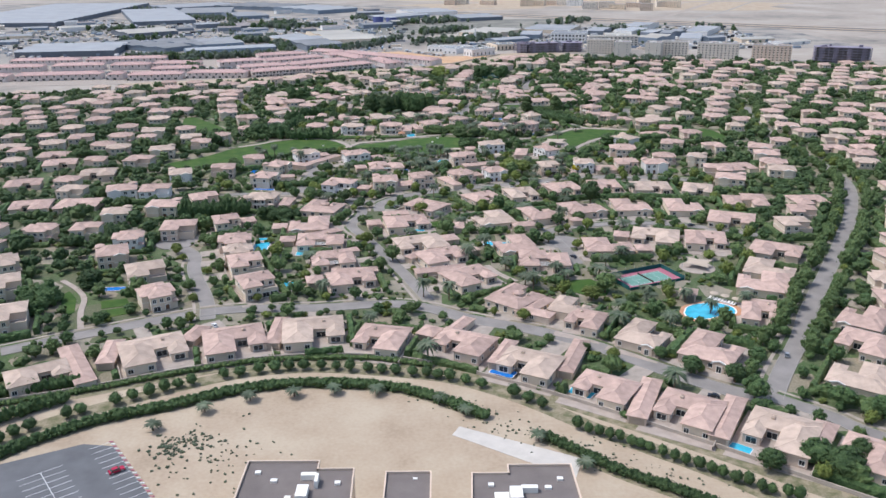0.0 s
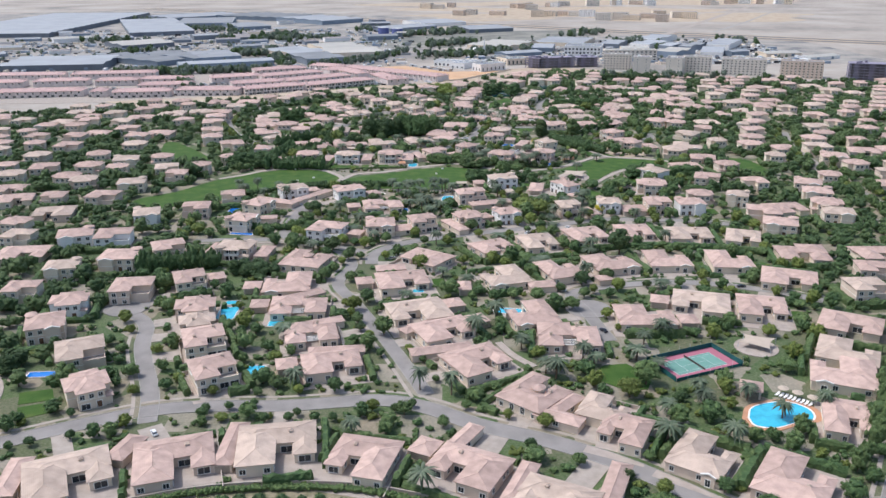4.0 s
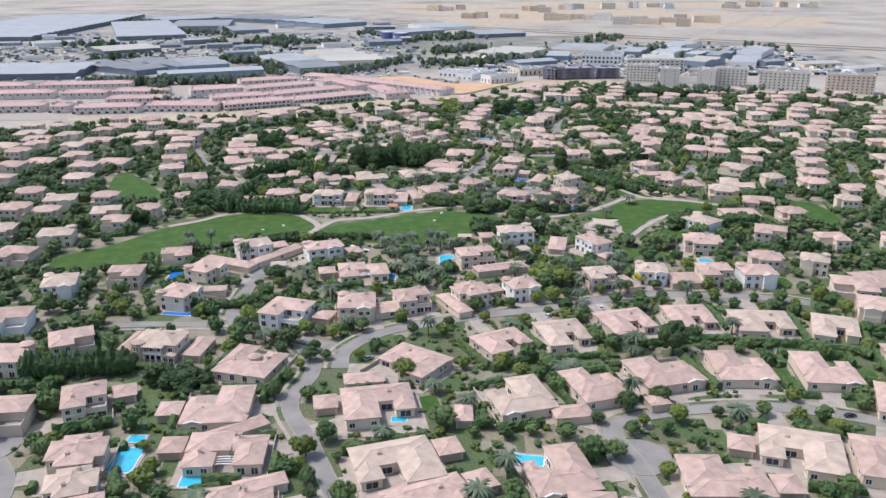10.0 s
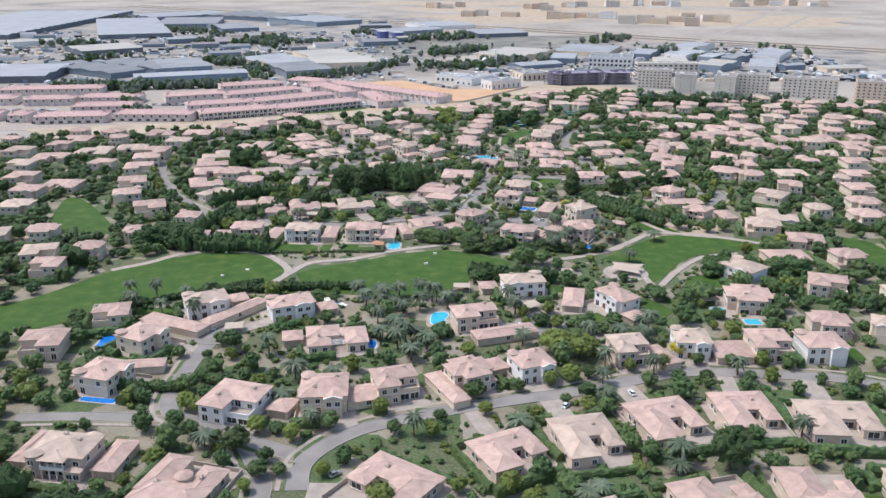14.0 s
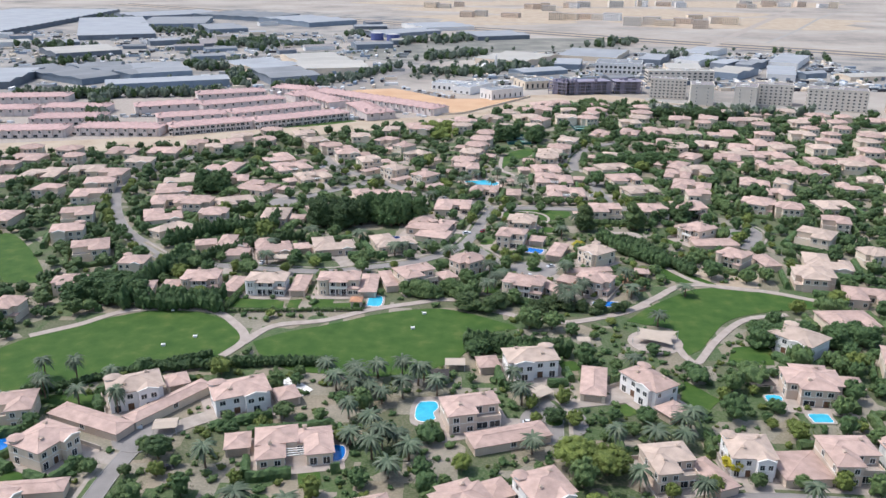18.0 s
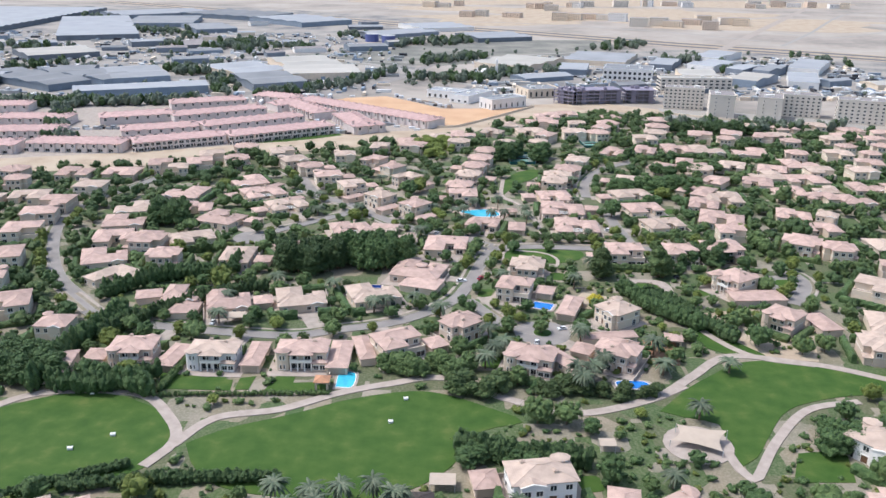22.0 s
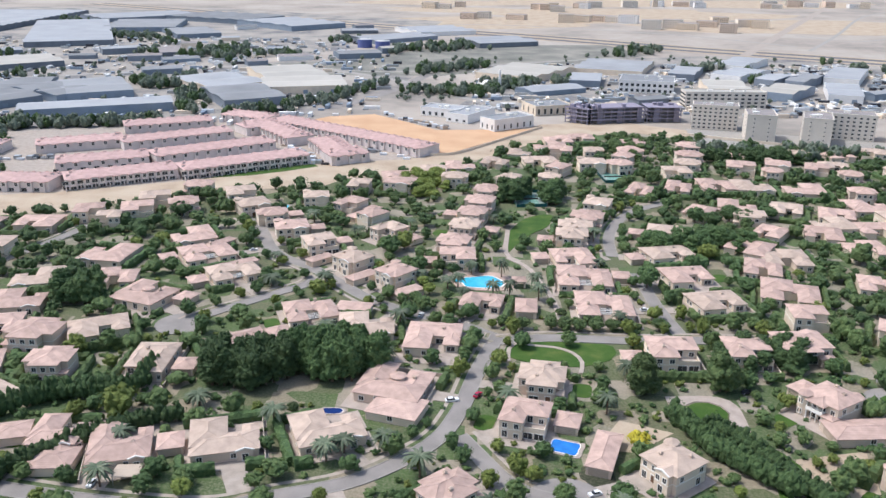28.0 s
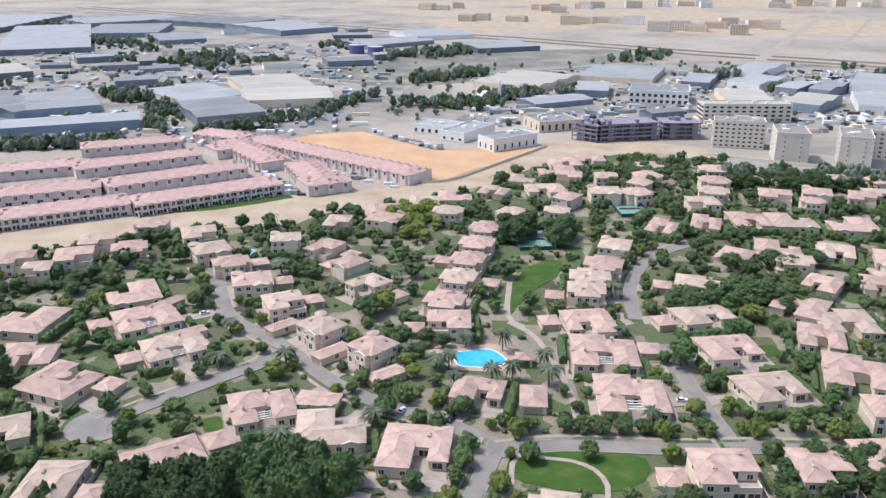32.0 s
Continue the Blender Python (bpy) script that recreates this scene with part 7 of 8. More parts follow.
for px, py in ((-28.9, 492.2), (-20.8, 491), (-14.4, 492.7), (-25.5, 485), (-19, 486.6), (-2.6, 488.6), (-6.6, 481.4), (-13.6, 464.7), (-18, 457.7), (-9.9, 455.8), (-12.1, 451.5), (26, 478.5), (66.2, 464.9), (25, 567.5), (22, 563.5), (19, 557.1), (90, 557.3), (44.5, 548.7), (45.7, 544.4), (49.5, 551.1), (-66.7, 584.3), (-68.1, 601), (-13.7, 599.6), (-17.4, 596), (49.1, 575.3), (53, 555.9)):
    palm(px, py, 4.5 + (px * 7) % 3, 1.25)
    mark(px, py, 1.5)
plots()
plant()


# ---- terraces of town houses ----
def terrace(x0, y0, x1, y1, depth=18.0, group="town house terraces"):
    """A terrace of narrow two-storey houses from one end of its front to the other."""
    p, q = Vector((x0, y0)), Vector((x1, y1))
    n = max(2, int((q - p).length / 6.2))
    a = math.degrees(math.atan2(q.y - p.y, q.x - p.x))
    t = holder("terrace", pose(x0, y0, 0, 0, 0, a), "long pinkish terrace of town houses under dusty pink roofs", "terrace", group)
    L = (q - p).length
    b = Build()
    b.box(0, 0, -0.2, L, depth, 6.8, "terrace_wall")
    for i in range(n):
        u = (i + 0.5) * L / n
        b.box(u - 1.45, -0.9, -0.2, u + 1.45, 0.01, 6.38, "terrace_wall")
    part("wall", b, t)
    b = Build()
    b.hip(0, 0, L, depth, 6.82, 2.2, "roof_pink", 0.4)
    for i in range(n):
        u = (i + 0.5) * L / n
        b.hip(u - 1.6, -0.9, u + 1.6, 2.0, 6.4, 1.0, "roof_pink", 0.3, 0.3)
    part("roof", b, t)
    b = Build()
    for i in range(n):
        u = (i + 0.5) * L / n
        for v, du in ((0.62, 0.0), (0.36, -1.6), (0.8, 1.7)):
            z = 8.6 if v == 0.62 else 8.0
            b.box(u + du - 0.8, depth * v - 0.8, 6.9, u + du + 0.8, depth * v + 0.8, z, "terrace_wall")
            b.hip(u + du - 0.8, depth * v - 0.8, u + du + 0.8, depth * v + 0.8, z + 0.1, 0.6, "roof_pink", 0.2, 0.1)
    part("clerestory", b, t)["kind"] = "stuff"
    for i in range(n + 1 if y0 < 860 and x0 > -200 else 0):
        b = Build()
        b.box(i * L / n - 0.15, -2.6, -0.2, i * L / n + 0.15, 0.02, 2.4, "terrace_wall")
        part("garden_wall", b, t)
    for i in range(n):
        u = (i + 0.5) * L / n
        part("window", WIN["tall_window"], t, m=pose(u, -0.92, 3.7))
        if y0 < 850 and x0 > -190:
            part("balcony_door", WIN["wide_window"], t, m=pose(u - L / n / 2, -0.02, 3.5))
            # flat dark pane stands in for the shaded ground-floor recess
            part("entrance", WIN["wide_window"], t, m=pose(u, -0.92, 0.2))
        if y0 < 860:
            part("patio_door", WIN["wide_window"], t, m=pose(u - L / n / 2 + 0.01, -0.02, 0.3))


for tr in ((-183, 824, -135, 850), (-131, 847, -72, 886), (-204, 858, -160, 877), (-156, 877, -98, 918), (-235, 900, -191, 920), (-187, 910, -131, 947), (-59, 881, -39, 892), (-247, 821, -190, 821), (-300, 808, -250, 815), (-292, 851, -242, 858), (-205, 958, -154, 981), (-305, 895, -256, 897), (-125, 956, -102, 975), (-408, 808, -330, 819), (-322, 814, -308, 815), (-404, 879, -354, 888), (-345, 883, -306, 888), (-390, 932, -306, 945), (-470, 800, -414, 806), (-480, 866, -412, 876), (-470, 925, -398, 931)):
    terrace(*tr)
for tr in ((-80, 928, -59, 883), (-118, 987, -11, 903), (-132, 981, -93, 927), (-155, 1003, -121, 988)):
    terrace(*tr)
sheet("terrace_ground", [(-490, 775), (-300, 785), (-183, 815), (-131, 838), (-75, 876), (-30, 890), (-12, 905), (-118, 1000), (-165, 1012), (-205, 985), (-330, 950), (-490, 950)], -0.06, "paving", "dusty paved ground between the terraces", "ground")


def lanes():
    """Parked cars and small carports along the lanes between the terraces."""
    rnd, b = random.Random(9), Build()
    for p, q in (((-180, 842), (-75, 905)), ((-200, 880), (-110, 930)), ((-235, 925), (-140, 960)), ((-300, 838), (-195, 842)), ((-300, 878), (-215, 890)), ((-400, 850), (-310, 860)), ((-400, 910), (-320, 920)), ((-112, 972), (-20, 898)), ((-96, 930), (-66, 880)), ((-46, 1036), (-4, 988)), ((-30, 1018), (0, 985))):
        for _ in range(26):
            k = rnd.random()
            x, y = p[0] + (q[0] - p[0]) * k + rnd.uniform(-2, 2), p[1] + (q[1] - p[1]) * k + rnd.uniform(-2, 2)
            w, d, h = (4.2, 1.8, 1.45) if rnd.random() < 0.7 else (3.4, 3.2, 2.6)
            b.box(x, y, -0.1, x + w, y + d, h, rnd.choice(("white_car", "white_car", "silver_car", "dark_car", "sail")))
    tagged(part("parked_cars", b), "many parked cars and small carports between the terraces", "vehicles", kind="stuff")


lanes()
sheet("orange_lot", [(-103, 1003), (-82, 1027), (-51, 1037), (-26, 1010), (-4, 983), (34, 986), (64, 992), (6, 915), (-7, 911)], -0.02, "orange_sand", "empty lot of bright orange sand", "sand")
sheet("sand_strip", NORTH[1:-2] + [(250, 965), (175, 985), (120, 1020), (67, 1005), (11, 917), (-19, 899), (-75, 884), (-131, 845), (-183, 823), (-300, 790)], -0.04, "sand", "bare sand strip behind the estate", "sand")
b = Build()
band(b, spline([(-5, 908), (11, 914), (33, 944), (68, 994)]), 0.15, -0.15, -0.2, 1.8, "cream")
tagged(part("site_wall", b), "low cream wall round the orange lot", "wall", kind="structure")


# ---- apartments, offices, sheds beyond ----
def block(name, x, y, w, d, h, a, wall, top, label, category, cols=0, rows=0, win=(1.5, 1.4), group="", frame=False, sides=True):
    """A flat-roofed building with parapet, plant on the roof and rows of windows."""
    t = holder(name, pose(x, y, 0, 0, 0, a), label, category, group)
    b = Build()
    b.box(0, 0, -0.2, w, d, h, wall, top)
    part("wall", b, t)
    b = Build()
    for x0, y0, x1, y1 in ((-0.1, -0.1, w + 0.1, 0.3), (-0.1, d - 0.3, w + 0.1, d + 0.1), (-0.1, 0.3, 0.3, d - 0.3), (w - 0.3, 0.3, w + 0.1, d - 0.3)):
        b.box(x0, y0, h - 0.1, x1, y1, h + 0.9, wall)
    if name != "distant_block":
        part("parapet", b, t)
    rnd = random.Random(int(x * 3 + y))
    for k in range(0 if name == "distant_block" else 3):
        b = Build()
        u, v, s = rnd.uniform(0.2, 0.75) * w, rnd.uniform(0.25, 0.75) * d, rnd.uniform(1.2, 2.6)
        b.box(u, v, h, u + s * 1.6, v + s, h + rnd.uniform(1, 2.4), "trim")
        part("roof_plant", b, t)
    if cols:
        key = f"pane_{win[0]}_{win[1]}"
        if key not in WIN:
            pb = Build()
            pb.box(-win[0] / 2, -0.05, 0, win[0] / 2, 0.02, win[1], "glass")
            pb.box(-win[0] / 2 - 0.15, -0.35, -0.2, win[0] / 2 + 0.15, 0.02, 0, "trim")
            pb.box(-win[0] / 2 - 0.15, -0.12, win[1], win[0] / 2 + 0.15, 0.02, win[1] + 0.15, "trim")
            WIN[key] = pb.mesh("window")
        for j in range(rows):
            for i in range(cols):
                part("window", WIN[key], t, m=pose((i + 0.5) * w / cols, -0.01, 1.0 + j * (h - 0.6) / rows))
        if sides:
            b = Build()
            for j in range(rows):
                for i in range(max(2, cols // 2)):
                    u, z = (i + 0.5) * d / max(2, cols // 2), 1.0 + j * (h - 0.6) / rows
                    b.box(-0.06, u - win[0] / 2, z, 0.0, u + win[0] / 2, z + win[1], "glass")
            part("side_glazing", b, t)["kind"] = "stuff"
    return t


APT = ("cream seven-storey apartment block with rows of windows", "apartment block")
block("apartment_block", 170, 998, 30, 16, 20, -14, "apt", "grey_roof", *APT, 9, 6, group="apartment blocks")
block("apartment_block", 194, 958, 18, 24, 21, -13, "apt", "grey_roof", *APT, 2, 6, (0.8, 1.0), group="apartment blocks")
block("apartment_block", 226, 949, 17, 26, 21, -20, "apt", "grey_roof", *APT, 2, 6, (0.8, 1.0), group="apartment blocks")
block("apartment_block", 249, 971, 30, 16, 20, -18, "apt", "grey_roof", *APT, 8, 6, group="apartment blocks")
block("apartment_block", 185, 1077, 62, 16, 15, 0, "apt", "cream_roof", "cream apartment block with open unfinished floors", "apartment block", 12, 4, (2.6, 1.8), group="apartment blocks")
block("apartment_block", 284, 949, 44, 18, 20, -20, "apt", "grey_roof", *APT, 11, 6, group="apartment blocks")
block("apartment_block", 337, 926, 40, 18, 20, -20, "pink", "grey_roof", "pinkish seven-storey apartment block with balconies", "apartment block", 10, 6, group="apartment blocks")


def bare_frame(x, y, w, d, floors, a, label):
    """Unfinished concrete frame: slabs on columns round an added darker box that stands for inner shade, with parapets
    and site clutter.
    """
    t = holder("construction_frame", pose(x, y, 0, 0, 0, a), label, "building", "unfinished buildings")
    b = Build()
    b.box(2.5, 2.5, -0.2, w - 2.5, d - 2.5, floors * 3.3 - 0.4, "grey_wall")
    part("core", b, t)
    rnd = random.Random(int(x))
    for k in range(1, floors + 1):
        b = Build()
        b.box(-0.3 - 0.01 * k, -0.3 - 0.01 * k, k * 3.3 - 0.35, w + 0.3, d + 0.3, k * 3.3, "violet_concrete")
        b.box(0, -0.3, k * 3.3, w, -0.1, k * 3.3 + rnd.choice((0.0, 0.5, 0.9)) + 0.05, "violet_concrete")
        part("slab", b, t)
    n = max(3, int(w / 4.5))
    for i in range(n + 1):
        u = i * (w - 0.5) / n
        for v in (0, d - 0.5):
            b = Build()
            b.box(u, v, -0.2, u + 0.5, v + 0.5, floors * 3.3 - 0.36, "violet_concrete")
            part("column", b, t)
        if i % 3 == 1:
            b = Build()
            b.box(u, 0.6, 0, min(w, u + 4.0), 0.8, floors * 3.3 - 0.4, "violet_concrete")
            part("infill_wall", b, t)
    for i in range(4):
        b = Build()
        u, v = rnd.uniform(2, w - 6), rnd.uniform(2, d - 5)
        b.box(u, v, floors * 3.3, u + rnd.uniform(2, 4), v + 3, floors * 3.3 + rnd.uniform(1.5, 3), "violet_concrete")
        part("stair_head", b, t)


bare_frame(86, 1017, 18, 16, 4, -38, "purplish grey concrete frame of an unfinished building")
bare_frame(103, 1008, 40, 20, 4, 14, "purplish grey concrete frame of an unfinished building")
bare_frame(387, 885, 54, 20, 7, -20, "unfinished grey concrete apartment frame")
bare_frame(144, 1018, 24, 18, 4, 2, "purplish grey concrete frame of an unfinished building")
block("office_building", 147, 1153, 46, 40, 12, -14, "white", "metal_roof", "white two-storey office with arched windows", "office", 10, 2, (2.4, 3.0))
block("community_hall", 35, 979, 34, 16, 9, 36, "white", "metal_roof", "white hall with a pale roof and porch", "hall", 6, 1, (1.2, 4.0))
block("community_hall", 2, 1014, 18, 38, 7, -32, "white", "metal_roof", "long low white school wing", "hall", 3, 1, (2, 2))
block("community_hall", -17, 1036, 30, 18, 7, -24, "white", "metal_roof", "low white hall with glazed front", "hall", 6, 1, (2, 3))
block("community_hall", 67, 1037, 30, 26, 8, 20, "cream", "metal_roof", "cream hall with vertical wall panels", "hall", 6, 1, (1.6, 5))


def shed(x, y, w, d, h, a, roof="metal_roof", wall="white", label="large pale metal-roofed warehouse"):
    t = holder("warehouse", pose(x, y, 0, 0, 0, a), label, "warehouse", "warehouses")
    b = Build()
    b.box(0, 0, -0.2, w, d, h, wall)
    part("wall", b, t)
    b = Build()
    k = max(1, round(d / (34 if d < 200 else 24)))
    for i in range(k):
        y0, y1 = i * d / k, (i + 1) * d / k
        ym = (y0 + y1) / 2
        lo, hi = [(-0.5, y0), (-0.5, ym), (-0.5, y1)], [(w + 0.5, y0), (w + 0.5, ym), (w + 0.5, y1)]
        zs = (h + 0.05, h + 2.2, h + 0.05)
        a3, b3 = [(*p, z) for p, z in zip(lo, zs)], [(*p, z) for p, z in zip(hi, zs)]
        b.face([a3[0], b3[0], b3[1], a3[1]], roof)
        b.face([a3[1], b3[1], b3[2], a3[2]], roof)
        b.face([a3[0], a3[1], a3[2]], wall)
        b.face([b3[0], b3[2], b3[1]], wall)
    part("roof", b, t)
    # dark boxes laid in the valleys stand for shade between roof slopes
    if d > 200:
        b = Build()
        for i in range(1, k):
            b.box(0, i * d / k - 2.2, h, w, i * d / k + 2.2, h + 0.75, "dark_wall")
        part("gutter", b, t)["kind"] = "stuff"
    nd = min(3, max(2, int(w / 18))) if y < 1150 else 0
    for i in range(nd):
        u = (i + 0.5) * w / nd
        b = Build()
        b.box(u - 2, -0.08, 0, u + 2, 0.0, 4, "blue_wall")
        part("loading_door", b, t)
    SHEDS.append((x, y, w, d, a))


SHEDS = []


def warehouses(*plans):
    for plan in plans:
        shed(*plan, "huge pale multi-bay warehouse with ribbed roofs" if plan[3] > 300 else "large pale metal-roofed warehouse")


warehouses(
    (-298, 1001, 105, 32, 8, 23, "white_roof", "blue_wall"),
    (-165, 1050, 48, 75, 8, 30, "metal_roof", "dark_wall"),
    (-194, 1111, 54, 79, 8, 43, "metal_roof", "cream"),
    (-151, 1116, 69, 61, 8, 14, "cream_roof", "cream"),
    (-159, 1165, 57, 82, 8, 26, "cream_roof", "cream"),
    (-298, 1077, 51, 83, 7, 29, "metal_roof", "blue_wall"),
    (-356, 1062, 34, 102, 7, 13, "metal_roof", "blue_wall"),
    (-563, 1791, 166, 104, 8, 42, "white_roof", "dark_wall"),
    (-499, 1635, 100, 148, 8, 11, "metal_roof", "blue_wall"),
    (-366, 1555, 59, 99, 7, 30, "metal_roof", "blue_wall"),
    (-344, 1785, 114, 167, 8, 62, "metal_roof", "blue_wall"),
    (-237, 1673, 98, 151, 9, 45, "white_roof", "blue_wall"),
)
warehouses(
    (-321, 1360, 25, 59, 6, 23, "grey_roof", "dark_wall"),
    (-47, 1613, 87, 91, 7, 27, "white_roof", "white"),
    (33, 1478, 81, 80, 7, 23, "white_roof", "dark_wall"),
    (-99, 1512, 103, 60, 6, 41, "white_roof", "dark_wall"),
    (25, 1226, 62, 86, 7, -32, "cream_roof", "cream"),
    (108, 1181, 27, 51, 7, -11, "white_roof", "blue_wall"),
    (122, 1268, 67, 86, 6, -20, "metal_roof", "cream"),
    (207, 1231, 24, 59, 7, -23, "white_roof", "dark_wall"),
    (268, 1297, 31, 80, 8, -35, "white_roof", "white"),
    (246, 1228, 30, 60, 8, -45, "white_roof", "white"),
    (277, 1198, 19, 48, 8, -47, "metal_roof", "dark_wall"),
    (301, 1188, 17, 57, 8, -41, "metal_roof", "dark_wall"),
)
warehouses(
    (256, 1126, 29, 56, 8, -39, "cream_roof", "blue_wall"),
    (216, 1119, 34, 70, 8, -7, "cream_roof", "cream"),
    (343, 1208, 30, 88, 8, -29, "white_roof", "white"),
    (308, 1110, 26, 70, 8, -19, "white_roof", "white"),
    (-499, 997, 112, 97, 8, 8, "white_roof", "dark_wall"),
    (-335, 1037, 40, 127, 7, 56, "metal_roof", "blue_wall"),
    (-302, 1070, 37, 108, 7, 57, "metal_roof", "blue_wall"),
    (-845, 1426, 205, 531, 8, 2, "white_roof", "dark_wall"),
    (-512, 1436, 101, 328, 8, 23, "white_roof", "dark_wall"),
    (-448, 1232, 74, 75, 7, 39, "cream_roof", "dark_wall"),
)


def under_roof(x, y, room):
    """True where a warehouse stands, with some room round it."""
    for sx, sy, w, d, a in SHEDS:
        c, s = math.cos(radians(a)), math.sin(radians(a))
        u, v = (x - sx) * c + (y - sy) * s, (y - sy) * c - (x - sx) * s
        if -room < u < w + room and -room < v < d + room:
            return True
    return False


def yards():
    """Smaller sheds, parked lorries and stacked goods fill the industrial land."""
    rnd = random.Random(12)
    taken_by = []
    for x, y, w, d, a in SHEDS:
        c, q = math.cos(radians(a)), math.sin(radians(a))
        for u in np.arange(10, w, 20):
            for v in np.arange(10, d + 9, 20):
                taken_by.append((x + u * c - v * q, y + u * q + v * c, 16))
    taken_by += [(-61, 964, 60), (23, 987, 50), (118, 1022, 60), (212, 988, 50), (316, 955, 60), (34, 1155, 30), (-85, 1465, 34), (13, 1380, 80), (-152, 896, 90), (-253, 862, 70), (175, 1166, 34), (397, 910, 60)]
    count = 0
    for _ in range(1500):
        x, y = (rnd.uniform(-760, -60), rnd.uniform(985, 1800)) if rnd.random() < 0.65 else (rnd.uniform(60, 470), rnd.uniform(1060, 1330))
        w = rnd.uniform(18, 56)
        d = w * rnd.uniform(0.4, 0.7)
        if x > 100 and y > 1420 - x * 0.6 or count > 34 or any(math.hypot(x + w / 2 - p, y + d / 2 - q) < r + w * 0.55 for p, q, r in taken_by):
            continue
        taken_by.append((x + w / 2, y + d / 2, w * 0.55))
        count += 1
        shed(x, y, w, d, rnd.uniform(4, 8), rnd.uniform(10, 34), rnd.choice(("metal_roof", "metal_roof", "cream_roof", "white_roof", "grey_roof")), rnd.choice(("white", "cream", "blue_wall", "dark_wall")))
    b = Build()
    for _ in range(3000):
        x, y = (rnd.uniform(-640, -60), rnd.uniform(985, 1560)) if rnd.random() < 0.5 else (rnd.uniform(20, 430), rnd.uniform(1040, 1330))
        if under_roof(x, y, 6) or any(math.hypot(x - p, y - q) < r for p, q, r in taken_by):
            continue
        w, d, h = rnd.choice(((4.4, 1.9, 1.5), (4.4, 1.9, 1.5), (9, 2.5, 3.2), (12, 2.5, 2.8), (3, 3, 2)))
        if rnd.random() < 0.5:
            w, d = d, w
        b.box(x, y, -0.3, x + w, y + d, h, rnd.choice(("white_car", "white", "steel", "dark_car", "blue_wall", "cream", "silver_car")))
    tagged(part("yard_clutter", b), "parked vehicles, containers and stacked goods in yards", "vehicles", kind="stuff")


yards()
sheet("ground_industrial", [(-429, 938), (-319, 957), (-194, 986), (-103, 1028), (-41, 1182), (-19, 1343), (-130, 1348), (-234, 1321), (-63, 1530), (-22, 1878), (-477, 2153), (-944, 2144), (-1130, 1910), (-1000, 1100), (-700, 900)], -0.24, "industrial", "grey asphalt yards of the industrial area", "ground")
sheet("ground_industrial", [(4, 1055), (85, 1354), (298, 1422), (513, 1344), (520, 1043), (366, 1043), (240, 1074), (101, 1092)], -0.23, "industrial", "grey asphalt yards of the industrial area", "ground")
sheet("forecourt", [(166, 997), (224, 981), (284, 958), (303, 931), (284, 892), (226, 908), (159, 948)], 0.0, "kerb", "pale paved forecourt and lane before the apartments", "paving")
b = Build()
band(b, spline([(159, 975), (206, 950), (258, 930), (298, 908)]), 0.2, -0.2, -0.2, 2.2, "cream")
tagged(part("compound_wall", b), "cream compound wall before the apartments", "wall", kind="structure")


def tank(x, y, r, h, mat):
    t = holder("storage_tank", pose(x, y, 0), "dark blue cylindrical storage tank with a pale lid", "tank", "storage tanks")
    b = Build()
    b.cone(0, 0, -0.2, h, r, r, mat, 24, False)
    part("shell", b, t)
    b = Build()
    b.cone(0, 0, h, h + 1.4, r * 1.01, 0.3, "steel", 24)
    part("lid", b, t)


tank(-108, 1478, 9, 12, "tank")
tank(-85, 1468, 9, 11, "tank")
tank(-61, 1458, 10, 8, "grey_wall")
mq = holder("mosque", pose(34, 1155, 0, 0, 0, -10), "small white mosque with a dome and minaret", "mosque")
b = Build()
b.box(-9, -7, -0.2, 9, 7, 6, "white")
part("wall", b, mq)
b = Build()
for k in range(6):
    a0, a1 = k * math.pi / 12, (k + 1) * math.pi / 12
    b.cone(0, 0, 7 + 4 * math.sin(a0), 7 + 4 * math.sin(a1), 4 * math.cos(a0), max(0.05, 4 * math.cos(a1)), "white", 16, False)
b.cone(0, 0, 5.5, 7, 4.0, 4.0, "white", 16, False)
part("dome", b, mq)
b = Build()
b.box(10, -1.2, -0.2, 12.4, 1.2, 13, "white")
b.cone(11.2, 0, 13, 20, 1.0, 0.8, "white", 10)
b.cone(11.2, 0, 20, 23, 1.1, 0.05, "white", 10)
part("minaret", b, mq)

# far roads, fields, tree belts and distant blocks
FAR_ROADS = [([(-428, 922), (-338, 945), (-256, 968), (-190, 995), (-130, 1034), (-79, 1075), (-46, 1153), (-32, 1201), (-20, 1251)], 11, "asphalt"), ([(-700, 1100), (-531, 1159), (-382, 1207), (-282, 1265), (-200, 1292), (-120, 1270), (-40, 1198), (23, 1104), (76, 1081), (172, 1052)], 9, "kerb"), ([(-230, 826), (-250, 890), (-280, 940)], 14, "dark_asphalt"), ([(-780, 2250), (-434, 1994), (-196, 1816), (-18, 1691), (80, 1629), (184, 1552), (289, 1471), (406, 1398), (516, 1325), (720, 1190)], 15, "dark_asphalt")]
FAR_ROADS += [([(-762, 2278), (-416, 2022), (-178, 1844), (0, 1719), (98, 1657), (202, 1580), (307, 1499), (424, 1426), (534, 1353), (740, 1220)], 15, "dark_asphalt"), ([(340, 1426), (519, 1782), (868, 2476), (1000, 2800)], 13, "paving"), ([(436, 1481), (555, 1689), (758, 2063), (909, 2247)], 6, "kerb"), ([(493, 1681), (545, 1603), (673, 1704)], 6, "kerb"), ([(-21, 1818), (89, 1810), (220, 1742), (334, 1661), (439, 1530)], 8, "kerb"), ([(-195, 1314), (-60, 1262), (60, 1330), (227, 1414)], 7, "kerb")]
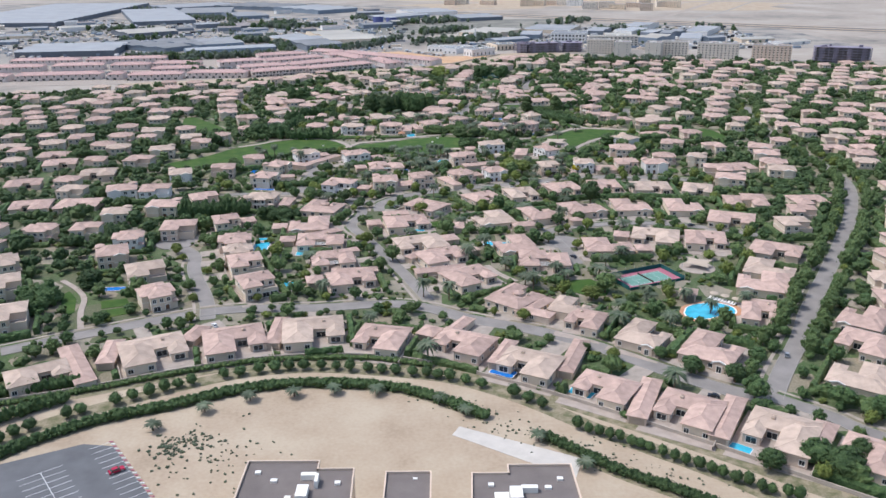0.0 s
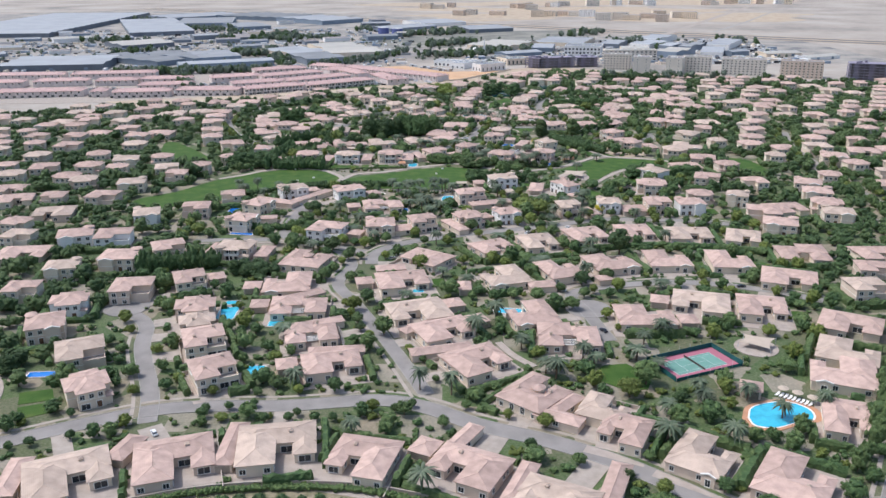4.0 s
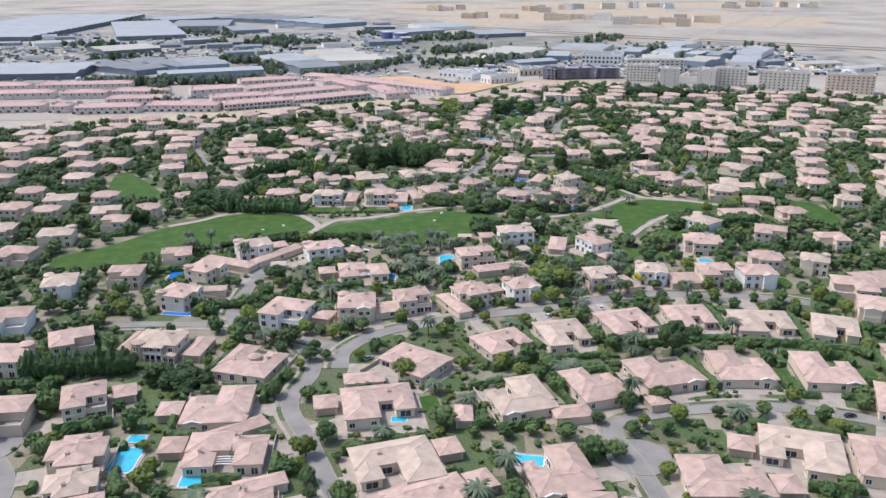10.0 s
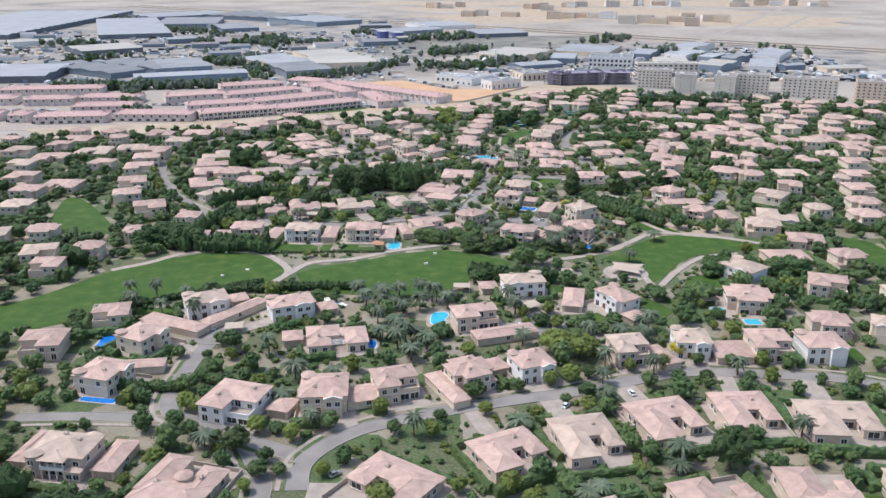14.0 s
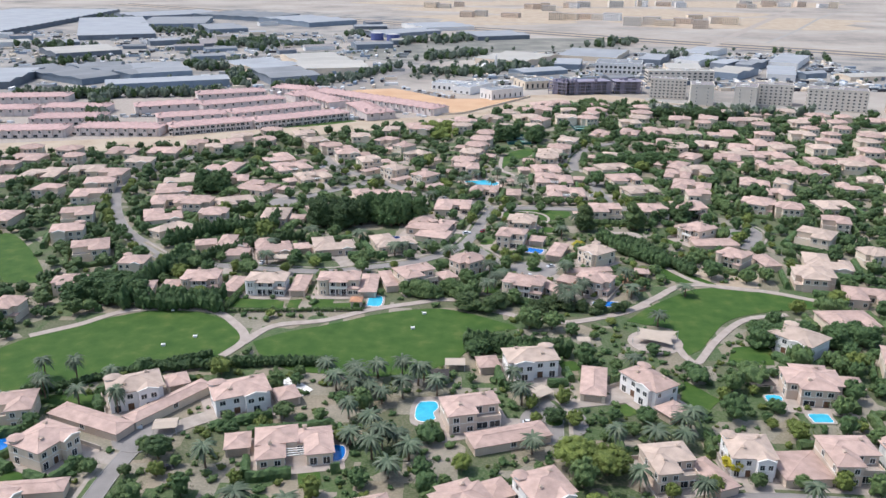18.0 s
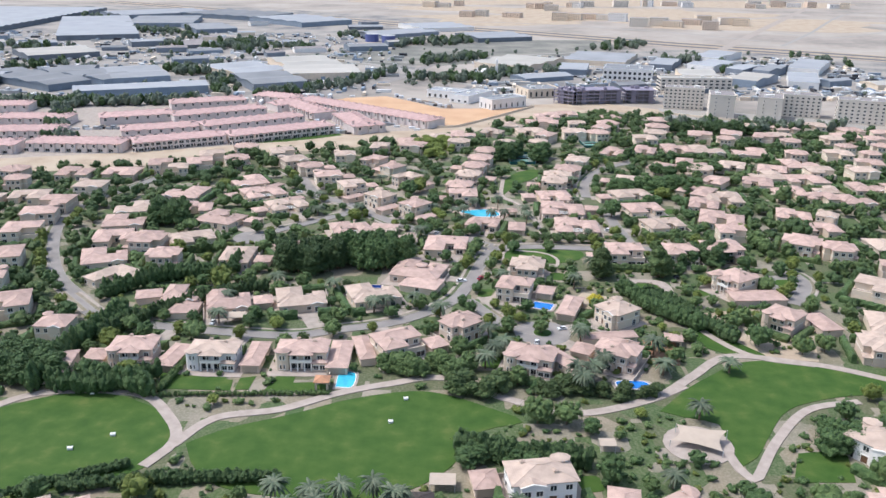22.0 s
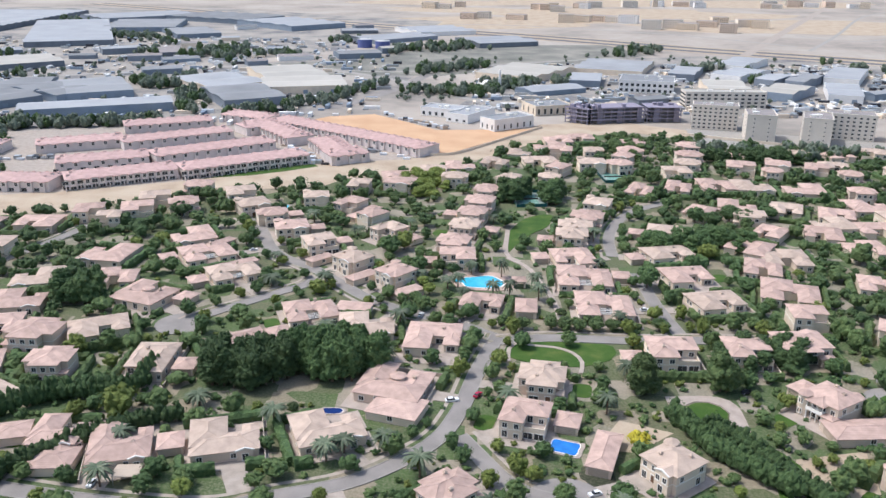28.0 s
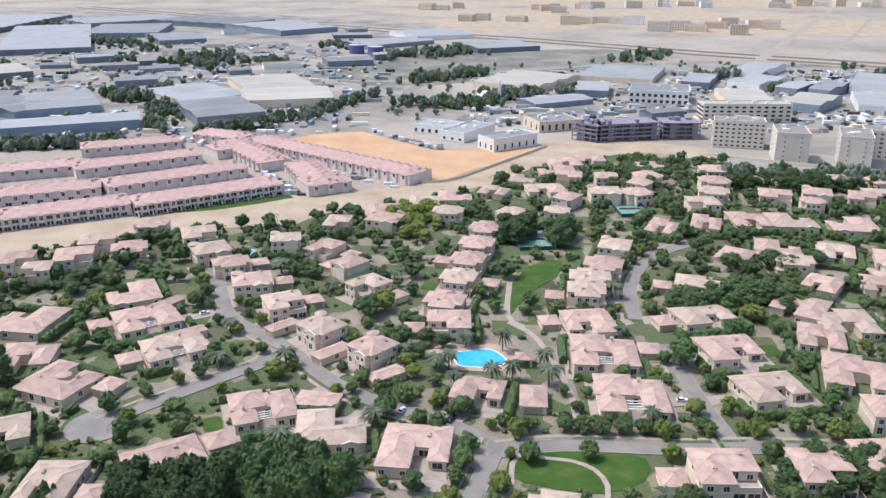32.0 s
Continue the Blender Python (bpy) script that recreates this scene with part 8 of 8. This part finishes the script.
for k, (line, w, mat) in enumerate(FAR_ROADS):
    s = spline(line, 8)
    b = Build()
    band(b, s, w / 2, -w / 2, -0.13 + 0.005 * k, -0.13 + 0.005 * k, mat)
    tagged(part("road", b), "grey asphalt road beyond the estate", "road", kind="structure")
    if w == 15:
        b = Build()
        band(b, s, w / 2 + 9, w / 2 + 1, -0.3, -0.14, "sand")
        band(b, s, -w / 2 - 1, -w / 2 - 9, -0.3, -0.14, "sand")
        tagged(part("verge", b), "pale sandy verge of the highway", "verge", kind="structure")
sheet("ground_scrub", [(-179, 1239), (-8, 1238), (227, 1414), (197, 1531), (-14, 1506), (-104, 1345), (-195, 1314)], -0.2, "scrubland", "dark scrubby low ground", "scrub")
rnd = random.Random(41)
for i in range(12):
    x, y = rnd.uniform(-300, 800), rnd.uniform(1700, 2500)
    n, r = 12, rnd.uniform(60, 180)
    pts = [(x + math.cos(k * 6.283 / n) * r * rnd.uniform(0.7, 1.3) * 1.6, y + math.sin(k * 6.283 / n) * r * rnd.uniform(0.7, 1.2) * 0.8) for k in range(n)]
    sheet("sand_flat", [tuple(p) for p in spline(pts + [pts[0]], 20)][:-1], -0.28 + 0.004 * i, "sand", "pale open sand flat in the distance", "sand")


def belts():
    rnd = random.Random(31)
    sw = {"leaf_dark": Swarm(TINY), "hazed_leaf": Swarm(TINY)}
    lines = [([(-350, 968), (-278, 976), (-231, 984), (-196, 993)], 4, 110), ([(-274, 1180), (-243, 1145)], 7, 30), ([(-242, 1203), (-209, 1113), (-182, 1027)], 6, 44), ([(-353, 1173), (-295, 1080)], 6, 30), ([(-284, 1447), (-241, 1347), (-229, 1365)], 12, 46), ([(-155, 1021), (-116, 1051), (-78, 1124), (-52, 1181)], 5, 60), ([(-25, 1129), (-5, 1138), (29, 1134), (54, 1179)], 8, 80), ([(-31, 1253), (1, 1284), (32, 1307)], 9, 60), ([(-12, 1451), (36, 1498)], 12, 60), ([(189, 1410), (237, 1466)], 10, 40), ([(92, 1182), (133, 1201)], 5, 30), ([(56, 1171), (77, 1192)], 6, 24), ([(-382, 1219), (-429, 1166)], 8, 20)]
    lines += [([(-255, 1405), (-173, 1371)], 9, 36), ([(-162, 1518), (-91, 1591)], 9, 30), ([(-71, 1425), (-13, 1478)], 10, 40), ([(-748, 1771), (-725, 1903), (-598, 1793)], 24, 70), ([(-527, 1642), (-353, 1496)], 12, 60), ([(-431, 1565), (-387, 1554)], 20, 30), ([(239, 1279), (281, 1311)], 6, 26), ([(-362, 1393), (-265, 1362)], 12, 40), ([(301, 1276), (287, 1192)], 5, 16), ([(430, 1244), (401, 1386)], 8, 12), ([(-538, 1373), (-448, 1325)], 20, 40), ([(-230, 830), (-262, 900), (-285, 945)], 4, 40), ([(156, 921), (200, 910), (272, 920)], 6, 40)]
    for line, spread, n in lines:
        s = spline(line, 2)
        for _ in range(n):
            p, r = rnd.choice(s), rnd.uniform(2.6, 5.2)
            x, y = p.x + rnd.gauss(0, spread), p.y + rnd.gauss(0, spread)
            if under_roof(x, y, 1):
                continue
            sw[rnd.choice(("leaf_dark", "hazed_leaf", "hazed_leaf"))].add(x, y, r * 0.9, r, r * 1.3, rnd.randrange(4), rnd.uniform(0, 6))
    for _ in range(260):
        x, y, r = rnd.uniform(-700, 430), rnd.uniform(1060, 1400), rnd.uniform(1.5, 3.2)
        if under_roof(x, y, 2):
            continue
        sw["hazed_leaf"].add(x, y, r * 0.8, r, r, rnd.randrange(4), rnd.uniform(0, 6))
    for k, s in sw.items():
        s.done("tree_belt", k, "dark belts of trees among the warehouses", "trees")
    spots = [(15, 1930), (44, 1954), (95, 1932), (177, 1869), (207, 1891), (238, 1914), (262, 1893), (281, 1873), (297, 1758), (330, 1777), (347, 1759), (396, 1816), (433, 1857), (398, 1710), (456, 1818), (476, 1799), (157, 2174), (281, 2276), (397, 2279), (523, 2319), (630, 2287), (775, 2363), (843, 2329), (-40, 2210)]
    for i in range(46):
        x, y = spots[i % 24] if i < 24 else spots[16 + i % 8]
        k = 4 if i < 16 else 50
        x, y = x + rnd.uniform(-k, k) - 10, y + rnd.uniform(-k, k)
        w, d, h, a = rnd.uniform(20, 34), rnd.uniform(14, 22), rnd.uniform(10, 18), rnd.uniform(-25, 5)
        # pale wall colours chosen here to put distance haze into the blocks
        t = block("distant_block", x, y, w, d, h, a, rnd.choice(("apt", "apt", "white", "pink", "cream", "cream")), "grey_roof", "pale distant apartment block on desert ground", "building", group="distant blocks")
        b = Build()
        for z in range(int(h / 3.3)):
            for u in range(int(w / 3.6)):
                b.box(u * 3.6 + 1.1, -0.06, 1.2 + z * 3.3, u * 3.6 + 2.4, 0.02, 2.3 + z * 3.3, "glass")
        part("glazing", b, t)["kind"] = "stuff"


belts()


# ---- the plan is drawn at four fifths; bring it to full size, plants a little taller than the walls ----
PLANTS = ("tree", "palm", "grove", "hedge", "shrub", "round_shrub", "garden_hedges", "avenue", "desert_scrub")
for ob in list(scene.objects):
    if ob.parent is None and ob.type in ("MESH", "EMPTY"):
        tall = 1.15 if ob.name.startswith(PLANTS) else 1.0
        ob.matrix_basis = Matrix.Diagonal((1.25, 1.25, tall, 1)) @ ob.matrix_basis
